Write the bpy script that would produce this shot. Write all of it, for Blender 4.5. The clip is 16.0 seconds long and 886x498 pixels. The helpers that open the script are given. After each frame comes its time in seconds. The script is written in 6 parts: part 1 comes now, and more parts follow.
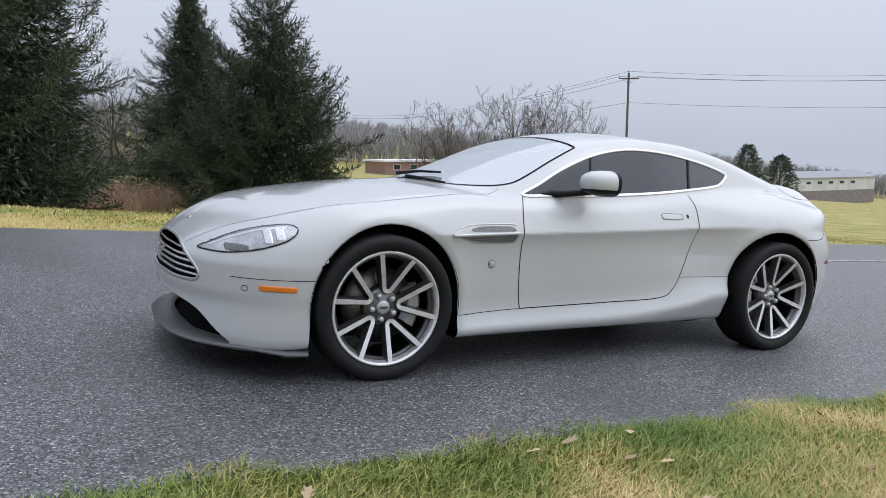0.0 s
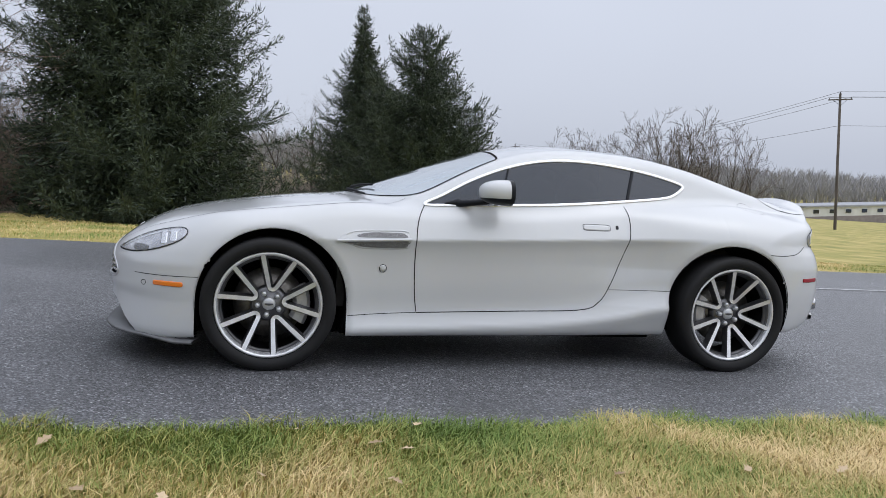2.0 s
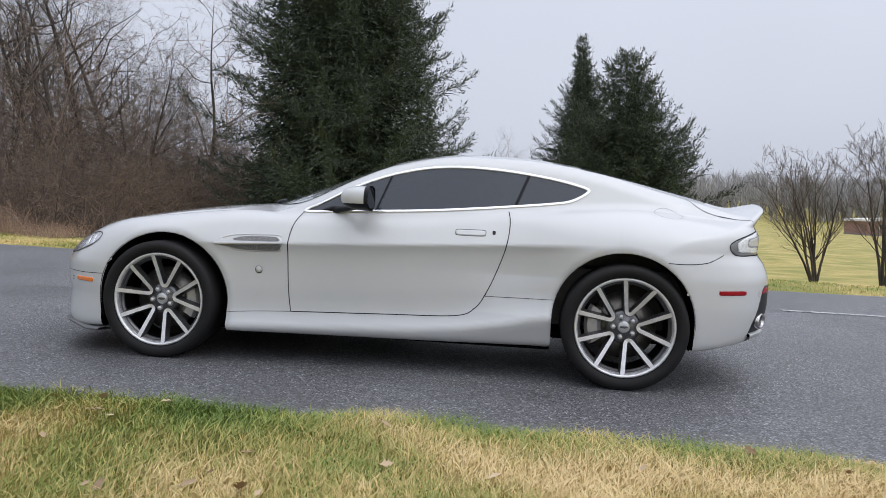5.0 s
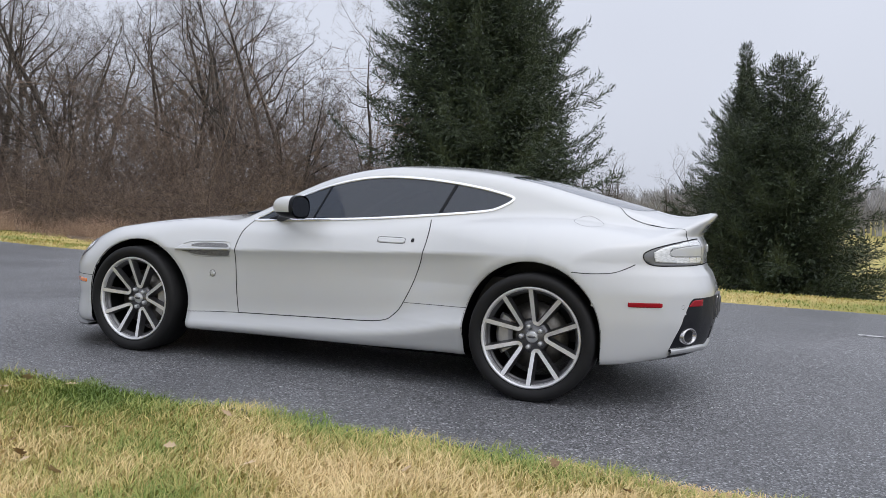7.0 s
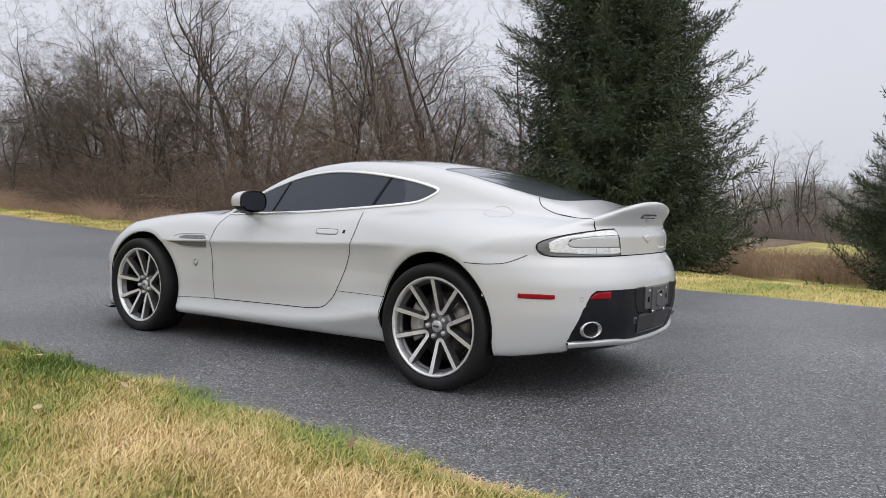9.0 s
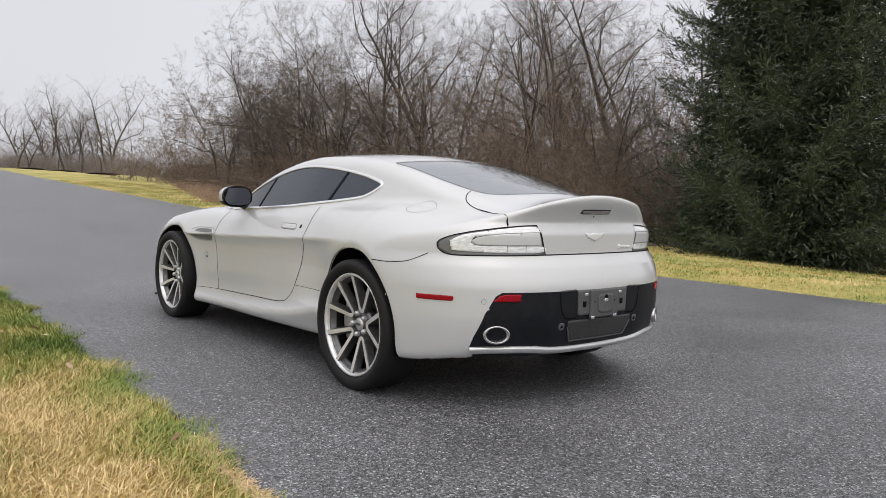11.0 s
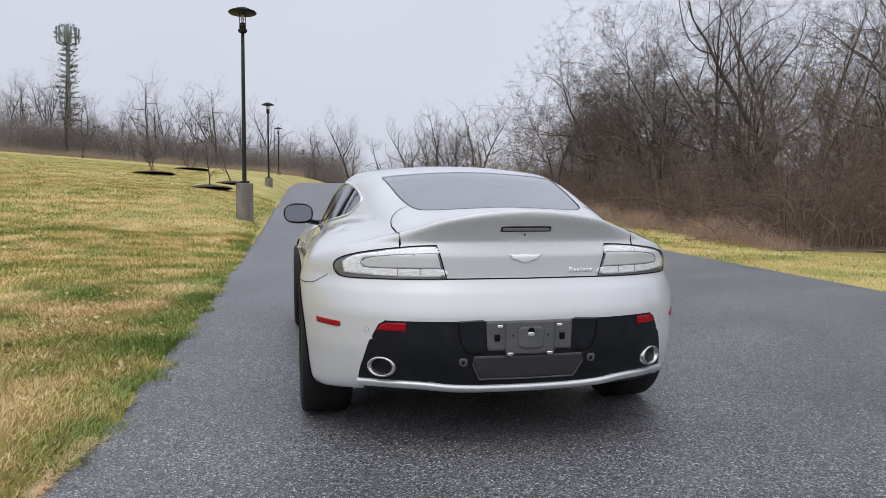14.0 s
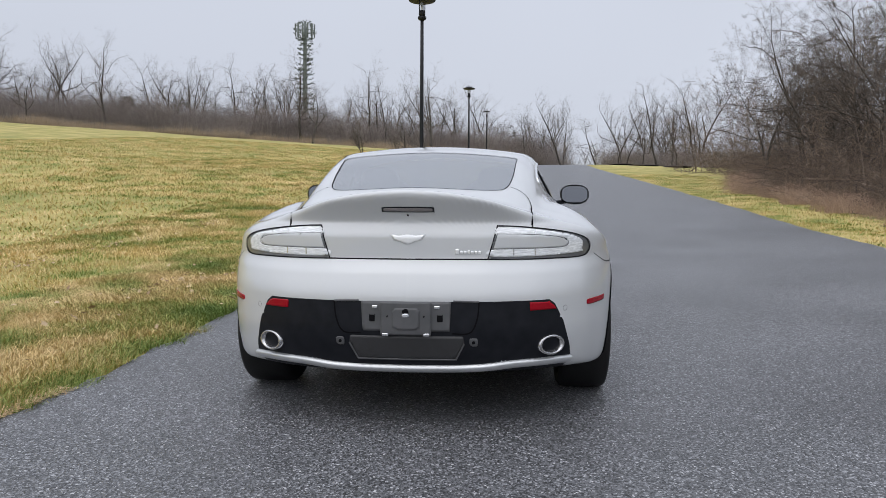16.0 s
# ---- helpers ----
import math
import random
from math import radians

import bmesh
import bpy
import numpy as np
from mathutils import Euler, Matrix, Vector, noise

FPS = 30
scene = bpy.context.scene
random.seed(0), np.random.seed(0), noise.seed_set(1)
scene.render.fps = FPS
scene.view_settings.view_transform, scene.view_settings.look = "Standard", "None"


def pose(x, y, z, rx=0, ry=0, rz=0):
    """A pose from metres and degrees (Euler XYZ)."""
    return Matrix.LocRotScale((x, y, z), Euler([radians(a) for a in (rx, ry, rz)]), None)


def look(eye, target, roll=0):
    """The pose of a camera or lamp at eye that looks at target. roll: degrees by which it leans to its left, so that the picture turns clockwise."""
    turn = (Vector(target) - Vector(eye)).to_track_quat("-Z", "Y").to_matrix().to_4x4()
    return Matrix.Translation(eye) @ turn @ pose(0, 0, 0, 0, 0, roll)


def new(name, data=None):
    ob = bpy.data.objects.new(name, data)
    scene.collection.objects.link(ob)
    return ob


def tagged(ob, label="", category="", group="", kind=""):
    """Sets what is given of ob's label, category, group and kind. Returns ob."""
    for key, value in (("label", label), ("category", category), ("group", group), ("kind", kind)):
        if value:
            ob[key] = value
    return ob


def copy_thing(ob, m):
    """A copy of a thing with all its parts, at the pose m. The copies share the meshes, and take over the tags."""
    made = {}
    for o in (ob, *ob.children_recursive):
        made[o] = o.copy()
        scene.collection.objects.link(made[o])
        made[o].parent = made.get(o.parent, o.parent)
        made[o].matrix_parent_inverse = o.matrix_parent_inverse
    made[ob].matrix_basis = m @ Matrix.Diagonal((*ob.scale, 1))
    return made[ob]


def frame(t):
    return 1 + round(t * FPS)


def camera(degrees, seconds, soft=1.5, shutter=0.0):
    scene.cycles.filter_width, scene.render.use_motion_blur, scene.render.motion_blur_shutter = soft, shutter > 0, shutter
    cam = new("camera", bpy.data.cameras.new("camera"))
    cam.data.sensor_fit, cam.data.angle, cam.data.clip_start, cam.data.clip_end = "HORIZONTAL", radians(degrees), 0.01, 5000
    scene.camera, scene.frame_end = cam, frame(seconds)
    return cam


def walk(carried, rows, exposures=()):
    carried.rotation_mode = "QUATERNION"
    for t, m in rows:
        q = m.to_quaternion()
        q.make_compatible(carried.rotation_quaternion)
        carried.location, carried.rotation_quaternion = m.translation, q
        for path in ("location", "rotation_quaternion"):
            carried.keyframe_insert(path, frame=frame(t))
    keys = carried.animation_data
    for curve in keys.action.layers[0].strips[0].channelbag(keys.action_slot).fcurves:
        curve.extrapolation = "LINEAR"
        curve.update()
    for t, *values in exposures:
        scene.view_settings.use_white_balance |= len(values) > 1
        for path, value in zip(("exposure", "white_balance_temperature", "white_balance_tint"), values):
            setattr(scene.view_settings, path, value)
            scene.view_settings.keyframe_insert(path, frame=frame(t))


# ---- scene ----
SLOPE = 4.0  # the road climbs towards the car's nose (-x)
cam = camera(60.6, 16.0, 0.7)
HILL = pose(0, 0, 0, 0, SLOPE, 0)
PATH = [
    (0, (-2.697, -3.972, 0.98), (-1.754, -2.221, 0.77), 3.8),
    (0.5, (-2.394, -4.218, 0.991), (-1.576, -2.403, 0.79), 3.6),
    (1, (-2.028, -4.38, 0.985), (-1.329, -2.516, 0.801), 3.4),
    (1.5, (-1.676, -4.56, 0.976), (-1.097, -2.653, 0.806), 3.3),
    (2, (-1.338, -4.71, 0.967), (-0.877, -2.77, 0.806), 3.4),
    (2.5, (-0.973, -4.783, 0.952), (-0.634, -2.819, 0.794), 3.4),
    (3, (-0.619, -4.879, 0.944), (-0.398, -2.897, 0.79), 3.2),
    (3.5, (-0.287, -4.931, 0.946), (-0.175, -2.939, 0.798), 2.9),
    (4, (0.065, -4.945, 0.935), (0.068, -2.95, 0.799), 2.7),
    (4.5, (0.441, -4.97, 0.938), (0.327, -2.977, 0.816), 2.6),
    (7, (2.24, -4.693, 0.94), (1.532, -2.824, 0.855), 2.5),
    (7.5, (2.629, -4.627, 0.963), (1.825, -2.798, 0.878), 2.3),
    (8, (2.948, -4.454, 0.963), (2.039, -2.675, 0.877), 2.1),
    (8.5, (3.267, -4.289, 0.96), (2.244, -2.573, 0.865), 1.9),
    (9, (3.582, -4.101, 0.967), (2.443, -2.461, 0.855), 1.9),
    (11.5, (4.719, -2.671, 1.028), (3.092, -1.517, 0.885), 1.5),
    (12, (4.846, -2.353, 1.047), (3.135, -1.325, 0.909), 1.2),
    (12.5, (4.912, -1.986, 1.06), (3.122, -1.103, 0.926), 0.8),
    (13, (5.045, -1.661, 1.074), (3.185, -0.937, 0.942), 0.3),
    (13.5, (5.12, -1.324, 1.073), (3.207, -0.756, 0.938), 0.2),
    (14, (5.147, -0.994, 1.094), (3.195, -0.582, 0.949), 0.2),
    (14.5, (5.236, -0.651, 1.088), (3.26, -0.39, 0.929), 0.2),
    (15, (5.238, -0.308, 1.07), (3.249, -0.189, 0.899), 0.1),
    (15.5, (5.235, 0.039, 1.082), (3.243, 0.021, 0.9), 0.0),
    (16, (5.236, 0.39, 1.089), (3.251, 0.236, 0.896), -0.0),
]
walk(cam, [(t, HILL @ look(eye, target, roll)) for t, eye, target, roll in PATH], [(0, 0.27, 6250, 11), (4, 0.3, 6400, 12), (7, 0.34, 6450, 12), (9, 0.38, 6750, 12), (11.5, 0.4, 7050, 12), (12.5, 0.38, 6950, 12), (14, 0.3, 6500, 12), (16, 0.26, 6450, 11)])

# ---- light ----
world = bpy.data.worlds.new("overcast_sky")
scene.world = world
world.use_nodes = True
wt = world.node_tree
wt.nodes.clear()
w_out = wt.nodes.new("ShaderNodeOutputWorld")
w_bg = wt.nodes.new("ShaderNodeBackground")
w_sky = wt.nodes.new("ShaderNodeTexSky")
w_sky.sky_type = "NISHITA"
w_sky.sun_disc = False
w_sky.sun_elevation, w_sky.sun_rotation = radians(58), radians(107)
w_sky.air_density, w_sky.dust_density, w_sky.ozone_density = 1.0, 4.0, 1.0
w_hsv = wt.nodes.new("ShaderNodeHueSaturation")
w_hsv.inputs["Saturation"].default_value = 0.22
w_mix = wt.nodes.new("ShaderNodeMix")
w_mix.data_type = "RGBA"
w_mix.inputs[0].default_value = 0.72
w_mix.inputs[7].default_value = (6.15, 6.6, 7.55, 1)
w_co = wt.nodes.new("ShaderNodeTexCoord")
w_noise = wt.nodes.new("ShaderNodeTexNoise")
w_noise.inputs["Scale"].default_value = 1.6
w_noise.inputs["Detail"].default_value = 3
w_map = wt.nodes.new("ShaderNodeMapRange")
w_map.inputs[3].default_value, w_map.inputs[4].default_value = 0.88, 1.12
w_mul = wt.nodes.new("ShaderNodeMix")
w_mul.data_type, w_mul.blend_type = "RGBA", "MULTIPLY"
w_mul.inputs[0].default_value = 1.0
wt.links.new(w_co.outputs["Generated"], w_noise.inputs["Vector"])
wt.links.new(w_noise.outputs["Fac"], w_map.inputs[0])
# an overcast sky is brighter overhead than at the horizon
w_sep = wt.nodes.new("ShaderNodeSeparateXYZ")
w_pow = wt.nodes.new("ShaderNodeMath")
w_pow.operation = "POWER"
w_pow.use_clamp = True
w_pow.inputs[1].default_value = 2.0
w_up = wt.nodes.new("ShaderNodeMapRange")
w_up.inputs[3].default_value, w_up.inputs[4].default_value = 0.95, 1.7
w_both = wt.nodes.new("ShaderNodeMath")
w_both.operation = "MULTIPLY"
w_abs = wt.nodes.new("ShaderNodeMath")
w_abs.operation = "MAXIMUM"
w_abs.inputs[1].default_value = 0.0
wt.links.new(w_co.outputs["Generated"], w_sep.inputs[0])
wt.links.new(w_sep.outputs[2], w_abs.inputs[0])
wt.links.new(w_abs.outputs[0], w_pow.inputs[0])
wt.links.new(w_pow.outputs[0], w_up.inputs[0])
wt.links.new(w_up.outputs[0], w_both.inputs[0])
wt.links.new(w_map.outputs[0], w_both.inputs[1])
wt.links.new(w_sky.outputs[0], w_hsv.inputs["Color"])
wt.links.new(w_hsv.outputs[0], w_mix.inputs[6])
wt.links.new(w_mix.outputs[2], w_mul.inputs[6])
wt.links.new(w_both.outputs[0], w_mul.inputs[7])
wt.links.new(w_mul.outputs[2], w_bg.inputs["Color"])
w_bg.inputs["Strength"].default_value = 0.1
wt.links.new(w_bg.outputs[0], w_out.inputs[0])
sun = new("sun", bpy.data.lights.new("sun", "SUN"))
sun.data.energy, sun.data.angle, sun.data.color = 0.9, radians(120), (1.0, 0.98, 0.95)
sun.matrix_world = look((15.2, -4.7, 25.4), (0, 0, 0))


# ---- helpers of this scene ----
def spl(*pts):
    """A smooth curve through (x, y) knots, flat beyond its ends."""
    xs, ys = np.array([p[0] for p in pts], float), np.array([p[1] for p in pts], float)
    h, d = np.diff(xs), np.diff(ys) / np.diff(xs)
    m = np.zeros_like(ys)
    for i in range(1, len(xs) - 1):
        if d[i - 1] * d[i] > 0:
            w1, w2 = 2 * h[i] + h[i - 1], h[i] + 2 * h[i - 1]
            m[i] = (w1 + w2) / (w1 / d[i - 1] + w2 / d[i])
    m[0], m[-1] = d[0], d[-1]

    x = np.linspace(xs[0], xs[-1], 6001)
    i = np.clip(np.searchsorted(xs, x) - 1, 0, len(xs) - 2)
    t = (x - xs[i]) / h[i]
    t2, t3 = t * t, t * t * t
    table = (2 * t3 - 3 * t2 + 1) * ys[i] + (t3 - 2 * t2 + t) * h[i] * m[i] + (3 * t2 - 2 * t3) * ys[i + 1] + (t3 - t2) * h[i] * m[i + 1]
    rate = 6000 / (xs[-1] - xs[0])

    def value(x):
        u = np.clip((np.asarray(x, float) - xs[0]) * rate, 0, 5999.999)
        k = u.astype(int)
        return table[k] + (u - k) * (table[k + 1] - table[k])
    return value


def mesh_of(name, verts, faces, material=None, smooth=True, normals=None):
    me = bpy.data.meshes.new(name)
    me.from_pydata([tuple(v) for v in verts], [], [tuple(f) for f in faces])
    if smooth:
        me.shade_smooth()
    if normals is not None:
        me.normals_split_custom_set_from_vertices([tuple(n) for n in normals])
    if material:
        me.materials.append(material)
    return me


def quads_mesh(name, verts, quads, material=None, smooth=True):
    """A big mesh of quads (or triangles) from arrays."""
    verts, quads = np.asarray(verts, np.float32), np.asarray(quads, np.int32)
    k = quads.shape[1]
    me = bpy.data.meshes.new(name)
    me.vertices.add(len(verts))
    me.vertices.foreach_set("co", verts.ravel())
    me.loops.add(quads.size)
    me.loops.foreach_set("vertex_index", quads.ravel())
    me.polygons.add(len(quads))
    me.polygons.foreach_set("loop_start", np.arange(0, quads.size, k, dtype=np.int32))
    me.update(calc_edges=True)
    me.polygons.foreach_set("use_smooth", np.full(len(quads), smooth))
    if material:
        me.materials.append(material)
    return me


def part(name, data, material, parent, label=""):
    """One mesh object under a thing or under a part; data is a bmesh or a mesh."""
    if isinstance(data, bmesh.types.BMesh):
        me = bpy.data.meshes.new(name)
        data.to_mesh(me)
        data.free()
    else:
        me = data
    if material and not me.materials:
        me.materials.append(material)
    ob = new(name, me)
    ob.parent = parent
    if label:
        ob["label"] = label
    return ob


def thing(name, m, label, category, group="", kind=""):
    ob = new(name)
    ob.matrix_world = m
    return tagged(ob, label, category, group, kind)


def box(bm, x0, x1, y0, y1, z0, z1, bevel=0.0):
    r = bmesh.ops.create_cube(bm, size=1.0, matrix=Matrix.LocRotScale(((x0 + x1) / 2, (y0 + y1) / 2, (z0 + z1) / 2), None, (x1 - x0, y1 - y0, z1 - z0)))
    if bevel:
        es = list({e for v in r["verts"] for e in v.link_edges})
        bmesh.ops.bevel(bm, geom=es, offset=bevel, segments=2, profile=0.6, affect="EDGES")
    return bm


def lathe(profile, steps=64, axis="y"):
    """Verts and quads of a profile of (radius, along) spun round an axis."""
    a = np.linspace(0, 2 * math.pi, steps, endpoint=False)
    r, h = np.array([p[0] for p in profile]), np.array([p[1] for p in profile])
    R, C, S = r[:, None], np.cos(a)[None], np.sin(a)[None]
    H = np.repeat(h[:, None], steps, 1)
    v = np.stack([R * C, H, R * S] if axis == "y" else [R * C, R * S, H], -1).reshape(-1, 3)
    i = np.arange(len(profile) - 1)[:, None] * steps
    j = np.arange(steps)[None]
    k = (j + 1) % steps
    return v, np.stack([i + j, i + k, i + steps + k, i + steps + j], -1).reshape(-1, 4)


def tube(points, radii, sides=6):
    """Verts and quads of a tube along points."""
    pts = [Vector(p) for p in points]
    vs, qs = [], []
    n = len(pts)
    side = None
    for i, p in enumerate(pts):
        t = (pts[min(i + 1, n - 1)] - pts[max(i - 1, 0)]).normalized()
        if side is None:
            side = t.orthogonal().normalized()
        side = (side - t * side.dot(t)).normalized()
        up = t.cross(side)
        r = radii[i] if hasattr(radii, "__len__") else radii
        for k in range(sides):
            a = 2 * math.pi * k / sides
            vs.append(p + (side * math.cos(a) + up * math.sin(a)) * r)
        if i:
            for k in range(sides):
                a, b = (i - 1) * sides + k, (i - 1) * sides + (k + 1) % sides
                qs.append((a, b, b + sides, a + sides))
    return vs, qs


# ---- materials ----
def material(name, base, rough=0.6, metal=0.0, **more):
    m = bpy.data.materials.new(name)
    m.use_nodes = True
    b = m.node_tree.nodes["Principled BSDF"]
    b.inputs["Base Color"].default_value = (*base, 1)
    b.inputs["Roughness"].default_value = rough
    b.inputs["Metallic"].default_value = metal
    for key, value in more.items():
        b.inputs[key.replace("_", " ")].default_value = value
    return m


def vary(m, colours, scale, detail=6.0, rough=None, bump=None, bump_scale=None, coords="Object", second=None, stretch=None):
    """Mottles a material: a noise through colours at two scales, gloss and relief."""
    t = m.node_tree
    n, l = t.nodes, t.links
    b = n["Principled BSDF"]
    co = n.new("ShaderNodeTexCoord")
    source = co.outputs[coords]
    if stretch:
        mp = n.new("ShaderNodeMapping")
        mp.inputs["Scale"].default_value = stretch
        l.new(source, mp.inputs["Vector"])
        source = mp.outputs[0]
    no = n.new("ShaderNodeTexNoise")
    no.inputs["Scale"].default_value, no.inputs["Detail"].default_value = scale, detail
    l.new(source, no.inputs["Vector"])
    ramp = n.new("ShaderNodeValToRGB")
    e = ramp.color_ramp.elements
    while len(e) < len(colours):
        e.new(0.5)
    for i, c in enumerate(colours):
        e[i].position = c[0]
        e[i].color = (*c[1], 1)
    l.new(no.outputs["Fac"], ramp.inputs[0])
    colour = ramp.outputs[0]
    if second:
        s_scale, lo, hi = second
        n2 = n.new("ShaderNodeTexNoise")
        n2.inputs["Scale"].default_value, n2.inputs["Detail"].default_value = s_scale, 4
        l.new(source, n2.inputs["Vector"])
        mr = n.new("ShaderNodeMapRange")
        mr.inputs[1].default_value, mr.inputs[2].default_value = 0.3, 0.7
        mr.inputs[3].default_value, mr.inputs[4].default_value = lo, hi
        l.new(n2.outputs["Fac"], mr.inputs[0])
        mx = n.new("ShaderNodeMix")
        mx.data_type, mx.blend_type = "RGBA", "MULTIPLY"
        mx.inputs[0].default_value = 1
        l.new(colour, mx.inputs[6])
        l.new(mr.outputs[0], mx.inputs[7])
        colour = mx.outputs[2]
    l.new(colour, b.inputs["Base Color"])
    if rough:
        mr = n.new("ShaderNodeMapRange")
        mr.inputs[3].default_value, mr.inputs[4].default_value = rough
        l.new(no.outputs["Fac"], mr.inputs[0])
        l.new(mr.outputs[0], b.inputs["Roughness"])
    if bump:
        bn = n.new("ShaderNodeTexNoise")
        bn.inputs["Scale"].default_value, bn.inputs["Detail"].default_value = bump_scale or scale * 6, 4
        l.new(source, bn.inputs["Vector"])
        bp = n.new("ShaderNodeBump")
        bp.inputs["Strength"].default_value = bump
        bp.inputs["Distance"].default_value = 0.01
        l.new(bn.outputs["Fac"], bp.inputs["Height"])
        l.new(bp.outputs[0], b.inputs["Normal"])
    return m


PAINT = material("silver_white_paint", (0.54, 0.553, 0.565), 0.45, 0.1, Coat_Weight=1.0, Coat_Roughness=0.03)
vary(PAINT, [(0.35, (0.532, 0.545, 0.556)), (0.65, (0.552, 0.565, 0.576))], 1.3, 3, bump=0.012, bump_scale=1400)
GAP = material("panel_gap_black", (0.007, 0.007, 0.008), 0.8, 0.0, Specular_IOR_Level=0.05)
BADGE = material("bright_badge_metal", (0.85, 0.86, 0.87), 0.35, 0.6)
BLACK = vary(material("black_plastic", (0.009, 0.010, 0.013), 0.42, 0.0, Specular_IOR_Level=0.18), [(0.3, (0.006, 0.007, 0.010)), (0.7, (0.012, 0.013, 0.017))], 18, rough=(0.34, 0.52), bump=0.05, bump_scale=500)
RUBBER = vary(material("tyre_rubber", (0.012, 0.012, 0.013), 0.7, 0.0, Specular_IOR_Level=0.3), [(0.3, (0.006, 0.006, 0.0065)), (0.7, (0.011, 0.011, 0.0115))], 9, rough=(0.55, 0.75), bump=0.1, bump_scale=120)
ALLOY = vary(material("machined_alloy", (0.6, 0.6, 0.6), 0.3, 0.6), [(0.3, (0.66, 0.665, 0.675)), (0.7, (0.80, 0.805, 0.815))], 25, rough=(0.3, 0.42))
DARK_ALLOY = vary(material("graphite_alloy", (0.13, 0.13, 0.13), 0.4, 0.85), [(0.3, (0.022, 0.022, 0.024)), (0.7, (0.04, 0.04, 0.042))], 25, rough=(0.35, 0.55))
MID_ALLOY = vary(material("satin_grey_alloy", (0.2, 0.2, 0.21), 0.35, 0.8), [(0.3, (0.11, 0.11, 0.114)), (0.7, (0.17, 0.17, 0.176))], 25, rough=(0.28, 0.42))
CHROME = material("chrome", (0.82, 0.83, 0.84), 0.12, 0.75)
SATIN = material("satin_silver_trim", (0.55, 0.56, 0.57), 0.34, 0.7)
CALIPER = vary(material("silver_grey_caliper", (0.3, 0.3, 0.31), 0.4, 0.5), [(0.3, (0.4, 0.4, 0.41)), (0.7, (0.52, 0.52, 0.53))], 30)
STEEL = vary(material("brake_steel", (0.32, 0.31, 0.3), 0.4, 0.9), [(0.3, (0.14, 0.13, 0.12)), (0.7, (0.22, 0.21, 0.19))], 40)
GLASS = material("tinted_glass", (0.012, 0.02, 0.034), 0.01, 0.0, IOR=1.5, Coat_Weight=0.35, Coat_Roughness=0.0, Coat_IOR=1.5, Alpha=0.97)
# rear glass: base lightened in place of sky mirrored in it
SKY_PALE_GLASS = material("sky_pale_glass", (0.11, 0.13, 0.15), 0.01, 0.0, IOR=1.8, Coat_Weight=1.0, Coat_Roughness=0.0, Coat_IOR=2.4, Alpha=0.85)
# windscreen: pale blue-grey base and part metal paint in the reflected sky
SKY_WIND_GLASS = material("sky_pale_windscreen", (0.6, 0.66, 0.7), 0.01, 0.32, IOR=1.6, Coat_Weight=1.0, Coat_Roughness=0.0, Coat_IOR=1.7, Alpha=0.8)
EXHAUST = material("exhaust_steel", (0.45, 0.45, 0.46), 0.2, 0.9)
LIP_GREY = vary(material("satin_grey_splitter", (0.12, 0.122, 0.126), 0.36), [(0.3, (0.10, 0.102, 0.106)), (0.7, (0.14, 0.142, 0.148))], 14, rough=(0.3, 0.45))
CLEAR = material("clear_cover", (0.6, 0.62, 0.65), 0.02, 0.0, Coat_Weight=1.0, Coat_Roughness=0.0, Alpha=0.16)
RED = material("red_lens", (0.28, 0.004, 0.012), 0.25, 0.0, Specular_IOR_Level=0.2)
AMBER = material("amber_lens", (0.8, 0.2, 0.015), 0.1, 0.0, Coat_Weight=1.0, Coat_Roughness=0.02)
GREY_PLASTIC = vary(material("grey_plastic", (0.075, 0.077, 0.08), 0.5), [(0.3, (0.065, 0.067, 0.07)), (0.7, (0.09, 0.09, 0.095))], 14, rough=(0.4, 0.6))


# ---- ground: heights in the road's own frame, which HILL tilts ----
near_edge = spl((-140, 11), (-100, 4.0), (-70, 0.0), (-46, -0.9), (-18, -1.55), (-5, -1.72), (0, -1.76), (2.4, -1.86), (6, -1.9), (30, -1.9), (140, -4))
far_edge = spl((-140, 19), (-100, 11.0), (-60, 8.6), (-30, 8.0), (-18, 7.3), (-7, 6.2), (-2, 5.72), (3, 5.6), (12, 5.6), (30, 5.8), (140, 4))
road_rise = spl((-400, -14), (-200, -5), (-150, -0.4), (-125, 1.9), (-104, 2.45), (-80, 2.25), (-60, 1.6), (-40, 0.85), (-22, 0.25), (-8, 0.0), (30, 0), (120, 0), (300, 0))


def height(x, y):
    x, y = np.asarray(x, float), np.asarray(y, float)
    ne, fe = near_edge(x), far_edge(x)
    z = road_rise(x)
    left = np.maximum(ne - y, 0)
    right = np.maximum(y - fe, 0)
    uphill = np.clip((-x - 4) / 22, 0, 1)
    uphill = uphill * uphill * (3 - 2 * uphill)
    z = z + uphill * (0.071 * np.minimum(left, 90) + (0.45 + 0.4 * np.clip((-x - 30) / 30, 0, 1)) * (1 - np.exp(-left / 1.4)))
    z = z + 0.03 * (1 - np.exp(-left / 0.15)) + 0.03 * (1 - np.exp(-right / 0.15))
    down = np.clip((x + 9) / 12, 0, 1)
    z = z - down * 0.085 * np.clip(right - 1.5, 0, 14)
    z = z - (1 - down) * 0.03 * np.clip(right - 3, 0, 30)
    z = z + 0.09 * np.maximum(y - 235, 0) * np.clip((x + 60) / 60, 0, 1)
    bumps = 0.05 * np.sin(x * 0.31 + 1.3) * np.sin(y * 0.27) + 0.02 * np.sin(x * 1.3) * np.sin(y * 1.1 + 2)
    return z + bumps * np.clip(np.maximum(left, right) / 3, 0, 1)


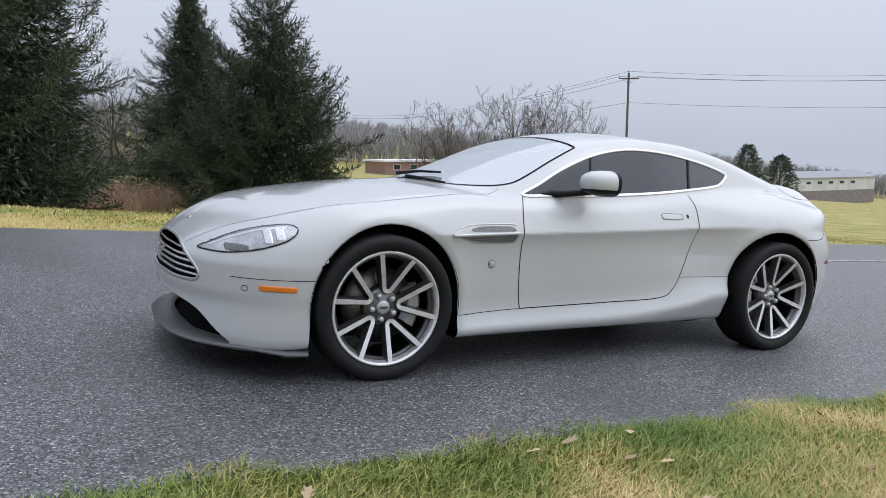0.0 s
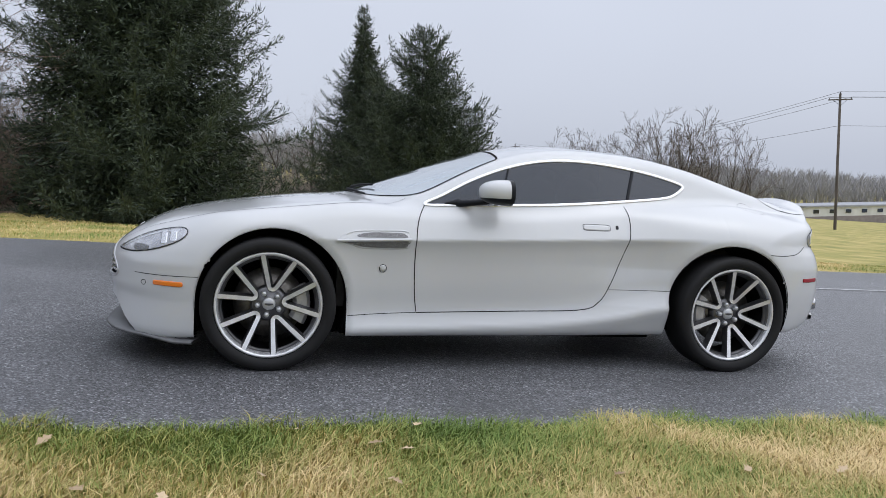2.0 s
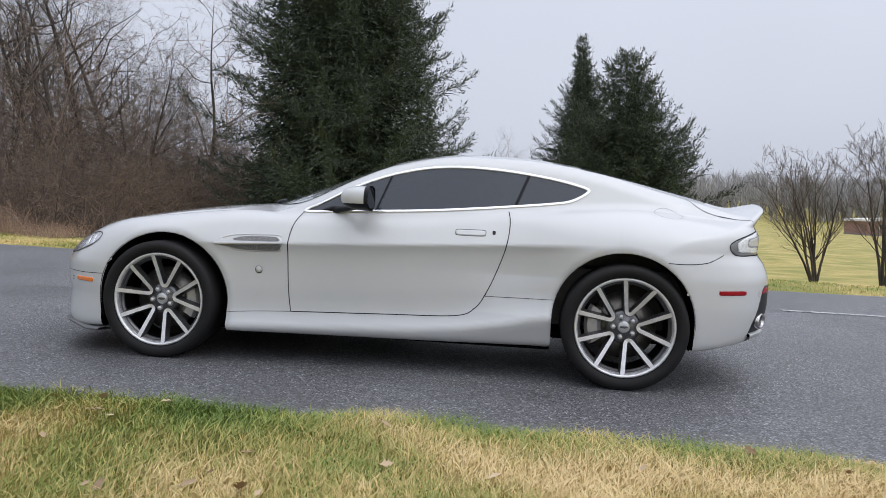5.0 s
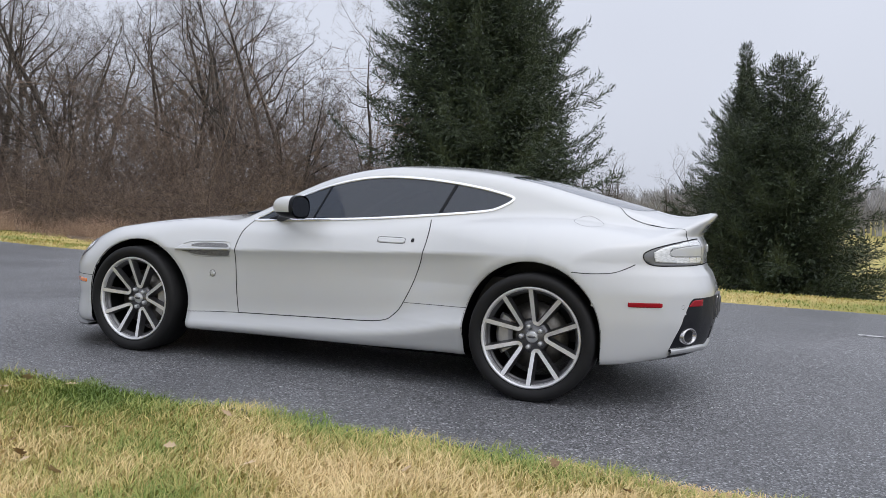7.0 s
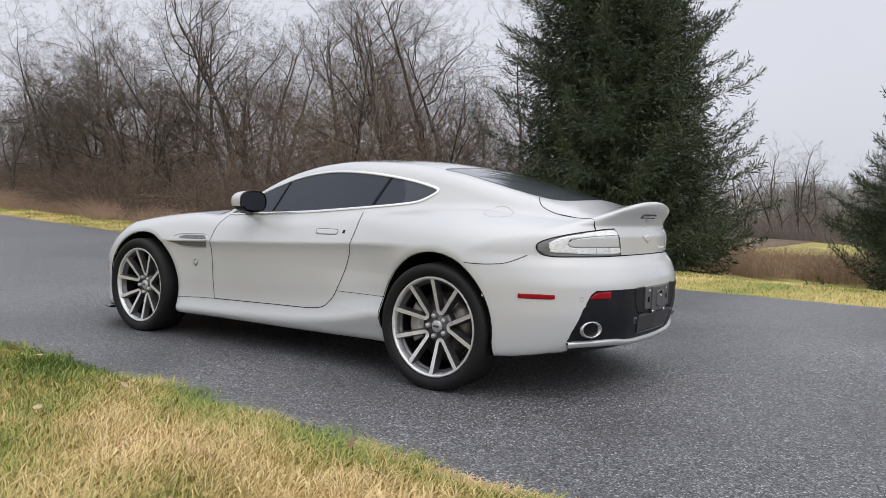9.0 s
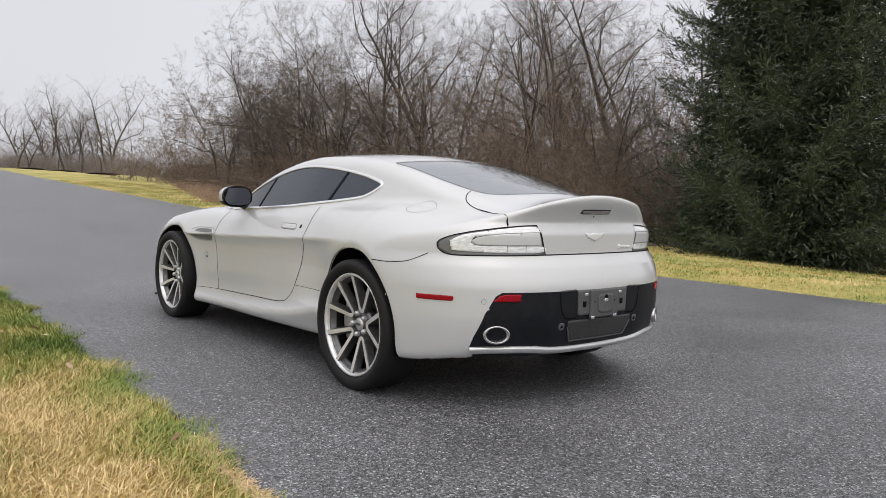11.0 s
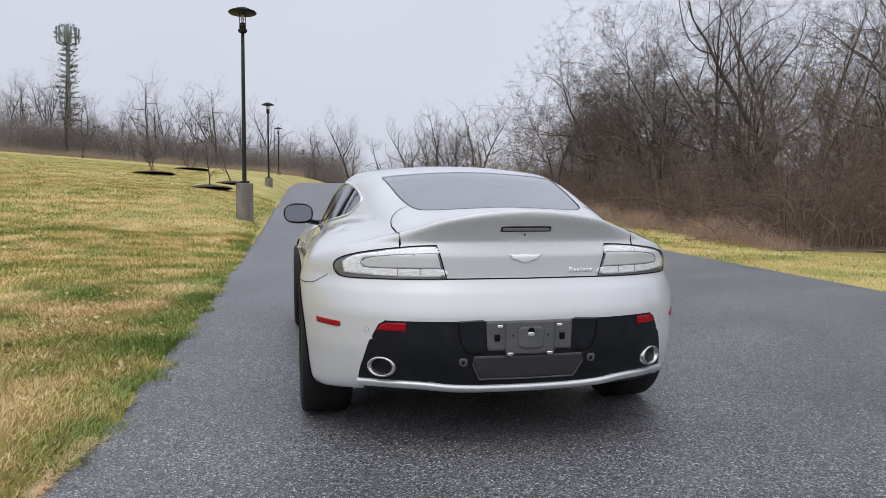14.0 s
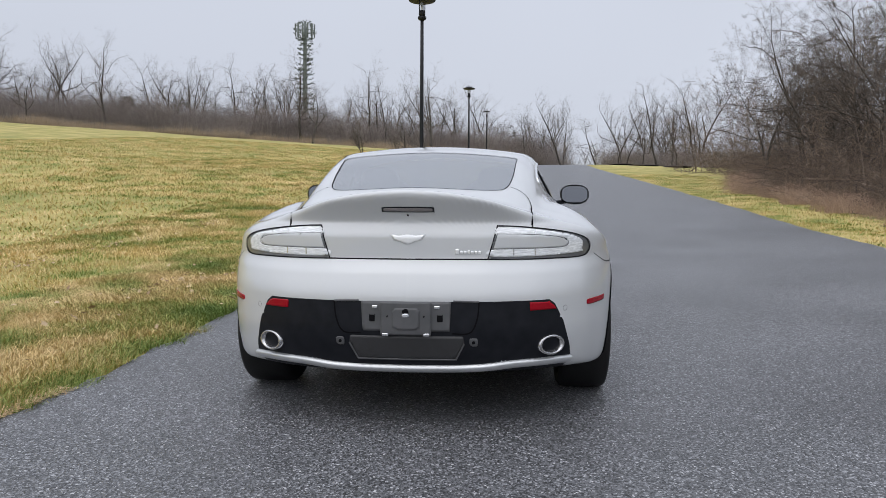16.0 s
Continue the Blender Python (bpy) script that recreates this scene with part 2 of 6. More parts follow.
def at(x, y, dz=0.0):
    """The world place of the ground at (x, y) of the road's frame."""
    return HILL @ Vector((x, y, float(height(x, y)) + dz))


def upright(x, y, turn=0.0, dz=0.0, size=1.0):
    p = at(x, y, dz)
    return Matrix.LocRotScale(p, Euler((0, 0, turn)), (size, size, size))


HILL_NP = np.array(HILL)[:3, :3]


def graded(a, b, fine, far, grow=1.18):
    """Steps from a to b: fine inside +-far of zero, growing outside."""
    out, x, s = [], 0.0, fine
    while x < max(abs(a), abs(b)):
        out.append(x)
        if x > far:
            s *= grow
        x += s
    out.append(max(abs(a), abs(b)))
    return np.array(sorted({v for v in [-o for o in out] + out if a <= v <= b}))


GRASS = material("lawn", (0.1, 0.12, 0.03), 0.9)
vary(GRASS, [(0.30, (0.23, 0.24, 0.055)), (0.45, (0.33, 0.30, 0.08)), (0.57, (0.44, 0.36, 0.115)), (0.72, (0.54, 0.43, 0.17))], 0.55, 9, bump=0.6, bump_scale=60, second=(45.0, 0.55, 1.25))
ASPHALT = material("asphalt", (0.06, 0.06, 0.063), 0.55)

# ---- ground and road ----
gx = graded(-420, 480, 0.5, 14, 1.12)
gy = graded(-330, 480, 0.35, 12, 1.12)
X, Y = np.meshgrid(gx, gy, indexing="ij")
Z = height(X, Y) - 0.02
inside = (Y > near_edge(X) + 0.25) & (Y < far_edge(X) - 0.25)
Z = Z - 0.12 * inside
V = np.stack([X, Y, Z], -1).reshape(-1, 3) @ HILL_NP.T
i, j = np.meshgrid(np.arange(len(gx) - 1), np.arange(len(gy) - 1), indexing="ij")
k = (i * len(gy) + j).ravel()
Q = np.stack([k, k + len(gy), k + len(gy) + 1, k + 1], -1)
ground = new("ground", quads_mesh("ground", V, Q, GRASS))
tagged(ground, "winter lawn of green and straw-yellow grass on a slope", "ground", kind="structure")

rng = np.random.default_rng(4)
rx = np.concatenate([np.arange(-150, -30, 2.0), np.arange(-30, 16, 0.12), np.arange(16, 141, 2.5)])
rv = np.concatenate([[0, 0.002], np.linspace(0.012, 0.988, 58), [0.998, 1]])
wob = np.convolve(rng.normal(0, 1, len(rx) + 8), np.ones(9) / 9, "valid") * 0.06 + rng.normal(0, 0.016, len(rx))
wob2 = np.convolve(rng.normal(0, 1, len(rx) + 8), np.ones(9) / 9, "valid") * 0.06
A = near_edge(rx) + wob
B = far_edge(rx) + wob2
X = np.repeat(rx[:, None], len(rv), 1)
Y = A[:, None] + (B - A)[:, None] * rv[None]
Z = road_rise(X) + 0.004 - 0.06 * ((rv[None] < 0.001) | (rv[None] > 0.999))
V = np.stack([X, Y, Z], -1).reshape(-1, 3) @ HILL_NP.T
i, j = np.meshgrid(np.arange(len(rx) - 1), np.arange(len(rv) - 1), indexing="ij")
k = (i * len(rv) + j).ravel()
Q = np.stack([k, k + len(rv), k + len(rv) + 1, k + 1], -1)
road = new("road", quads_mesh("road", V, Q, ASPHALT))
tagged(road, "dark damp asphalt drive with fine pale grit", "road", kind="structure")
t = ASPHALT.node_tree
n, l = t.nodes, t.links
b = n["Principled BSDF"]
co = n.new("ShaderNodeTexCoord")
vor = n.new("ShaderNodeTexVoronoi")
vor.inputs["Scale"].default_value = 135
l.new(co.outputs["Object"], vor.inputs["Vector"])
r1 = n.new("ShaderNodeValToRGB")
e = r1.color_ramp.elements
e[0].position, e[0].color = 0.0, (0.026, 0.026, 0.028, 1)
e[1].position, e[1].color = 1.0, (0.52, 0.52, 0.53, 1)
for p, c in ((0.4, 0.085), (0.7, 0.14), (0.9, 0.22), (0.975, 0.34)):
    el = e.new(p)
    el.color = (c * 0.98, c, c * 1.06, 1)
sep = n.new("ShaderNodeSeparateColor")
l.new(vor.outputs["Color"], sep.inputs[0])
l.new(sep.outputs[0], r1.inputs[0])
big = n.new("ShaderNodeTexNoise")
big.inputs["Scale"].default_value, big.inputs["Detail"].default_value = 0.7, 6
l.new(co.outputs["Object"], big.inputs["Vector"])
mr = n.new("ShaderNodeMapRange")
mr.inputs[1].default_value, mr.inputs[2].default_value, mr.inputs[3].default_value, mr.inputs[4].default_value = 0.3, 0.7, 0.70, 1.18
l.new(big.outputs["Fac"], mr.inputs[0])
mx = n.new("ShaderNodeMix")
mx.data_type, mx.blend_type = "RGBA", "MULTIPLY"
mx.inputs[0].default_value = 1
l.new(r1.outputs[0], mx.inputs[6])
l.new(mr.outputs[0], mx.inputs[7])
l.new(mx.outputs[2], b.inputs["Base Color"])
mr2 = n.new("ShaderNodeMapRange")
mr2.inputs[1].default_value, mr2.inputs[2].default_value, mr2.inputs[3].default_value, mr2.inputs[4].default_value = 0.3, 0.7, 0.42, 0.52
l.new(big.outputs["Fac"], mr2.inputs[0])
l.new(mr2.outputs[0], b.inputs["Roughness"])
bp = n.new("ShaderNodeBump")
bp.inputs["Strength"].default_value, bp.inputs["Distance"].default_value = 0.5, 0.005
l.new(vor.outputs["Distance"], bp.inputs["Height"])
l.new(bp.outputs[0], b.inputs["Normal"])

# ---- the car: its skin is the zero of one smooth function, x to the tail, z up, on level ground ----
def smax(a, b, k):
    h = np.maximum(k - np.abs(a - b), 0) / k
    return np.maximum(a, b) + h * h * k * 0.25


def smin(a, b, k):
    return -smax(-a, -b, k)


plan_half = spl((-2.3, 0.86), (-1.85, 0.885), (-1.5, 0.912), (-1.3, 0.915), (-1.05, 0.893), (-0.73, 0.856), (-0.4, 0.848), (0.0, 0.85), (0.4, 0.85), (0.75, 0.858), (1.05, 0.9), (1.35, 0.938), (1.6, 0.936), (1.85, 0.895), (2.3, 0.83))
waist = spl((-0.9, 0.675), (-0.55, 0.686), (0.0, 0.708), (0.7, 0.739), (1.1, 0.755))
door_low = spl((0.05, -0.07), (0.12, -0.044), (0.16, -0.026), (0.195, -0.009), (0.222, -0.001), (0.24, -0.003), (0.265, -0.012), (0.30, -0.022), (0.335, -0.027), (0.37, -0.028), (0.45, -0.025), (0.56, -0.022), (0.62, -0.017), (0.66, -0.010), (0.70, 0.004), (0.9, 0.08))
door_high = spl((0.1, 0.25), (0.70, 0.004), (0.80, -0.044), (0.87, -0.088), (0.95, -0.16), (1.1, -0.34))
fender = spl((0.05, -0.06), (0.16, -0.018), (0.3, -0.002), (0.48, 0.0), (0.6, -0.012), (0.7, -0.038), (0.78, -0.082), (0.86, -0.15), (0.95, -0.26), (1.1, -0.5))
haunch = spl((0.05, -0.1), (0.2, -0.045), (0.35, -0.012), (0.52, 0.0), (0.66, -0.010), (0.76, -0.037), (0.86, -0.09), (0.94, -0.165), (1.02, -0.28), (1.15, -0.5))
door_share = spl((-1.25, 0), (-0.75, 1), (0.75, 1), (1.25, 0))
deck_mid = spl((-2.35, 0.40), (-2.22, 0.53), (-2.12, 0.628), (-1.95, 0.716), (-1.77, 0.778), (-1.41, 0.846), (-1.06, 0.89), (-0.84, 0.905), (-0.5, 0.905), (0.0, 0.915), (0.3, 0.935), (0.7, 0.975), (1.0, 1.005), (1.4, 1.02), (1.7, 1.0), (1.86, 0.99), (2.0, 1.003), (2.12, 1.028), (2.3, 1.07))
deck_drop = spl((-2.2, 0.06), (-1.8, 0.035), (-1.0, 0.03), (-0.5, 0.045), (0.5, 0.045), (1.0, 0.055), (1.5, 0.07), (1.85, 0.095), (2.1, 0.125), (2.3, 0.14))
deck_round = spl((-2.2, 0.09), (-1.6, 0.10), (-0.9, 0.07), (-0.5, 0.05), (0.6, 0.05), (1.1, 0.12), (1.7, 0.12), (2.0, 0.06))
roof_mid = spl((-1.2, 0.79), (-0.86, 0.905), (-0.52, 1.035), (-0.24, 1.14), (0.0, 1.214), (0.2, 1.25), (0.4, 1.265), (0.7, 1.257), (1.13, 1.203), (1.52, 1.11), (1.92, 1.005), (2.3, 0.88))
roof_crown = spl((-1.0, 0.30), (-0.5, 0.26), (-0.1, 0.17), (0.3, 0.15), (0.9, 0.15), (1.4, 0.2), (1.9, 0.24))
cabin_half = spl((-1.2, 0.55), (-0.75, 0.675), (-0.5, 0.715), (-0.1, 0.742), (0.4, 0.738), (0.8, 0.700), (1.1, 0.662), (1.5, 0.605), (1.9, 0.53), (2.2, 0.46))
nose_plan = spl((0, -2.165), (0.3, -2.142), (0.5, -2.08), (0.68, -1.965), (0.80, -1.83), (0.87, -1.70), (0.93, -1.48), (1.1, -1.2))
nose_side = spl((0.05, 0.09), (0.12, 0.03), (0.2, 0.0), (0.33, 0.012), (0.40, 0.0), (0.50, 0.0), (0.57, 0.03), (0.65, 0.10), (0.8, 0.3))
tail_plan = spl((0, 2.185), (0.3, 2.17), (0.5, 2.122), (0.65, 2.04), (0.75, 1.95), (0.83, 1.825), (0.9, 1.65), (0.95, 1.46), (1.1, 1.2))
tail_side = spl((0.1, -0.2), (0.2, -0.1), (0.28, -0.05), (0.36, -0.02), (0.47, 0.0), (0.58, 0.0), (0.68, -0.03), (0.732, -0.066), (0.746, -0.072), (0.83, -0.070), (0.875, -0.088), (0.893, -0.098), (0.91, -0.092), (0.95, -0.066), (0.985, -0.036), (1.0, -0.026), (1.06, 0.0))
tail_round = spl((0.2, 0.07), (0.8, 0.07), (0.9, 0.045), (1.1, 0.045))
belly = spl((-2.3, 0.10), (-1.9, 0.125), (-1.65, 0.155), (-0.9, 0.168), (0.0, 0.178), (0.9, 0.188), (1.6, 0.222), (1.75, 0.232), (1.9, 0.252), (2.02, 0.258), (2.2, 0.255))


tuck = spl((0.1, 0.0), (0.45, 0.010), (0.66, 0.028), (0.9, 0.026), (1.15, 0.008), (1.35, 0.0))
sill_rise = spl((0.15, 0.0), (0.4, 0.012), (0.65, 0.04), (0.85, 0.075), (1.0, 0.09))
ARCHES = ((-1.283, 0.345, 0.372), (1.286, 0.358, 0.371))


def skin(x, y, z):
    """Below zero inside the bodywork."""
    a = np.abs(y)
    zz = z - (waist(x) - 0.70) - sill_rise(x) * np.clip((0.56 - z) / 0.12, 0, 1)
    d = smin(door_low(zz), door_high(zz), 0.006)
    w = door_share(x)
    other = np.where(x < 0, fender(z), haunch(z))
    side = a - (plan_half(x) - tuck(x) * np.clip((z - 0.36) / 0.22, 0, 1) + w * d + (1 - w) * other)
    for cx, cz, r in ARCHES:
        side = side + 0.013 * np.clip((r + 0.042 - np.hypot(x - cx, np.maximum(z - cz, 0))) / 0.042, 0, 1) ** 2
    top = z - (deck_mid(x) - deck_drop(x) * (a / 0.65) ** 2)
    f = smax(side, top, deck_round(x))
    f = smax(f, nose_plan(a) + nose_side(z) - x, 0.10)
    f = smax(f, x - tail_plan(a) - tail_side(z), tail_round(z))
    f = smax(f, belly(x) - z, 0.05)
    cab = smax((a - (cabin_half(x) - 0.50 * (z - 0.9))) * 0.9, z - (roof_mid(x) - roof_crown(x) * a * a), 0.06)
    cab = smax(cab, np.maximum(np.maximum(waist(x) + 0.13 - z, -1.05 - x), x - 2.02), 0.05)
    return smin(f, cab, 0.035)


def slope(p, h=0.004):
    x, y, z = p[..., 0], p[..., 1], p[..., 2]
    g = np.stack([skin(x + h, y, z) - skin(x - h, y, z), skin(x, y + h, z) - skin(x, y - h, z), skin(x, y, z + h) - skin(x, y, z - h)], -1) / (2 * h)
    return g


def unit(v):
    return v / np.maximum(np.linalg.norm(v, axis=-1, keepdims=True), 1e-9)


def onto(p, axis):
    """Slides places along one axis onto the skin."""
    p = np.array(p, float)
    for _ in range(8):
        f = skin(p[..., 0], p[..., 1], p[..., 2])
        g = slope(p)[..., axis]
        g = np.where(np.abs(g) < 0.15, np.where(g < 0, -0.15, 0.15), g)
        p[..., axis] -= np.clip(f / g, -0.05, 0.05)
    return p


def drape(points, axis, sign, lift=0.0):
    """Lays 2D points, seen along an axis from its sign's side, onto the skin. axis 0: (y, z), 1: (x, z), 2: (x, y)."""
    pts = np.asarray(points, float)
    far = {0: 2.6, 1: 1.2, 2: 1.6}[axis] * sign
    p = np.zeros(pts.shape[:-1] + (3,))
    rest = [k for k in range(3) if k != axis]
    p[..., rest[0]], p[..., rest[1]] = pts[..., 0], pts[..., 1]
    lo, hi = np.full(p.shape[:-1], far), np.zeros(p.shape[:-1])
    p[..., axis] = far
    step = far / 36
    found = np.zeros(p.shape[:-1], bool)
    for k in range(36):
        p[..., axis] = far - step * (k + 1)
        now = (skin(p[..., 0], p[..., 1], p[..., 2]) < 0) & ~found
        lo = np.where(now, far - step * k, lo)
        hi = np.where(now, far - step * (k + 1), hi)
        found |= now
    for _ in range(15):
        mid = (lo + hi) / 2
        p[..., axis] = mid
        inn = skin(p[..., 0], p[..., 1], p[..., 2]) < 0
        hi, lo = np.where(inn, mid, hi), np.where(inn, lo, mid)
    p[..., axis] = (lo + hi) / 2
    return p + unit(slope(p)) * lift


def smooth_line(pts, closed=False, step=0.012):
    """A smooth line through points, at even steps."""
    q = [Vector(p) for p in pts]
    n = len(q)
    out = []
    for i in range(n if closed else n - 1):
        p0 = q[i - 1] if (i or closed) else q[0]
        p1, p2 = q[i], q[(i + 1) % n]
        p3 = q[(i + 2) % n] if (closed or i + 2 < n) else q[-1]
        m = max(2, int((p2 - p1).length / step))
        for k in range(m):
            t = k / m
            out.append(0.5 * ((2 * p1) + (p2 - p0) * t + (2 * p0 - 5 * p1 + 4 * p2 - p3) * t * t + (3 * p1 - 3 * p2 + p3 - p0) * t ** 3))
    if not closed:
        out.append(q[-1])
    return np.array([tuple(p) for p in out])


def corner_line(pts, closed=False, step=0.012):
    """Straight pieces between points, at even steps."""
    out = []
    q = [np.array(p, float) for p in pts]
    for i in range(len(q) if closed else len(q) - 1):
        a, b = q[i], q[(i + 1) % len(q)]
        m = max(1, int(np.linalg.norm(b - a) / step))
        out += [a + (b - a) * k / m for k in range(m)]
    if not closed:
        out.append(q[-1])
    return np.array(out)


def within(p, poly):
    """Which 2D points lie inside a polygon."""
    x, y = p[..., 0], p[..., 1]
    c = np.zeros(x.shape, bool)
    for i in range(len(poly)):
        (x0, y0), (x1, y1) = poly[i - 1], poly[i]
        if y0 == y1:
            continue
        c ^= ((y0 > y) != (y1 > y)) & (x < (x1 - x0) * (y - y0) / (y1 - y0) + x0)
    return c


def nearest_on(p, poly, closed=True):
    best, d = p.copy(), np.full(len(p), 9.0)
    for i in range(0 if closed else 1, len(poly)):
        a, b = poly[i - 1], poly[i]
        ab = b - a
        t = np.clip(((p - a) @ ab) / max(ab @ ab, 1e-12), 0, 1)
        c = a + t[:, None] * ab
        e = np.linalg.norm(c - p, axis=1)
        m = e < d
        best[m], d[m] = c[m], e[m]
    return best, d


def ribbon(line, axis, sign, width, lift, thick=0.0):
    """A band of that width along a 2D line, laid on the skin; with thickness its edges turn down."""
    line = np.asarray(line)
    c = drape(line, axis, sign)
    nrm = unit(slope(c))
    tan = unit(np.gradient(c, axis=0))
    bi = unit(np.cross(nrm, tan))
    if thick:
        rows = [c - bi * width / 2 + nrm * (lift - thick), c - bi * width / 2 + nrm * (lift - thick * 0.2), c - bi * width * 0.3 + nrm * lift, c + bi * width * 0.3 + nrm * lift, c + bi * width / 2 + nrm * (lift - thick * 0.2), c + bi * width / 2 + nrm * (lift - thick)]
    else:
        rows = [c - bi * width / 2 + nrm * lift, c + bi * width / 2 + nrm * lift]
    n = len(line)
    v = np.concatenate(rows)
    q = []
    for r in range(len(rows) - 1):
        k = np.arange(n - 1) + r * n
        q.append(np.stack([k, k + 1, k + n + 1, k + n], -1))
    return v, np.concatenate(q)


def patch(poly, axis, sign, lift, cell=0.012, edge=0.0):
    """A sheet over the inside of a 2D outline, lifted off the skin, with its rim turned down by edge."""
    poly = np.asarray(poly)
    lo, hi = poly.min(0) - cell, poly.max(0) + cell
    us, vs = np.arange(lo[0], hi[0], cell), np.arange(lo[1], hi[1], cell)
    U, W = np.meshgrid(us, vs, indexing="ij")
    p = np.stack([U, W], -1).reshape(-1, 2)
    near, d = nearest_on(p, poly)
    p = np.where((d < cell * 0.55)[:, None], near, p)
    k = (np.arange(len(us) - 1)[:, None] * len(vs) + np.arange(len(vs) - 1)[None]).ravel()
    q = np.stack([k, k + len(vs), k + len(vs) + 1, k + 1], -1)
    q = q[within(p[q].mean(1), poly)]
    used = np.unique(q)
    back = np.full(len(p), -1)
    back[used] = np.arange(len(used))
    v = drape(p[used], axis, sign, lift)
    q = back[q]
    if edge:
        e = np.concatenate([q[:, [0, 1]], q[:, [1, 2]], q[:, [2, 3]], q[:, [3, 0]]])
        key = np.sort(e, 1)
        _, first, count = np.unique(key, axis=0, return_index=True, return_counts=True)
        rim = e[first[count == 1]]
        down = v - unit(slope(v)) * edge
        n = len(v)
        v = np.concatenate([v, down])
        q = np.concatenate([q, np.stack([rim[:, 1], rim[:, 0], rim[:, 0] + n, rim[:, 1] + n], -1)])
    return v, q


# outlines on the skin
SIDE_GLASS = smooth_line([(-0.505, 0.872), (-0.40, 0.930), (-0.24, 1.016), (-0.05, 1.092), (0.14, 1.140), (0.33, 1.160), (0.55, 1.155), (0.75, 1.135), (0.93, 1.106), (1.068, 1.072), (1.094, 1.056), (1.080, 1.036), (1.01, 0.996), (0.93, 0.977), (0.7, 0.950), (0.3, 0.912), (-0.05, 0.890), (-0.3, 0.880)], True)
DOOR = np.concatenate([smooth_line([(-0.505, 0.872), (-0.545, 0.80), (-0.562, 0.70), (-0.563, 0.55), (-0.555, 0.40), (-0.541, 0.303)])[:-1],
                       smooth_line([(-0.541, 0.303), (0.0, 0.321), (0.39, 0.337), (0.50, 0.386), (0.558, 0.474), (0.612, 0.60), (0.657, 0.74), (0.668, 0.86), (0.650, 0.938)])[:-1],
                       smooth_line([(0.650, 0.938), (0.3, 0.910), (-0.05, 0.891), (-0.3, 0.88), (-0.505, 0.872)])[:-1]])
WHEELS = {"front": ARCHES[0], "rear": ARCHES[1]}
WINDSCREEN = smooth_line([(-0.86, 0.0), (-0.84, 0.2), (-0.76, 0.4), (-0.63, 0.56), (-0.545, 0.625), (-0.46, 0.634), (-0.25, 0.60), (-0.10, 0.565), (-0.065, 0.535), (-0.045, 0.40), (-0.03, 0.2), (-0.025, 0.0), (-0.03, -0.2), (-0.045, -0.40), (-0.065, -0.535), (-0.10, -0.565), (-0.25, -0.60), (-0.46, -0.634), (-0.545, -0.625), (-0.63, -0.56), (-0.76, -0.4), (-0.84, -0.2)], True)
BACKLIGHT = smooth_line([(1.075, 0.0), (1.07, 0.25), (1.05, 0.43), (1.075, 0.468), (1.2, 0.462), (1.5, 0.44), (1.70, 0.405), (1.775, 0.33), (1.815, 0.18), (1.82, 0.0), (1.815, -0.18), (1.775, -0.33), (1.70, -0.405), (1.5, -0.44), (1.2, -0.462), (1.075, -0.468), (1.05, -0.43), (1.07, -0.25)], True)
TAIL_LAMP = np.concatenate([corner_line([(0.333, 0.741), (0.372, 0.880)])[:-1], smooth_line([(0.372, 0.880), (0.46, 0.876), (0.56, 0.866), (0.66, 0.850), (0.735, 0.829), (0.775, 0.803), (0.782, 0.778), (0.770, 0.752), (0.735, 0.738), (0.62, 0.738), (0.48, 0.739), (0.333, 0.741)])[:-1]])
VALANCE = corner_line([(-0.59, 0.575), (0.59, 0.575), (0.615, 0.557), (0.655, 0.476), (0.685, 0.366), (0.692, 0.305), (0.45, 0.315), (0.28, 0.298), (-0.28, 0.298), (-0.45, 0.315), (-0.692, 0.305), (-0.685, 0.366), (-0.655, 0.476), (-0.615, 0.557)], True)
GRILLE = smooth_line([(0.0, 0.588), (0.2, 0.58), (0.34, 0.556), (0.46, 0.51), (0.525, 0.46), (0.52, 0.425), (0.42, 0.412), (0.0, 0.41), (-0.42, 0.412), (-0.52, 0.425), (-0.525, 0.46), (-0.46, 0.51), (-0.34, 0.556), (-0.2, 0.58)], True)
INTAKE = smooth_line([(0.0, 0.325), (0.3, 0.32), (0.5, 0.29), (0.62, 0.22), (0.68, 0.155), (0.5, 0.14), (0.0, 0.135), (-0.5, 0.14), (-0.68, 0.155), (-0.62, 0.22), (-0.5, 0.29), (-0.3, 0.32)], True)


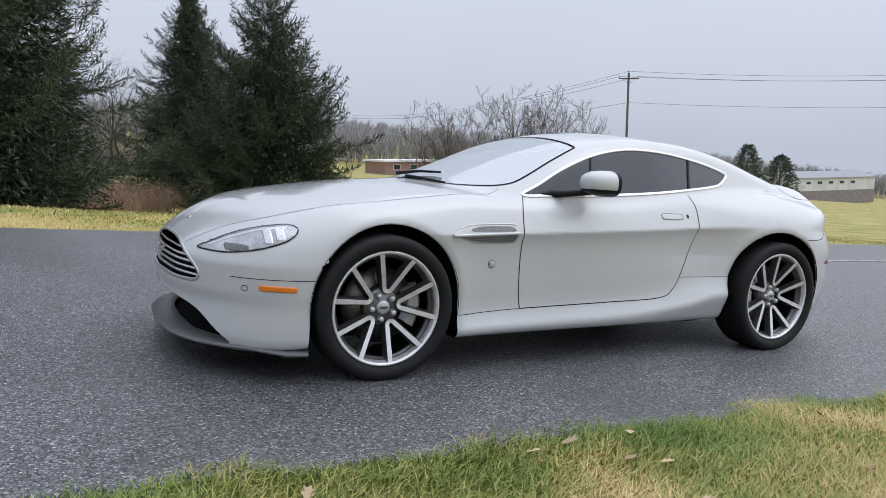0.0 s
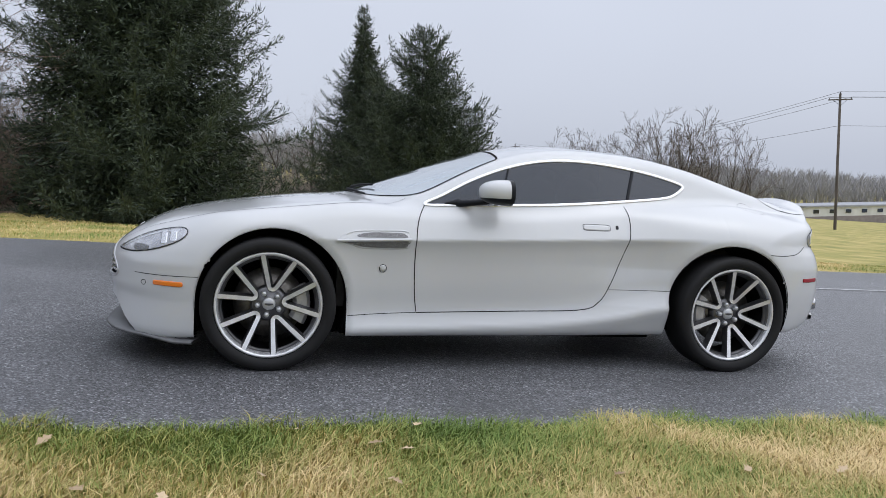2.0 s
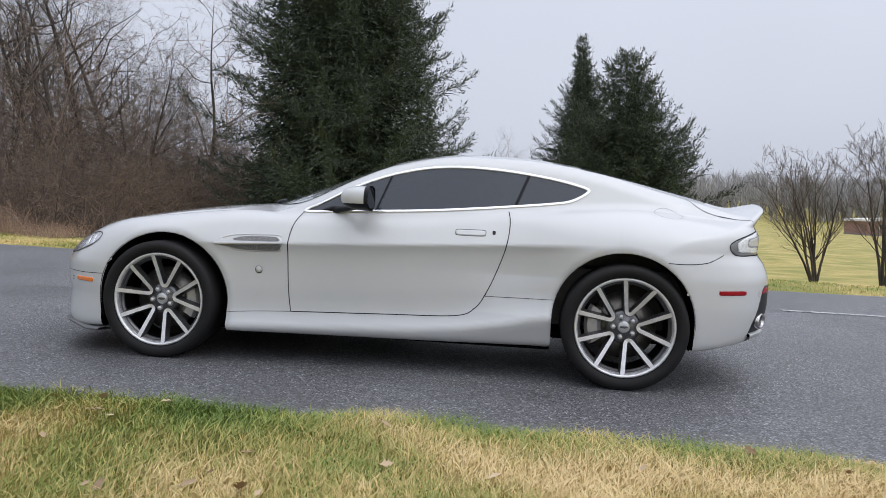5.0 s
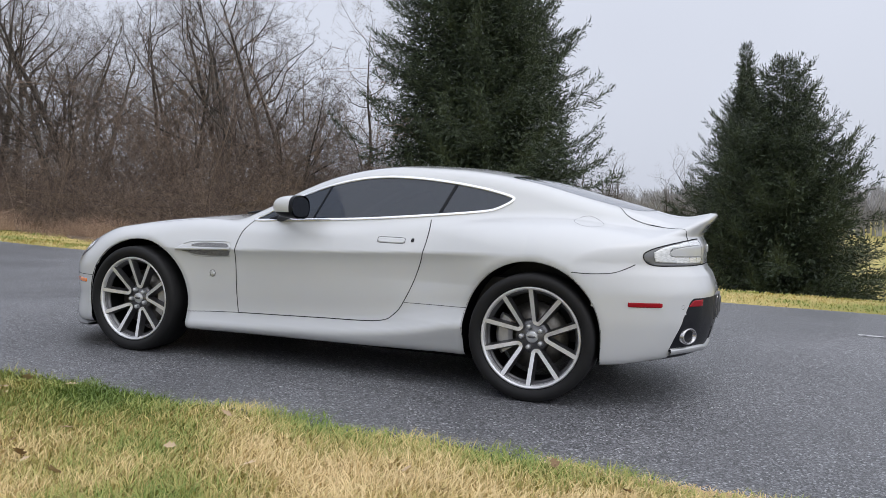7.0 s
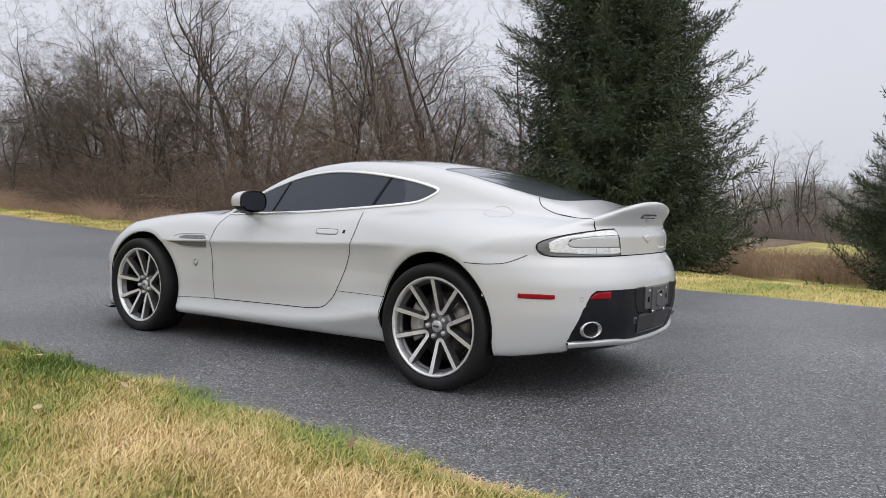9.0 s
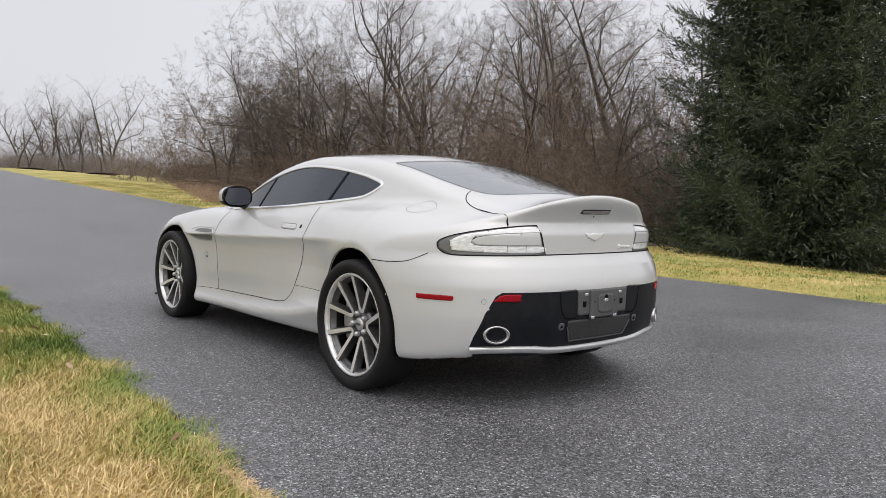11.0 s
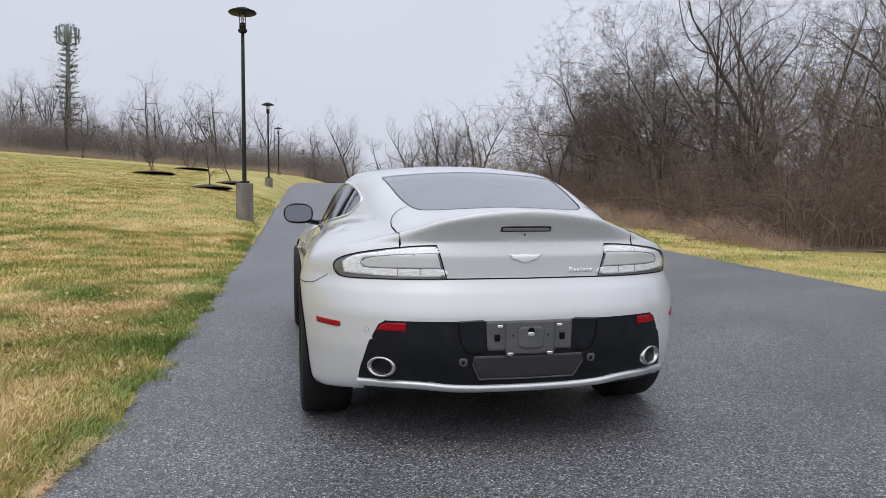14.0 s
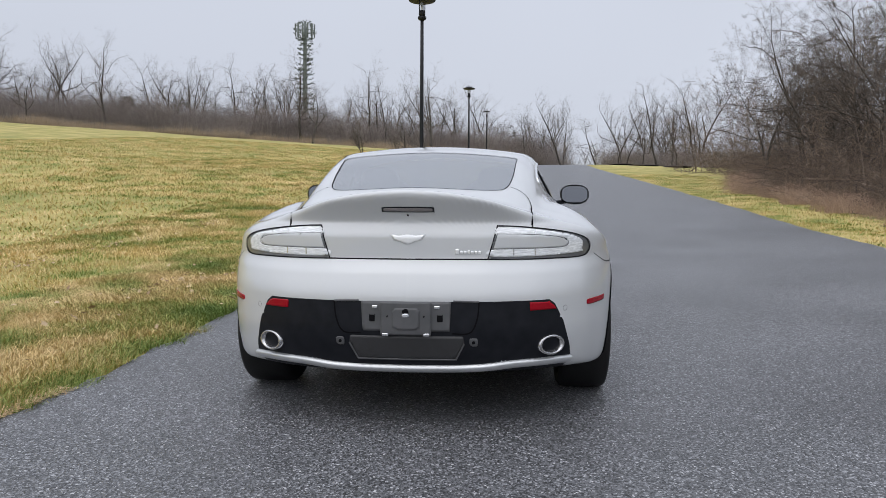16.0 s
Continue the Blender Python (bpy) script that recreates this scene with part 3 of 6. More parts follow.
def build_skin():
    """The skin as a capsule-shaped grid, its points shot outwards from a spine."""
    ends, mid, around = 95, 330, 400
    xs = np.concatenate([np.full(ends, -1.5), np.linspace(-1.5, 1.5, mid), np.full(ends, 1.5)])
    al = np.concatenate([np.linspace(-89.8, -0.9, ends), np.zeros(mid), np.linspace(0.9, 89.8, ends)]) * math.pi / 180
    ph = (np.arange(around) + 0.5) * 2 * math.pi / around
    al, xs = al[:, None], xs[:, None]
    dx, dy, dz = np.sin(al) + 0 * ph, np.cos(al) * np.sin(ph), np.cos(al) * np.cos(ph)
    o = np.stack([xs + 0 * ph, 0 * dx, 0.55 + 0 * dx], -1)
    d = np.stack([dx, dy, dz], -1)
    lo, hi = np.zeros(dx.shape), np.full(dx.shape, 1.7)
    for _ in range(24):
        m = (lo + hi) / 2
        p = o + d * m[..., None]
        inn = skin(p[..., 0], p[..., 1], p[..., 2]) < 0
        lo, hi = np.where(inn, m, lo), np.where(inn, hi, m)
    p = (o + d * hi[..., None]).reshape(-1, 3)
    nu = len(xs)
    i, j = np.meshgrid(np.arange(nu - 1), np.arange(around), indexing="ij")
    a, b = i * around + j, i * around + (j + 1) % around
    q = np.stack([a, a + around, b + around, b], -1).reshape(-1, 4)
    return p, q


skin_p, skin_q = build_skin()


def snap(poly, axis, sign, reach=0.0075, closed=True, also=None):
    """Moves the grid's points near an outline onto it."""
    rest = [k for k in range(3) if k != axis]
    lo, hi = poly.min(0) - 0.03, poly.max(0) + 0.03
    m = skin_p[:, axis] * sign > (0 if axis != 2 else 0.5)
    m &= (skin_p[:, rest[0]] > lo[0]) & (skin_p[:, rest[0]] < hi[0]) & (skin_p[:, rest[1]] > lo[1]) & (skin_p[:, rest[1]] < hi[1])
    idx = np.nonzero(m)[0]
    idx = idx[unit(slope(skin_p[idx]))[:, axis] * sign > 0.2]
    near, d = nearest_on(skin_p[idx][:, rest], poly, closed)
    ok = d < reach
    idx = idx[ok]
    p = skin_p[idx].copy()
    p[:, rest] = near[ok]
    skin_p[idx] = onto(p, axis)


def arch_line(c, top_only=False):
    cx, cz, r = c
    a = np.linspace(0, math.pi, 60)
    arc = np.stack([cx + r * np.cos(a), cz + r * np.sin(a)], -1)
    return np.concatenate([[(cx + r, 0.05)], arc, [(cx - r, 0.05)]])


BUMPER_F = np.array([(-2.4, 0.462), (-1.9, 0.458), (-1.63, 0.462)])
BUMPER_R = np.concatenate([smooth_line([(1.50, 0.69), (1.60, 0.688), (1.70, 0.697), (1.76, 0.72), (1.80, 0.742)]), [(2.4, 0.742)]])
for s in (-1, 1):
    for c in WHEELS.values():
        snap(arch_line(c), 1, s, 0.009, closed=False)
    snap(SIDE_GLASS, 1, s)
    snap(DOOR, 1, s)
snap(WINDSCREEN, 2, 1)
snap(BACKLIGHT, 2, 1)
snap(VALANCE, 0, 1)
snap(np.array([(-0.74, 0.303), (0.74, 0.303)]), 0, 1, 0.0085, closed=False)
snap(GRILLE, 0, -1)
snap(INTAKE, 0, -1)
for s in (-1, 1):
    snap(TAIL_LAMP * [s, 1], 0, 1)

mid = skin_p[skin_q].mean(1)
mn = unit(slope(mid))
zone = np.zeros(len(mid), int)                                  # 0: body
xz, yz, xy = mid[:, [0, 2]], mid[:, [1, 2]], mid[:, [0, 1]]
facing_y = np.abs(mid[:, 1]) > 0.3
for c in WHEELS.values():
    zone[facing_y & within(xz, arch_line(c))] = -1
zone[(zone == 0) & (mn[:, 2] < -0.93)] = 9                      # underside
sideways = facing_y & (zone == 0) & (np.abs(mn[:, 1]) > 0.25)
zone[sideways & within(xz, DOOR) & (mid[:, 1] < 0)] = 1
zone[sideways & within(xz, DOOR) & (mid[:, 1] > 0)] = 2
zone[facing_y & within(xz, SIDE_GLASS) & (np.abs(mid[:, 1]) > 0.45)] = -1
upwards = mn[:, 2] > 0.2
zone[upwards & (mid[:, 2] > 0.82) & within(xy, WINDSCREEN)] = -1
zone[upwards & (mid[:, 2] > 0.9) & within(xy, BACKLIGHT)] = -1
tail = (mid[:, 0] > 1.5) & (mn[:, 0] > 0.05)
zone[tail & within(yz, VALANCE)] = 3
for s in (-1, 1):
    zone[tail & within(yz, TAIL_LAMP * [s, 1])] = -1
front = (mid[:, 0] < -1.7) & (mn[:, 0] < -0.1)
zone[front & within(yz, GRILLE)] = -1
zone[front & within(yz, INTAKE)] = -1
below_f = (mid[:, 0] < -1.6) & (mid[:, 2] < 0.46) & (zone == 0)
zone[below_f] = 4
below_r = (mid[:, 0] > 1.5) & (mid[:, 2] < np.interp(mid[:, 0], BUMPER_R[:, 0], BUMPER_R[:, 1])) & (zone == 0)
zone[below_r] = 5
# bumper skin below the strip joins the black zone, as painted shade
zone[(mid[:, 0] > 1.7) & (np.abs(mid[:, 1]) < 0.668) & (mid[:, 2] < 0.303) & (zone == 5)] = 3

CAR = thing("sports_car", HILL.copy(), "pearl white two-door sports coupe parked on the asphalt", "car")


def skin_part(name, k, mat, label=""):
    q = skin_q[zone == k]
    used = np.unique(q)
    back = np.full(len(skin_p), -1)
    back[used] = np.arange(len(used))
    me = quads_mesh(name, skin_p[used], back[q], mat)
    me.normals_split_custom_set_from_vertices([tuple(v) for v in unit(slope(skin_p[used]))])
    return part(name, me, mat, CAR, label)


def laid(name, vq, mat, parent=None, label="", smooth=True):
    return part(name, quads_mesh(name, vq[0], vq[1], mat, smooth), mat, parent or CAR, label)


skin_part("body", 0, PAINT, "pearl white body shell")
DOOR_L = skin_part("door", 1, PAINT)
DOOR_R = skin_part("door", 2, PAINT)
skin_part("rear_valance", 3, BLACK, "black lower rear valance, with the shade under it blackened")
skin_part("front_bumper", 4, PAINT)
skin_part("rear_bumper", 5, PAINT)
skin_part("underbody", 9, GAP, "black underbody")

# shut lines
for s in (-1, 1):
    laid("shut_line", ribbon(DOOR[: len(DOOR) - 96], 1, s, 0.0048, 0.0012), GAP)
    laid("shut_line", ribbon(smooth_line([(-0.905, 0.284), (-0.7, 0.296), (-0.545, 0.303)]), 1, s, 0.003, 0.001), GAP)
    laid("shut_line", ribbon(smooth_line([(0.55, 0.452), (0.75, 0.453), (0.925, 0.456)]), 1, s, 0.0026, 0.001), GAP)
    laid("shut_line", ribbon(smooth_line([(-1.96, 0.458), (-1.8, 0.459), (-1.64, 0.463)]), 1, s, 0.003, 0.001), GAP)
    laid("shut_line", ribbon(BUMPER_R[:-1], 1, s, 0.004, 0.001), GAP)
    # side glass
    GL = laid("side_window", patch(SIDE_GLASS, 1, s, -0.002), GLASS, None, "dark tinted side glass")
    laid("window_trim", ribbon(np.concatenate([SIDE_GLASS, SIDE_GLASS[:2]]), 1, s, 0.017, 0.006, 0.008), CHROME, GL, "chrome window surround")
    laid("quarter_light_bar", ribbon(corner_line([(-0.09, 0.893), (-0.025, 1.09)]), 1, s, 0.010, 0.003, 0.004), BLACK, GL)
    laid("pillar", ribbon(corner_line([(0.690, 0.952), (0.758, 1.13)]), 1, s, 0.016, 0.004, 0.006), BLACK, GL)
SCREEN = laid("windscreen", patch(WINDSCREEN, 2, 1, -0.001), SKY_WIND_GLASS, None, "windscreen glass")
laid("seal", ribbon(np.concatenate([WINDSCREEN, WINDSCREEN[:2]]), 2, 1, 0.012, 0.002), GAP, SCREEN)
REARGLASS = laid("rear_window", patch(BACKLIGHT, 2, 1, -0.001), SKY_PALE_GLASS, None, "dark tinted rear glass, its colour paled for sky reflection")
laid("seal", ribbon(np.concatenate([BACKLIGHT, BACKLIGHT[:2]]), 2, 1, 0.004, 0.002), GAP, REARGLASS)


# wheels
def spoke_mesh():
    """A pair of spokes: one bright band that turns back near the hub, between dark flanks."""
    bm = bmesh.new()
    mid_a, half_a, tip, r_end, turn = radians(80), radians(18.8), 0.045, 0.2525, 0.0185
    end = Vector((r_end * math.cos(half_a), r_end * math.sin(half_a)))
    lean = math.atan2(end.y, end.x - tip)
    centre = tip + turn / math.sin(lean)
    line = []
    for k in range(7):
        line.append(end.lerp(Vector((centre - turn * math.sin(lean), turn * math.cos(lean))), k / 6))
    for k in range(1, 8):
        a = math.pi / 2 + lean + (math.pi - 2 * lean) * k / 8
        line.append(Vector((centre + turn * math.cos(a), turn * math.sin(a))))
    for k in range(7):
        p = line[6 - k]
        line.append(Vector((p.x, -p.y)))
    rings = []
    for i, p in enumerate(line):
        d = (line[min(i + 1, len(line) - 1)] - line[max(i - 1, 0)]).normalized()
        side = Vector((-d.y, d.x))
        f = (p.length - 0.06) / 0.19
        half = 0.0112 + 0.0022 * min(max(f, 0), 1)
        y0 = -0.054 - 0.045 * max(f, 0)
        ring = []
        for u, v in ((-half - 0.008, y0 + 0.040), (-half, y0 + 0.004), (-half * 0.86, y0), (half * 0.86, y0), (half, y0 + 0.004), (half + 0.008, y0 + 0.040)):
            q = p + side * u
            ring.append(bm.verts.new((q.x * math.cos(mid_a) - q.y * math.sin(mid_a), v, q.x * math.sin(mid_a) + q.y * math.cos(mid_a))))
        rings.append(ring)
    for a, b in zip(rings, rings[1:]):
        for i in range(6):
            bm.faces.new((a[i], a[(i + 1) % 6], b[(i + 1) % 6], b[i])).material_index = 1 if i == 2 else 0
    bm.faces.new(rings[-1])
    bm.faces.new(rings[0])
    bmesh.ops.recalc_face_normals(bm, faces=bm.faces)
    me = bpy.data.meshes.new("spoke")
    bm.to_mesh(me)
    bm.free()
    me.materials.append(MID_ALLOY)
    me.materials.append(ALLOY)
    return me


SPOKE_MESH = spoke_mesh()
RIM_MESH = quads_mesh("rim", *lathe([(0.255, -0.07), (0.262, -0.09), (0.266, -0.10), (0.262, -0.106), (0.254, -0.104), (0.249, -0.095), (0.246, -0.082)], 96), ALLOY)
BARREL_MESH = quads_mesh("barrel", *lathe([(0.248, -0.084), (0.238, -0.05), (0.232, 0.0), (0.228, 0.11)], 80), DARK_ALLOY)
HUB_MESH = quads_mesh("hub", *lathe([(0.0, -0.05), (0.036, -0.05), (0.04, -0.046), (0.07, -0.043), (0.082, -0.040), (0.09, -0.030), (0.094, 0.0)], 40), MID_ALLOY)
STEP_MESH = quads_mesh("rim_step", *lathe([(0.247, -0.083), (0.241, -0.081), (0.2385, -0.074), (0.2365, -0.066), (0.231, -0.064), (0.229, -0.05)], 80), MID_ALLOY)
CAP_DISC_MESH = quads_mesh("cap_emblem", *lathe([(0.0, -0.0632), (0.011, -0.063), (0.013, -0.061)], 24), MID_ALLOY)
CAP_MESH = quads_mesh("cap", *lathe([(0.0, -0.0615), (0.024, -0.061), (0.031, -0.0575), (0.034, -0.045)], 32), SATIN)
NUT_MESH = quads_mesh("nut", *lathe([(0.0, -0.070), (0.007, -0.070), (0.0125, -0.065), (0.0145, -0.04)], 14), SATIN)


def wheel(m, side):
    """A wheel about its hub; the outer face looks to -y."""
    w = part("wheel", quads_mesh("tyre", *lathe([(0.262, -0.085), (0.272, -0.112), (0.30, -0.122), (0.322, -0.116), (0.333, -0.10), (0.336, -0.05), (0.3365, 0.0), (0.336, 0.06), (0.332, 0.10), (0.31, 0.12), (0.27, 0.115), (0.262, 0.09)], 96), RUBBER), RUBBER, CAR, "black low-profile tyre on an alloy wheel")
    w.matrix_local = m
    part("rim", RIM_MESH, ALLOY, w, "machined alloy rim lip")
    part("rim_step", STEP_MESH, MID_ALLOY, w, "grey inner step of the rim")
    part("barrel", BARREL_MESH, DARK_ALLOY, w, "dark inner barrel")
    for k in range(5):
        sp = part("spoke", SPOKE_MESH, DARK_ALLOY, w, "forked machined spoke with grey flanks")
        sp.rotation_euler = (0, -2 * math.pi * k / 5 - (0 if m.translation.x < 0 else radians(-7)), 0)
    hub = part("hub", HUB_MESH, MID_ALLOY, w)
    part("cap_badge", CAP_MESH, CHROME, hub)
    emblem = part("cap_emblem", CAP_DISC_MESH, MID_ALLOY, hub)
    emblem.scale = (1.7, 1, 0.6)
    for k in range(5):
        a = 2 * math.pi * (k + 0.5) / 5 + radians(80 if m.translation.x < 0 else 73)
        nut = part("wheel_nut", NUT_MESH, SATIN, hub)
        nut.location = (0.057 * math.cos(a), 0, 0.057 * math.sin(a))
    part("brake_disc", quads_mesh("disc", *lathe([(0.08, -0.002), (0.10, 0.01), (0.178, 0.01), (0.178, 0.036), (0.10, 0.036)], 64), STEEL), STEEL, w, "steel brake disc")
    bm = bmesh.new()
    rings = []
    for k in range(9):
        a = radians(-32 + 8 * k)
        rr = (0.118, 0.208)
        ring = []
        for r_, y_ in ((rr[0], -0.006), (0.14, -0.028), (0.19, -0.026), (rr[1], -0.008), (0.163, 0.05)):
            ring.append(bm.verts.new((r_ * math.cos(a), y_, r_ * math.sin(a))))
        rings.append(ring)
    for a, b in zip(rings, rings[1:]):
        for i in range(5):
            bm.faces.new((a[i], a[(i + 1) % 5], b[(i + 1) % 5], b[i]))
    bm.faces.new(rings[0]), bm.faces.new(rings[-1])
    bmesh.ops.recalc_face_normals(bm, faces=bm.faces)
    cal = part("brake_caliper", bm, CALIPER, w, "silver-grey brake caliper")
    if m.translation.x > 0:
        cal.rotation_euler = (0, radians(180), 0)
    return w


for x, z, y in ((-1.3, 0.334, 0.786), (1.3, 0.336, 0.795)):
    wheel(pose(x, -y, z), -1)
    wheel(pose(x, y, z, 0, 0, 180), 1)
for s in (-1, 1):
    for name, (cx, cz, r) in WHEELS.items():
        a = np.linspace(-0.35, math.pi + 0.35, 50)
        out = np.array([(cx + (r + 0.004) * math.cos(t), cz + (r + 0.004) * math.sin(t)) for t in a])
        edge = drape(np.array([(cx + (r + 0.002) * math.cos(t), max(cz + (r + 0.002) * math.sin(t), 0.22)) for t in a]), 1, s)
        rows = []
        for depth in (-0.006, 0.02, 0.5):
            y = edge[:, 1] - s * depth if depth < 0.3 else np.full(len(a), s * 0.42)
            rows.append(np.stack([out[:, 0], y, out[:, 1]], -1))
        rows.append(np.stack([np.full(len(a), cx), np.full(len(a), s * 0.42), np.full(len(a), cz)], -1))
        v = np.concatenate(rows)
        m = len(a)
        k = np.concatenate([np.arange(m - 1) + r_ * m for r_ in range(3)])
        laid("wheel_arch_liner", (v, np.stack([k, k + 1, k + m + 1, k + m], -1)), GAP)

# ---- car: lamps, trim and fittings ----
SMOKE = material("smoked_lamp_housing", (0.13, 0.135, 0.145), 0.3, 0.2, Coat_Weight=1.0)
HEAD_SILVER = vary(material("silver_lamp_housing", (0.42, 0.43, 0.45), 0.2, 0.6), [(0.4, (0.42, 0.43, 0.46)), (0.6, (0.66, 0.67, 0.70))], 9, 2)
REFLECTOR = material("lamp_reflector", (0.75, 0.76, 0.78), 0.18, 0.9)
CLEAR_STRIP = vary(material("ribbed_clear_lens", (0.6, 0.62, 0.64), 0.2, 0.0, Coat_Weight=1.0, Coat_Roughness=0.0), [(0.35, (0.62, 0.64, 0.66)), (0.65, (0.88, 0.9, 0.92))], 55, 2, stretch=(1, 0.5, 5))
VENT_MESH = vary(material("vent_mesh", (0.2, 0.2, 0.205), 0.4, 0.4), [(0.42, (0.06, 0.06, 0.062)), (0.58, (0.3, 0.3, 0.305))], 520, 0)
DARK_MESH = vary(material("valance_mesh", (0.03, 0.03, 0.032), 0.5), [(0.42, (0.008, 0.008, 0.008)), (0.58, (0.05, 0.05, 0.053))], 430, 0)
LEATHER = vary(material("dark_leather", (0.03, 0.028, 0.026), 0.55), [(0.3, (0.022, 0.02, 0.019)), (0.7, (0.04, 0.037, 0.034))], 20)

HEADLAMP = smooth_line([(-2.062, 0.560), (-2.034, 0.583), (-1.962, 0.626), (-1.879, 0.661), (-1.797, 0.684), (-1.735, 0.693), (-1.704, 0.683), (-1.710, 0.657), (-1.755, 0.622), (-1.84, 0.588), (-1.90, 0.572), (-1.98, 0.557)], True)


def ring(cx, cy, rx, ry, n=48, power=2.0):
    a = np.linspace(0, 2 * math.pi, n, endpoint=False)
    c, s_ = np.cos(a), np.sin(a)
    return np.stack([cx + rx * np.sign(c) * np.abs(c) ** (2 / power), cy + ry * np.sign(s_) * np.abs(s_) ** (2 / power)], -1)


def loop(p):
    return np.concatenate([p, p[:2]])


def blob(centre, size, cut=None, keep=1, power=2.6, n=20):
    """A rounded block; cut keeps what lies above (1) or below (-1) that height."""
    bm = bmesh.new()
    bmesh.ops.create_uvsphere(bm, u_segments=2 * n, v_segments=n, radius=1.0)
    for v in bm.verts:
        p = sum(abs(c) ** power for c in v.co) ** (1 / power)
        v.co = Vector((v.co.x / p * size[0], v.co.y / p * size[1], v.co.z / p * size[2]))
    if cut is not None:
        bmesh.ops.bisect_plane(bm, geom=bm.verts[:] + bm.edges[:] + bm.faces[:], plane_co=(0, 0, cut), plane_no=(0, 0, 1), clear_inner=keep > 0, clear_outer=keep < 0)
    bmesh.ops.translate(bm, verts=bm.verts, vec=centre)
    for f in bm.faces:
        f.smooth = True
    return bm


def slice_off(bm, x, side):
    """Keeps what lies before (1) or behind (-1) x."""
    bmesh.ops.bisect_plane(bm, geom=bm.verts[:] + bm.edges[:] + bm.faces[:], plane_co=(x, 0, 0), plane_no=(1, 0, 0), clear_inner=side < 0, clear_outer=side > 0)
    return bm


INSERT = corner_line([(0.372, 0.847), (0.46, 0.845), (0.55, 0.840), (0.62, 0.832), (0.655, 0.823), (0.673, 0.811), (0.676, 0.800), (0.665, 0.789), (0.64, 0.785), (0.355, 0.785)], True, 0.008)
MIRROR = material("dark_mirror", (0.13, 0.14, 0.16), 0.03, 1.0)
for s in (-1, 1):
    # headlamps
    HL = laid("headlamp", patch(HEADLAMP, 1, s, 0.0015, 0.009, 0.004), HEAD_SILVER, None, "clear headlamp with a smoked housing")
    laid("reflector", patch(ring(-1.772, 0.650, 0.017, 0.026, 28, 5), 1, s, 0.003, 0.005, 0.002), REFLECTOR, HL)
    laid("reflector", patch(ring(-1.818, 0.638, 0.016, 0.030, 28, 5), 1, s, 0.003, 0.005, 0.002), REFLECTOR, HL)
    laid("indicator", patch(ring(-1.935, 0.582, 0.042, 0.015, 28, 4), 1, s, 0.003, 0.005, 0.002), GREY_PLASTIC, HL)
    laid("strip", ribbon(smooth_line([(-2.03, 0.578), (-1.94, 0.624), (-1.84, 0.662), (-1.74, 0.68)]), 1, s, 0.012, 0.003), REFLECTOR, HL)
    laid("lens", patch(HEADLAMP, 1, s, 0.006, 0.009, 0.005), CLEAR, HL)
    laid("rim", ribbon(loop(HEADLAMP), 1, s, 0.006, 0.003), GAP, HL)
    # markers
    laid("side_marker", patch(ring(-1.786, 0.421, 0.073, 0.0125, 40, 8), 1, s, 0.004, 0.006, 0.005), AMBER, None, "amber side marker lamp")
    laid("side_marker", patch(ring(1.858, 0.543, 0.079, 0.0115, 40, 8), 1, s, 0.004, 0.006, 0.005), RED, None, "red side marker lamp")
    laid("parking_sensor", ribbon(loop(ring(-1.91, 0.414, 0.012, 0.012, 20)), 1, s, 0.003, 0.001), GAP)
    laid("parking_sensor", ribbon(loop(ring(s * 0.66, 0.532, 0.009, 0.011, 20)), 0, 1, 0.0016, 0.0008), GREY_PLASTIC)
    # wing badge and side vent with its strake
    laid("wing_badge", patch(ring(-0.731, 0.532, 0.0175, 0.0185, 28), 1, s, 0.004, 0.004, 0.005), SATIN, None, "small round metal badge")
    laid("wing_badge_centre", patch(ring(-0.731, 0.532, 0.010, 0.0105, 24), 1, s, 0.0055, 0.004, 0.002), PAINT)
    laid("badge_ring", ribbon(loop(ring(-0.731, 0.532, 0.0185, 0.0195, 28)), 1, s, 0.004, 0.0025), GAP)
    VENT = laid("side_vent", patch(smooth_line([(-0.972, 0.672), (-0.935, 0.703), (-0.87, 0.720), (-0.75, 0.726), (-0.64, 0.729), (-0.608, 0.722), (-0.598, 0.69), (-0.602, 0.65), (-0.625, 0.637), (-0.75, 0.632), (-0.85, 0.634), (-0.91, 0.652)], True), 1, s, 0.0012, 0.008, 0.002), PAINT, None, "grey mesh side vent with a bright strake")
    laid("mesh", patch(smooth_line([(-0.87, 0.692), (-0.82, 0.714), (-0.65, 0.719), (-0.625, 0.712), (-0.622, 0.695)], True), 1, s, 0.003, 0.006), VENT_MESH, VENT)
    laid("mesh", patch(smooth_line([(-0.955, 0.669), (-0.80, 0.674), (-0.612, 0.680), (-0.608, 0.66), (-0.618, 0.645), (-0.70, 0.640), (-0.83, 0.642), (-0.90, 0.655)], True), 1, s, 0.003, 0.006), VENT_MESH, VENT)
    laid("strake", ribbon(smooth_line([(-0.978, 0.671), (-0.8, 0.678), (-0.592, 0.687)]), 1, s, 0.015, 0.012, 0.012), SATIN, VENT)
    laid("rim", ribbon(smooth_line([(-0.935, 0.704), (-0.87, 0.722), (-0.75, 0.728), (-0.64, 0.731), (-0.604, 0.724)]), 1, s, 0.006, 0.004, 0.004), SATIN, VENT)
    # door handle
    d = DOOR_L if s < 0 else DOOR_R
    H = laid("handle", patch(ring(0.457, 0.796, 0.080, 0.0135, 48, 6), 1, s, 0.002, 0.005, 0.003), PAINT, d, "flush door handle")
    laid("handle_gap", ribbon(loop(ring(0.457, 0.796, 0.083, 0.0165, 48, 6)), 1, s, 0.003, 0.0013), GREY_PLASTIC, H)
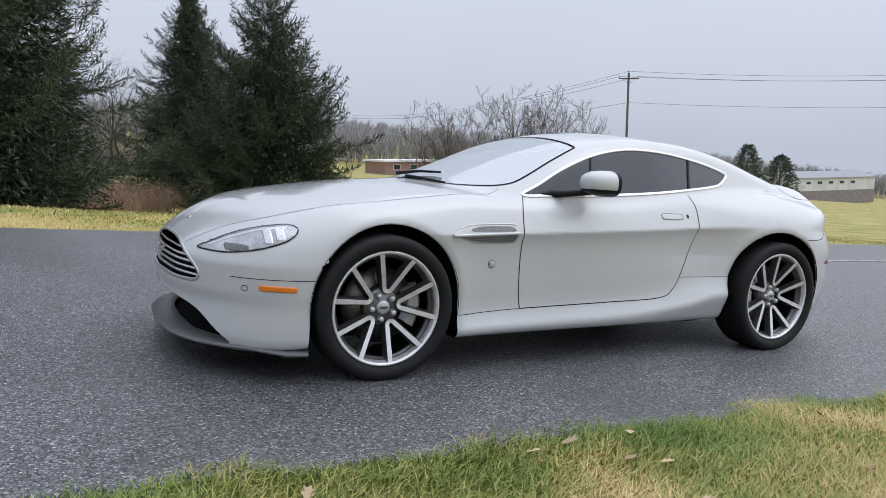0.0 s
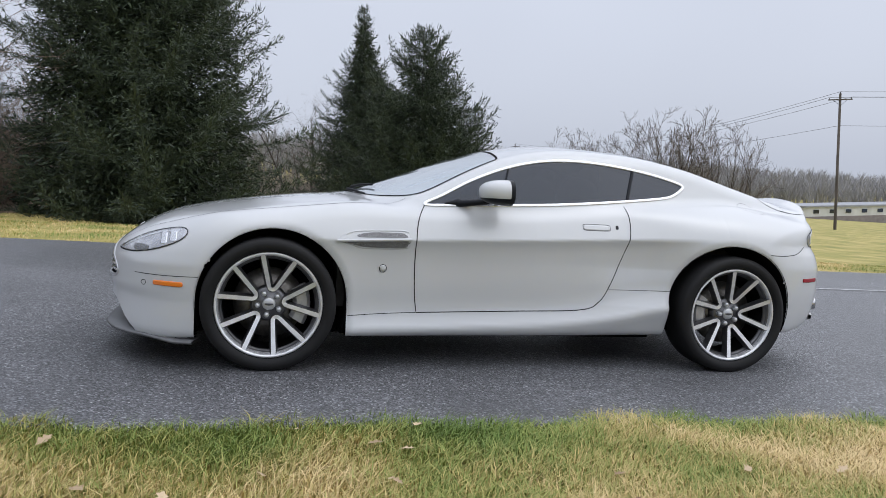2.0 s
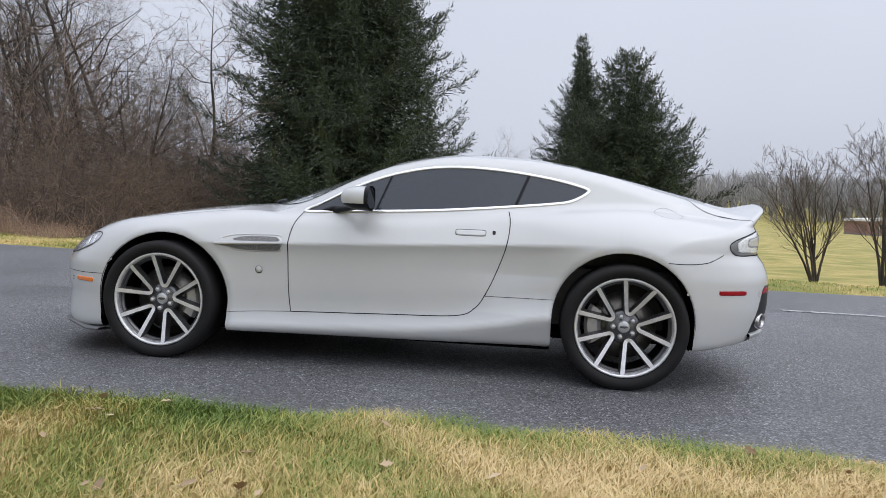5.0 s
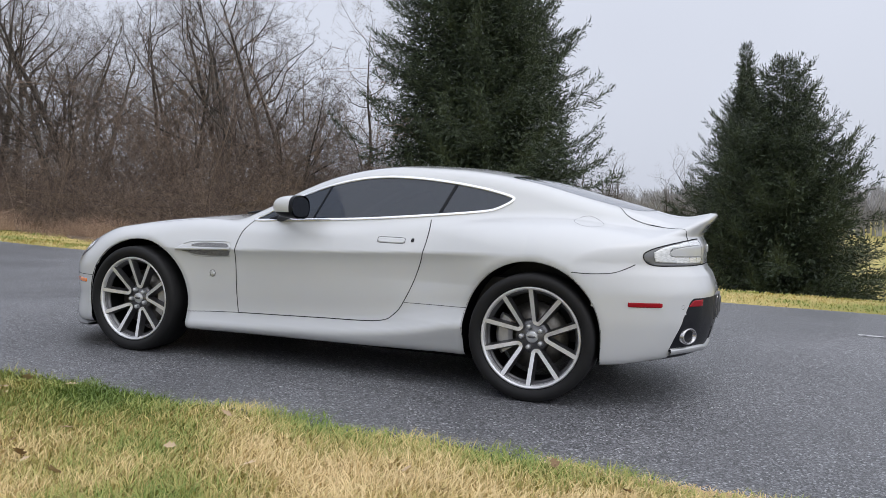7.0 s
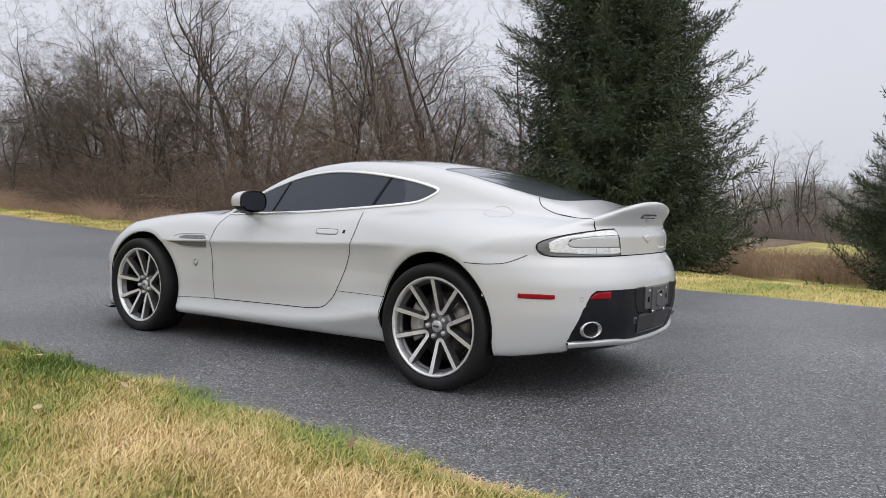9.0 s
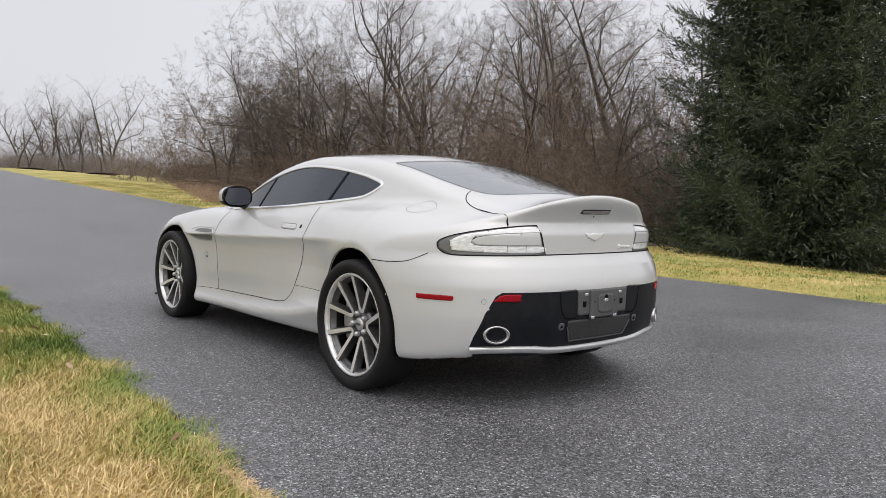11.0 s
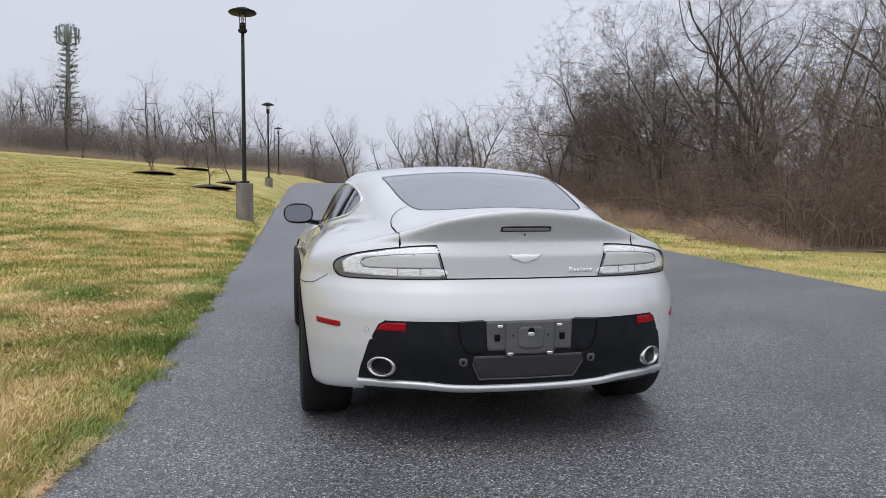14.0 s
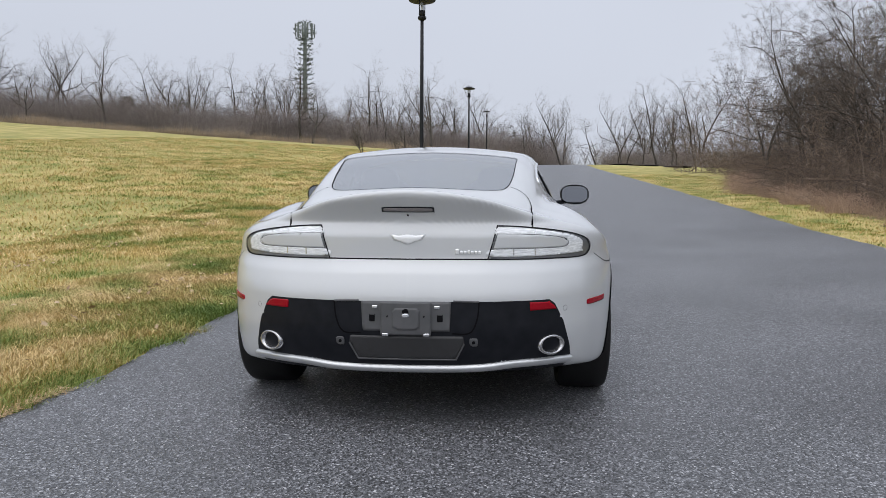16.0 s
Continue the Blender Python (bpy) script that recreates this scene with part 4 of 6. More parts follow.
    laid("lock", patch(ring(0.584, 0.801, 0.009, 0.0105, 20), 1, s, 0.002, 0.003, 0.002), DARK_ALLOY, d)
    # bonnet, wing and boot joints
    laid("shut_line", ribbon(smooth_line([(x, s * y) for x, y in ((-2.10, 0.351), (-2.054, 0.408), (-1.949, 0.501), (-1.887, 0.558), (-1.783, 0.640), (-1.61, 0.722), (-1.42, 0.752), (-1.24, 0.756), (-0.94, 0.732), (-0.72, 0.675), (-0.60, 0.635))]), 2, 1, 0.0025, 0.001), GAP)
    laid("shut_line", ribbon(smooth_line([(x, s * y) for x, y in ((1.66, 0.43), (1.682, 0.475), (1.72, 0.51), (1.80, 0.522), (1.90, 0.52), (2.03, 0.52))]), 2, 1, 0.005, 0.001), GAP)
    laid("shut_line", ribbon(corner_line([(s * 0.52, 0.945), (s * 0.516, 0.880)]), 0, 1, 0.005, 0.001), GAP)
    # tail lamps
    flip = np.array([s, 1])
    TL = laid("tail_lamp", patch(TAIL_LAMP * flip, 0, 1, -0.001, 0.008, 0.004), SMOKE, None, "clear and smoked tail lamp with a body-coloured insert")
    laid("lens_strip", patch(smooth_line([(0.377, 0.873), (0.5, 0.868), (0.62, 0.85), (0.70, 0.833), (0.742, 0.806), (0.74, 0.775), (0.71, 0.757), (0.36, 0.752), (0.366, 0.785), (0.62, 0.786), (0.665, 0.795), (0.672, 0.812), (0.655, 0.826), (0.55, 0.838), (0.374, 0.842)], True, 0.008) * flip, 0, 1, 0.002, 0.007, 0.002), CLEAR_STRIP, TL, "ribbed clear lens")
    laid("insert", patch(INSERT * flip, 0, 1, 0.003, 0.007, 0.003), PAINT, TL)
    laid("insert_joint", ribbon(loop(INSERT) * flip, 0, 1, 0.0018, 0.0042), GREY_PLASTIC, TL)
    for y in (0.44, 0.53):
        laid("divider", ribbon(corner_line([(s * y, 0.757), (s * y, 0.784)]), 0, 1, 0.004, 0.004), REFLECTOR, TL)
    laid("divider", ribbon(corner_line([(s * 0.53, 0.842), (s * 0.53, 0.862)]), 0, 1, 0.004, 0.004), REFLECTOR, TL)
    laid("rim", ribbon(loop(TAIL_LAMP) * flip, 0, 1, 0.0045, 0.002), GAP, TL)
    laid("reflector", patch(corner_line([(0.508, 0.567), (0.588, 0.565), (0.606, 0.553), (0.622, 0.533), (0.51, 0.533)], True) * flip, 0, 1, 0.004, 0.007, 0.004), RED, None, "red rear reflector")
    # exhaust
    EX = laid("exhaust_tip", (lambda vq: (vq[0] @ np.diag([1, 1, 1]), vq[1]))(lathe([(0.033, -0.12), (0.034, -0.005), (0.040, 0.010), (0.045, 0.013), (0.050, 0.006), (0.051, -0.02), (0.05, -0.14)], 40)), EXHAUST, None, "oval steel exhaust tip")
    EX.matrix_local = Matrix.Translation((2.062, s * 0.602, 0.380)) @ pose(0, 0, 0, 0, 0, -90 - s * -30) @ Matrix.Diagonal((1.28, 1, 0.86, 1))
    part("bore", quads_mesh("bore", *lathe([(0.0, -0.09), (0.034, -0.09), (0.0365, -0.006)], 32), GAP), GAP, EX)
    # mirrors
    MR = part("door_mirror", slice_off(blob((-0.098, s * 0.892, 0.958), (0.155, 0.098, 0.068), -0.030, 1, 2.55), -0.108, 1), PAINT, d, "white door mirror with a black base")
    part("mirror_frame", slice_off(slice_off(blob((-0.098, s * 0.892, 0.958), (0.156, 0.0985, 0.0685), None, 1, 2.55), -0.1085, -1), -0.086, 1), BLACK, MR)
    part("mirror_base", slice_off(blob((-0.098, s * 0.892, 0.958), (0.1545, 0.0975, 0.0675), -0.031, -1, 2.55), -0.108, 1), BLACK, MR)
    part("mirror_back", slice_off(slice_off(blob((-0.098, s * 0.892, 0.958), (0.15, 0.092, 0.062), None, 1, 2.55), -0.0895, -1), -0.0885, 1), BLACK, MR)
    part("mirror_glass", quads_mesh("mirror_glass", *(lambda p: (np.concatenate([[[-0.088, s * 0.892, 0.960]], np.stack([-0.088 - 0.07 * (p[:, 1] - 0.960), p[:, 0], p[:, 1]], -1)]), np.array([(0, 1 + k, 1 + (k + 1) % len(p)) for k in range(len(p))])))(ring(s * 0.892, 0.960, 0.088, 0.056, 40, 3)), MIRROR, False), MIRROR, MR)
    v, q = tube([(-0.33, s * 0.735, 0.885), (-0.27, s * 0.775, 0.893), (-0.2, s * 0.83, 0.905), (-0.16, s * 0.87, 0.915)], [0.02, 0.017, 0.016, 0.02], 10)
    part("mirror_arm", mesh_of("mirror_arm", v, q, BLACK), BLACK, MR)
    v, q = tube([(-0.40, s * 0.735, 0.882), (-0.33, s * 0.738, 0.892), (-0.25, s * 0.74, 0.89)], [0.006, 0.018, 0.006], 8)
    part("mirror_foot", mesh_of("mirror_foot", v, q, BLACK), BLACK, MR)
    # wipers
    base = drape(np.array([(-0.80, s * 0.28 - 0.1), (-0.76, s * 0.28 - 0.32), (-0.72, s * 0.28 - 0.5)]), 2, 1, 0.018) if s > 0 else drape(np.array([(-0.85, -0.05), (-0.83, -0.22), (-0.79, -0.40)]), 2, 1, 0.012)
    v, q = tube(base, [0.011, 0.008, 0.006], 6)
    laid("wiper", (np.array([tuple(p) for p in v]), np.array(q)), BLACK, SCREEN)

# the filler flap stands on one side only
laid("fuel_flap_joint", ribbon(loop(ring(1.530, -0.642, 0.078, 0.076, 40)), 2, 1, 0.0022, 0.001), GREY_PLASTIC)
# the boot lid's lower joint, the winged badge as a plain shape, the letters as plain bars
laid("shut_line", ribbon(corner_line([(-0.335, 0.7415), (0.335, 0.7415)]), 0, 1, 0.006, 0.001), GAP)
laid("boot_badge", patch(corner_line([(-0.072, 0.845), (-0.037, 0.840), (0.0, 0.845), (0.037, 0.840), (0.072, 0.845), (0.057, 0.824), (0.025, 0.814), (0.0, 0.804), (-0.025, 0.814), (-0.057, 0.824)], True, 0.006), 0, 1, 0.004, 0.0045, 0.004), BADGE, None, "winged chrome badge")
for k, (y, w, h) in enumerate(((0.206, 0.016, 0.02), (0.224, 0.011, 0.013), (0.239, 0.011, 0.013), (0.254, 0.009, 0.016), (0.269, 0.011, 0.013), (0.284, 0.011, 0.013), (0.299, 0.011, 0.013))):
    laid("badge_bar", patch(corner_line([(y - w / 2, 0.764), (y + w / 2, 0.764), (y + w / 2, 0.764 + h), (y - w / 2, 0.764 + h)], True, 0.004), 0, 1, 0.003, 0.004, 0.003), BADGE)
CB = laid("brake_lamp", patch(ring(0.002, 0.949, 0.110, 0.0115, 48, 8), 0, 1, 0.002, 0.005, 0.003), BLACK, None, "dark high-level brake lamp")
laid("lens", patch(ring(0.002, 0.949, 0.102, 0.006, 48, 8), 0, 1, 0.004, 0.004, 0.002), material("smoked_red_lens", (0.22, 0.2, 0.2), 0.12, 0.3, Coat_Weight=1.0), CB)
laid("boot_lock", patch(ring(0.0, 0.925, 0.004, 0.004, 16), 0, 1, 0.002, 0.002, 0.001), GAP)
# valance fittings
laid("skirt_strip", ribbon(smooth_line([(-0.686, 0.304), (-0.60, 0.308), (-0.45, 0.306), (-0.30, 0.292), (-0.15, 0.287), (0.15, 0.287), (0.30, 0.292), (0.45, 0.306), (0.60, 0.308), (0.686, 0.304)]), 0, 1, 0.03, 0.018, 0.02), SATIN, None, "satin silver strip under the valance")
laid("mesh_panel", patch(corner_line([(-0.235, 0.43), (0.235, 0.43), (0.24, 0.40), (0.205, 0.328), (-0.205, 0.328), (-0.24, 0.40)], True), 0, 1, 0.003, 0.01, 0.004), DARK_MESH, None, "black mesh panel")
laid("mesh_rim", ribbon(corner_line([(-0.24, 0.40), (-0.205, 0.328), (0.205, 0.328), (0.24, 0.40)]), 0, 1, 0.006, 0.006, 0.004), GREY_PLASTIC)
PB = laid("plate_bracket", patch(corner_line([(-0.180, 0.452), (-0.186, 0.575), (0.186, 0.575), (0.180, 0.452)], True), 0, 1, 0.006, 0.01, 0.006), GREY_PLASTIC, None, "empty grey number plate bracket")
laid("bracket_plate", patch(corner_line([(-0.104, 0.438), (-0.104, 0.572), (0.104, 0.572), (0.104, 0.438)], True), 0, 1, 0.014, 0.008, 0.008), GREY_PLASTIC, PB)
laid("bracket_boss", patch(corner_line([(-0.055, 0.472), (-0.055, 0.535), (-0.04, 0.55), (0.04, 0.55), (0.055, 0.535), (0.055, 0.472), (0.03, 0.46), (-0.03, 0.46)], True), 0, 1, 0.019, 0.008, 0.005), GREY_PLASTIC, PB)
laid("bracket_hole", patch(ring(0.0, 0.532, 0.013, 0.016, 20), 0, 1, 0.0205, 0.004, 0.002), GAP, PB)
laid("bracket_pin", patch(ring(0.0, 0.52, 0.014, 0.008, 20), 0, 1, 0.0215, 0.004, 0.002), REFLECTOR, PB)
for s in (-1, 1):
    laid("bracket_clip", patch(ring(s * 0.128, 0.552, 0.012, 0.006, 20, 8), 0, 1, 0.0095, 0.004, 0.003), REFLECTOR, PB)
    laid("bracket_slot", patch(ring(s * 0.14, 0.505, 0.012, 0.014, 20, 8), 0, 1, 0.0075, 0.005, 0.001), GAP, PB)
    laid("bracket_foot", patch(ring(s * 0.085, 0.440, 0.013, 0.006, 20, 8), 0, 1, 0.017, 0.004, 0.003), REFLECTOR, PB)
    laid("bracket_dot", patch(ring(s * 0.075, 0.515, 0.004, 0.004, 12), 0, 1, 0.0155, 0.003, 0.001), GAP, PB)
    laid("tow_cap", patch(ring(s * 0.278, 0.405, 0.018, 0.018, 24), 0, 1, 0.004, 0.005, 0.004), GREY_PLASTIC)
    laid("tow_cap_hole", patch(ring(s * 0.278, 0.405, 0.007, 0.007, 16), 0, 1, 0.0055, 0.004, 0.001), GAP)
    laid("valance_joint", ribbon(smooth_line([(s * 0.30, 0.573), (s * 0.292, 0.50), (s * 0.262, 0.445), (s * 0.19, 0.442)]), 0, 1, 0.006, 0.002), GAP)
    laid("valance_step", ribbon(smooth_line([(s * 0.30, 0.574), (s * 0.24, 0.576), (s * 0.195, 0.577)]), 0, 1, 0.007, 0.004, 0.004), GREY_PLASTIC)

# grille and lower intake: dark hollows behind the openings, bars across
for outline, name, depth in ((GRILLE, "grille_hollow", 0.06), (INTAKE, "intake_hollow", 0.09)):
    edge = drape(outline, 0, -1)
    back = edge + [depth, 0, 0]
    n = len(edge)
    v = np.concatenate([edge, back, [[-1.95, 0, edge[:, 2].mean()]]])
    k = np.arange(n)
    q = [(a, (a + 1) % n, n + (a + 1) % n, n + a) for a in k]
    bm_me = mesh_of(name, v, q + [(n + a, n + (a + 1) % n, 2 * n) for a in k], GAP)
    part(name, bm_me, GAP, CAR)
laid("grille_frame", ribbon(loop(GRILLE), 0, -1, 0.014, 0.004, 0.01), SATIN, None, "bright grille frame")
for z in (0.437, 0.465, 0.493, 0.521, 0.549):
    half = {0.437: 0.525, 0.465: 0.515, 0.493: 0.478, 0.521: 0.435, 0.549: 0.36}[z]
    laid("grille_bar", ribbon(smooth_line([(-half, z), (0, z + 0.004), (half, z)], False, 0.02), 0, -1, 0.010, -0.006, 0.012), CHROME)
c = drape(smooth_line([(-0.74, 0.165), (-0.5, 0.158), (0.0, 0.152), (0.5, 0.158), (0.74, 0.165)]), 0, -1)
c = np.concatenate([[(-1.66, -0.885, 0.152), (-1.75, -0.862, 0.152)], c, [(-1.75, 0.862, 0.152), (-1.66, 0.885, 0.152)]])
out = unit(np.stack([c[:, 0] + 1.2, c[:, 1] * 1.6, 0 * c[:, 2]], -1))
reach = np.interp(np.abs(c[:, 1]), [0, 0.5, 0.8, 0.9], [0.022, 0.020, 0.010, 0.002])[:, None]
rows = [c - out * 0.10 + [0, 0, 0.0], c + out * reach + [0, 0, -0.006], c + out * (reach + 0.005) + [0, 0, -0.012], c + out * reach + [0, 0, -0.02], c - out * 0.12 + [0, 0, -0.02]]
v = np.concatenate(rows)
n = len(c)
k = np.concatenate([np.arange(n - 1) + r_ * n for r_ in range(4)])
laid("splitter", (v, np.stack([k, k + 1, k + n + 1, k + n], -1)), LIP_GREY, None, "satin dark grey front splitter")
laid("bonnet_badge", patch(ring(-2.03, 0.0, 0.012, 0.05, 28), 2, 1, 0.003, 0.005, 0.003), SATIN, None, "small metal bonnet badge")

# black trays that close the underside, added to deepen the shade below
for x0, x1, half, z0 in ((-0.93, 0.92, 0.64, 0.145), (-1.8, -0.93, 0.58, 0.14), (0.92, 1.6, 0.55, 0.2)):
    bm = bmesh.new()
    box(bm, x0, x1, -half, half, z0, 0.3, 0.02)
    part("shade_tray", bm, GAP, CAR)

# inside: tub, dashboard, seats and wheel behind the tinted glass
bm = bmesh.new()
box(bm, -0.95, 1.75, -0.66, 0.66, 0.3, 0.62)
part("cabin_floor", bm, LEATHER, CAR, "dark cabin floor")
bm = bmesh.new()
box(bm, -0.85, -0.33, -0.62, 0.62, 0.6, 0.84, 0.05)
part("dashboard", bm, LEATHER, CAR, "dark leather dashboard")
for s in (-1, 1):
    SEAT = part("seat", blob((0.25, s * 0.36, 0.62), (0.27, 0.24, 0.10)), LEATHER, CAR, "dark leather seat")
    part("backrest", blob((0.52, s * 0.36, 0.82), (0.10, 0.24, 0.26)), LEATHER, SEAT)
    part("headrest", blob((0.58, s * 0.36, 1.06), (0.05, 0.12, 0.08)), LEATHER, SEAT)
v, q = tube([(-0.2 + 0.05 * math.sin(a), -0.36 + 0.17 * math.cos(a), 0.84 + 0.16 * math.sin(a)) for a in np.linspace(0, 2 * math.pi, 33)], 0.014, 8)
part("steering_wheel", mesh_of("steering_wheel", v, q, LEATHER), LEATHER, CAR)
bm = bmesh.new()
box(bm, 1.0, 1.75, -0.5, 0.5, 0.6, 0.93, 0.03)
part("luggage_shelf", bm, LEATHER, CAR)

# ---- trees ----
def by_island(m, lo, hi, noise_scale=None):
    """Each blade, needle or twig of a mesh takes its own colour between lo and hi."""
    t = m.node_tree
    n, l = t.nodes, t.links
    g = n.new("ShaderNodeNewGeometry")
    mix = n.new("ShaderNodeMix")
    mix.data_type = "RGBA"
    mix.inputs[6].default_value, mix.inputs[7].default_value = (*lo, 1), (*hi, 1)
    l.new(g.outputs["Random Per Island"], mix.inputs[0])
    l.new(mix.outputs[2], n["Principled BSDF"].inputs["Base Color"])
    return m


NEEDLES = by_island(material("spruce_needles", (0.03, 0.05, 0.025), 0.6), (0.008, 0.016, 0.010), (0.07, 0.098, 0.048))
BARK = vary(material("bark", (0.12, 0.1, 0.085), 0.9), [(0.3, (0.03, 0.025, 0.021)), (0.7, (0.11, 0.095, 0.08))], 6, bump=0.5, bump_scale=40, stretch=(1, 1, 0.2))
TWIG = by_island(material("bare_twigs", (0.1, 0.08, 0.07), 0.85), (0.055, 0.042, 0.033), (0.18, 0.145, 0.115))
BRUSH = by_island(material("dead_brush", (0.14, 0.1, 0.07), 0.9), (0.07, 0.052, 0.041), (0.27, 0.2, 0.15))
STRAW = by_island(material("dry_weeds", (0.3, 0.21, 0.12), 0.9), (0.28, 0.175, 0.125), (0.55, 0.40, 0.285))
# distance haze is put into these pale bluish greys
HAZED_TWIG = by_island(material("hazed_wood_twigs", (0.2, 0.19, 0.19), 0.95), (0.24, 0.235, 0.24), (0.40, 0.395, 0.405))


def nrm(v):
    return v / np.maximum(np.linalg.norm(v, axis=-1, keepdims=True), 1e-9)


def sprays(base, along, length, width, rng):
    """Flat pointed quads that start at base and run along a direction."""
    n = len(base)
    side = nrm(np.cross(along, nrm(rng.normal(0, 1, (n, 3)))))
    mid = base + along * (length * 0.45)[:, None]
    tip = base + along * length[:, None]
    v = np.stack([base, mid + side * (width / 2)[:, None], tip, mid - side * (width / 2)[:, None]], 1).reshape(-1, 3)
    return v, np.arange(4 * n).reshape(-1, 4)


def spruce(x, y, h, r, seed, label, gap=0.26, power=0.8):
    rng = np.random.default_rng(seed)
    root = thing("spruce_tree", upright(x, y, 0, -0.1), label, "tree", "spruces by the road")
    v, q = tube([(0.03 * math.sin(k), 0.03 * math.cos(k * 1.3), h * k / 8) for k in range(9)], [max(0.011 * h * (1 - k / 8.2), 0.012) for k in range(9)], 8)
    part("trunk", mesh_of("trunk", v, q, BARK), BARK, root)
    bases, dirs, lens, wids = [], [], [], []
    z = 0.25
    while z < h * 0.985:
        f = z / h
        count = int(rng.integers(8, 12)) if f < 0.7 else int(rng.integers(5, 8))
        z0 = z
        for _ in range(count):
            a = rng.uniform(0, 2 * math.pi)
            z = z0 + rng.uniform(-0.5, 0.5) * gap
            f = min(z / h, 0.985)
            lobe = 1 + 0.10 * math.sin(3 * a + seed) + 0.07 * math.sin(5 * a + 2 * seed + 9 * f)
            L = r * lobe * ((1 - f) ** power) * (rng.uniform(0.58, 0.95) + 0.3 * rng.uniform(0, 1) ** 4) + 0.12
            m = max(5, int(L / 0.075))
            s = np.linspace(0.12, 1, m)
            rise = 0.25 + 0.75 * f
            droop = rng.uniform(0.28, 0.5) * (1 - 0.8 * f)
            px = math.cos(a) * s * L
            py = math.sin(a) * s * L
            pz = z + L * (rise * 0.3 * s - droop * s ** 1.5 + rng.uniform(0.2, 0.5) * s ** 3.5)
            P = np.stack([px, py, pz], -1)
            T = nrm(np.gradient(P, axis=0))
            flat = nrm(np.cross(T, [0, 0, 1.0]))
            # twigs on both sides, longest in the middle
            for sgn in (-1, 1):
                tl = np.minimum(0.10 + 0.42 * L ** 0.6 * (1 - s) ** 0.7 * (0.3 + s), 0.05 + 0.42 * L) * rng.uniform(0.6, 1.25, m)
                d = nrm(T * 0.75 + flat * sgn * rng.uniform(0.5, 1.0, (m, 1)) + np.array([0, 0, -0.12]) + rng.normal(0, 0.34, (m, 3)))
                steps = np.maximum((tl / 0.036).astype(int), 1)
                idx = np.repeat(np.arange(m), steps)
                k = np.concatenate([np.arange(c) for c in steps])
                fr = (k + rng.uniform(0, 1, len(k))) / steps[idx]
                b = P[idx] + d[idx] * (tl[idx] * fr)[:, None]
                b[:, 2] -= 0.1 * (tl[idx] * fr) ** 1.5
                dd = nrm(d[idx] + rng.normal(0, 0.42, (len(k), 3)))
                bases.append(b), dirs.append(dd)
                lens.append(rng.uniform(0.06, 0.14, len(k)))
                wids.append(rng.uniform(0.013, 0.026, len(k)))
            tips = P[-(m // 3 + 1):]
            for _ in range(3):
                bases.append(tips + rng.normal(0, 0.05, tips.shape)), dirs.append(nrm(T[-len(tips):] * 0.8 + [0, 0, 0.7] + rng.normal(0, 0.35, tips.shape)))
                lens.append(rng.uniform(0.14, 0.26, len(tips))), wids.append(rng.uniform(0.016, 0.026, len(tips)))
            bases.append(P), dirs.append(nrm(T + rng.normal(0, 0.2, T.shape)))
            lens.append(np.full(m, 0.15)), wids.append(np.full(m, 0.03))
        z = z0 + gap * rng.uniform(0.8, 1.1) * (0.6 + 0.4 * (1 - f))
    # inner foliage round the trunk
    m = int(36000 * (h / 9) ** 2)
    f = 0.95 * (1 - np.sqrt(rng.uniform(0, 1, m)))
    a = rng.uniform(0, 6.28, m)
    rr = r * (1 - f) ** power * rng.uniform(0.04, 0.68, m)
    bases.append(np.stack([np.cos(a) * rr, np.sin(a) * rr, h * f], -1))
    dirs.append(nrm(np.stack([np.cos(a), np.sin(a), -0.3 + 0 * a], -1) + rng.normal(0, 0.6, (m, 3))))
    lens.append(rng.uniform(0.12, 0.24, m)), wids.append(rng.uniform(0.03, 0.055, m))
    # leader
    m = 26
    bases.append(np.stack([np.zeros(m), np.zeros(m), h * (0.93 + 0.07 * np.arange(m) / m)], -1))
    dirs.append(nrm(rng.normal(0, 0.5, (m, 3)) + [0, 0, 0.8]))
    lens.append(np.full(m, 0.14)), wids.append(np.full(m, 0.035))
    v, q = sprays(np.concatenate(bases), np.concatenate(dirs), np.concatenate(lens), np.concatenate(wids), rng)
    part("crown", quads_mesh("crown", v, q, NEEDLES, False), NEEDLES, root)
    return root


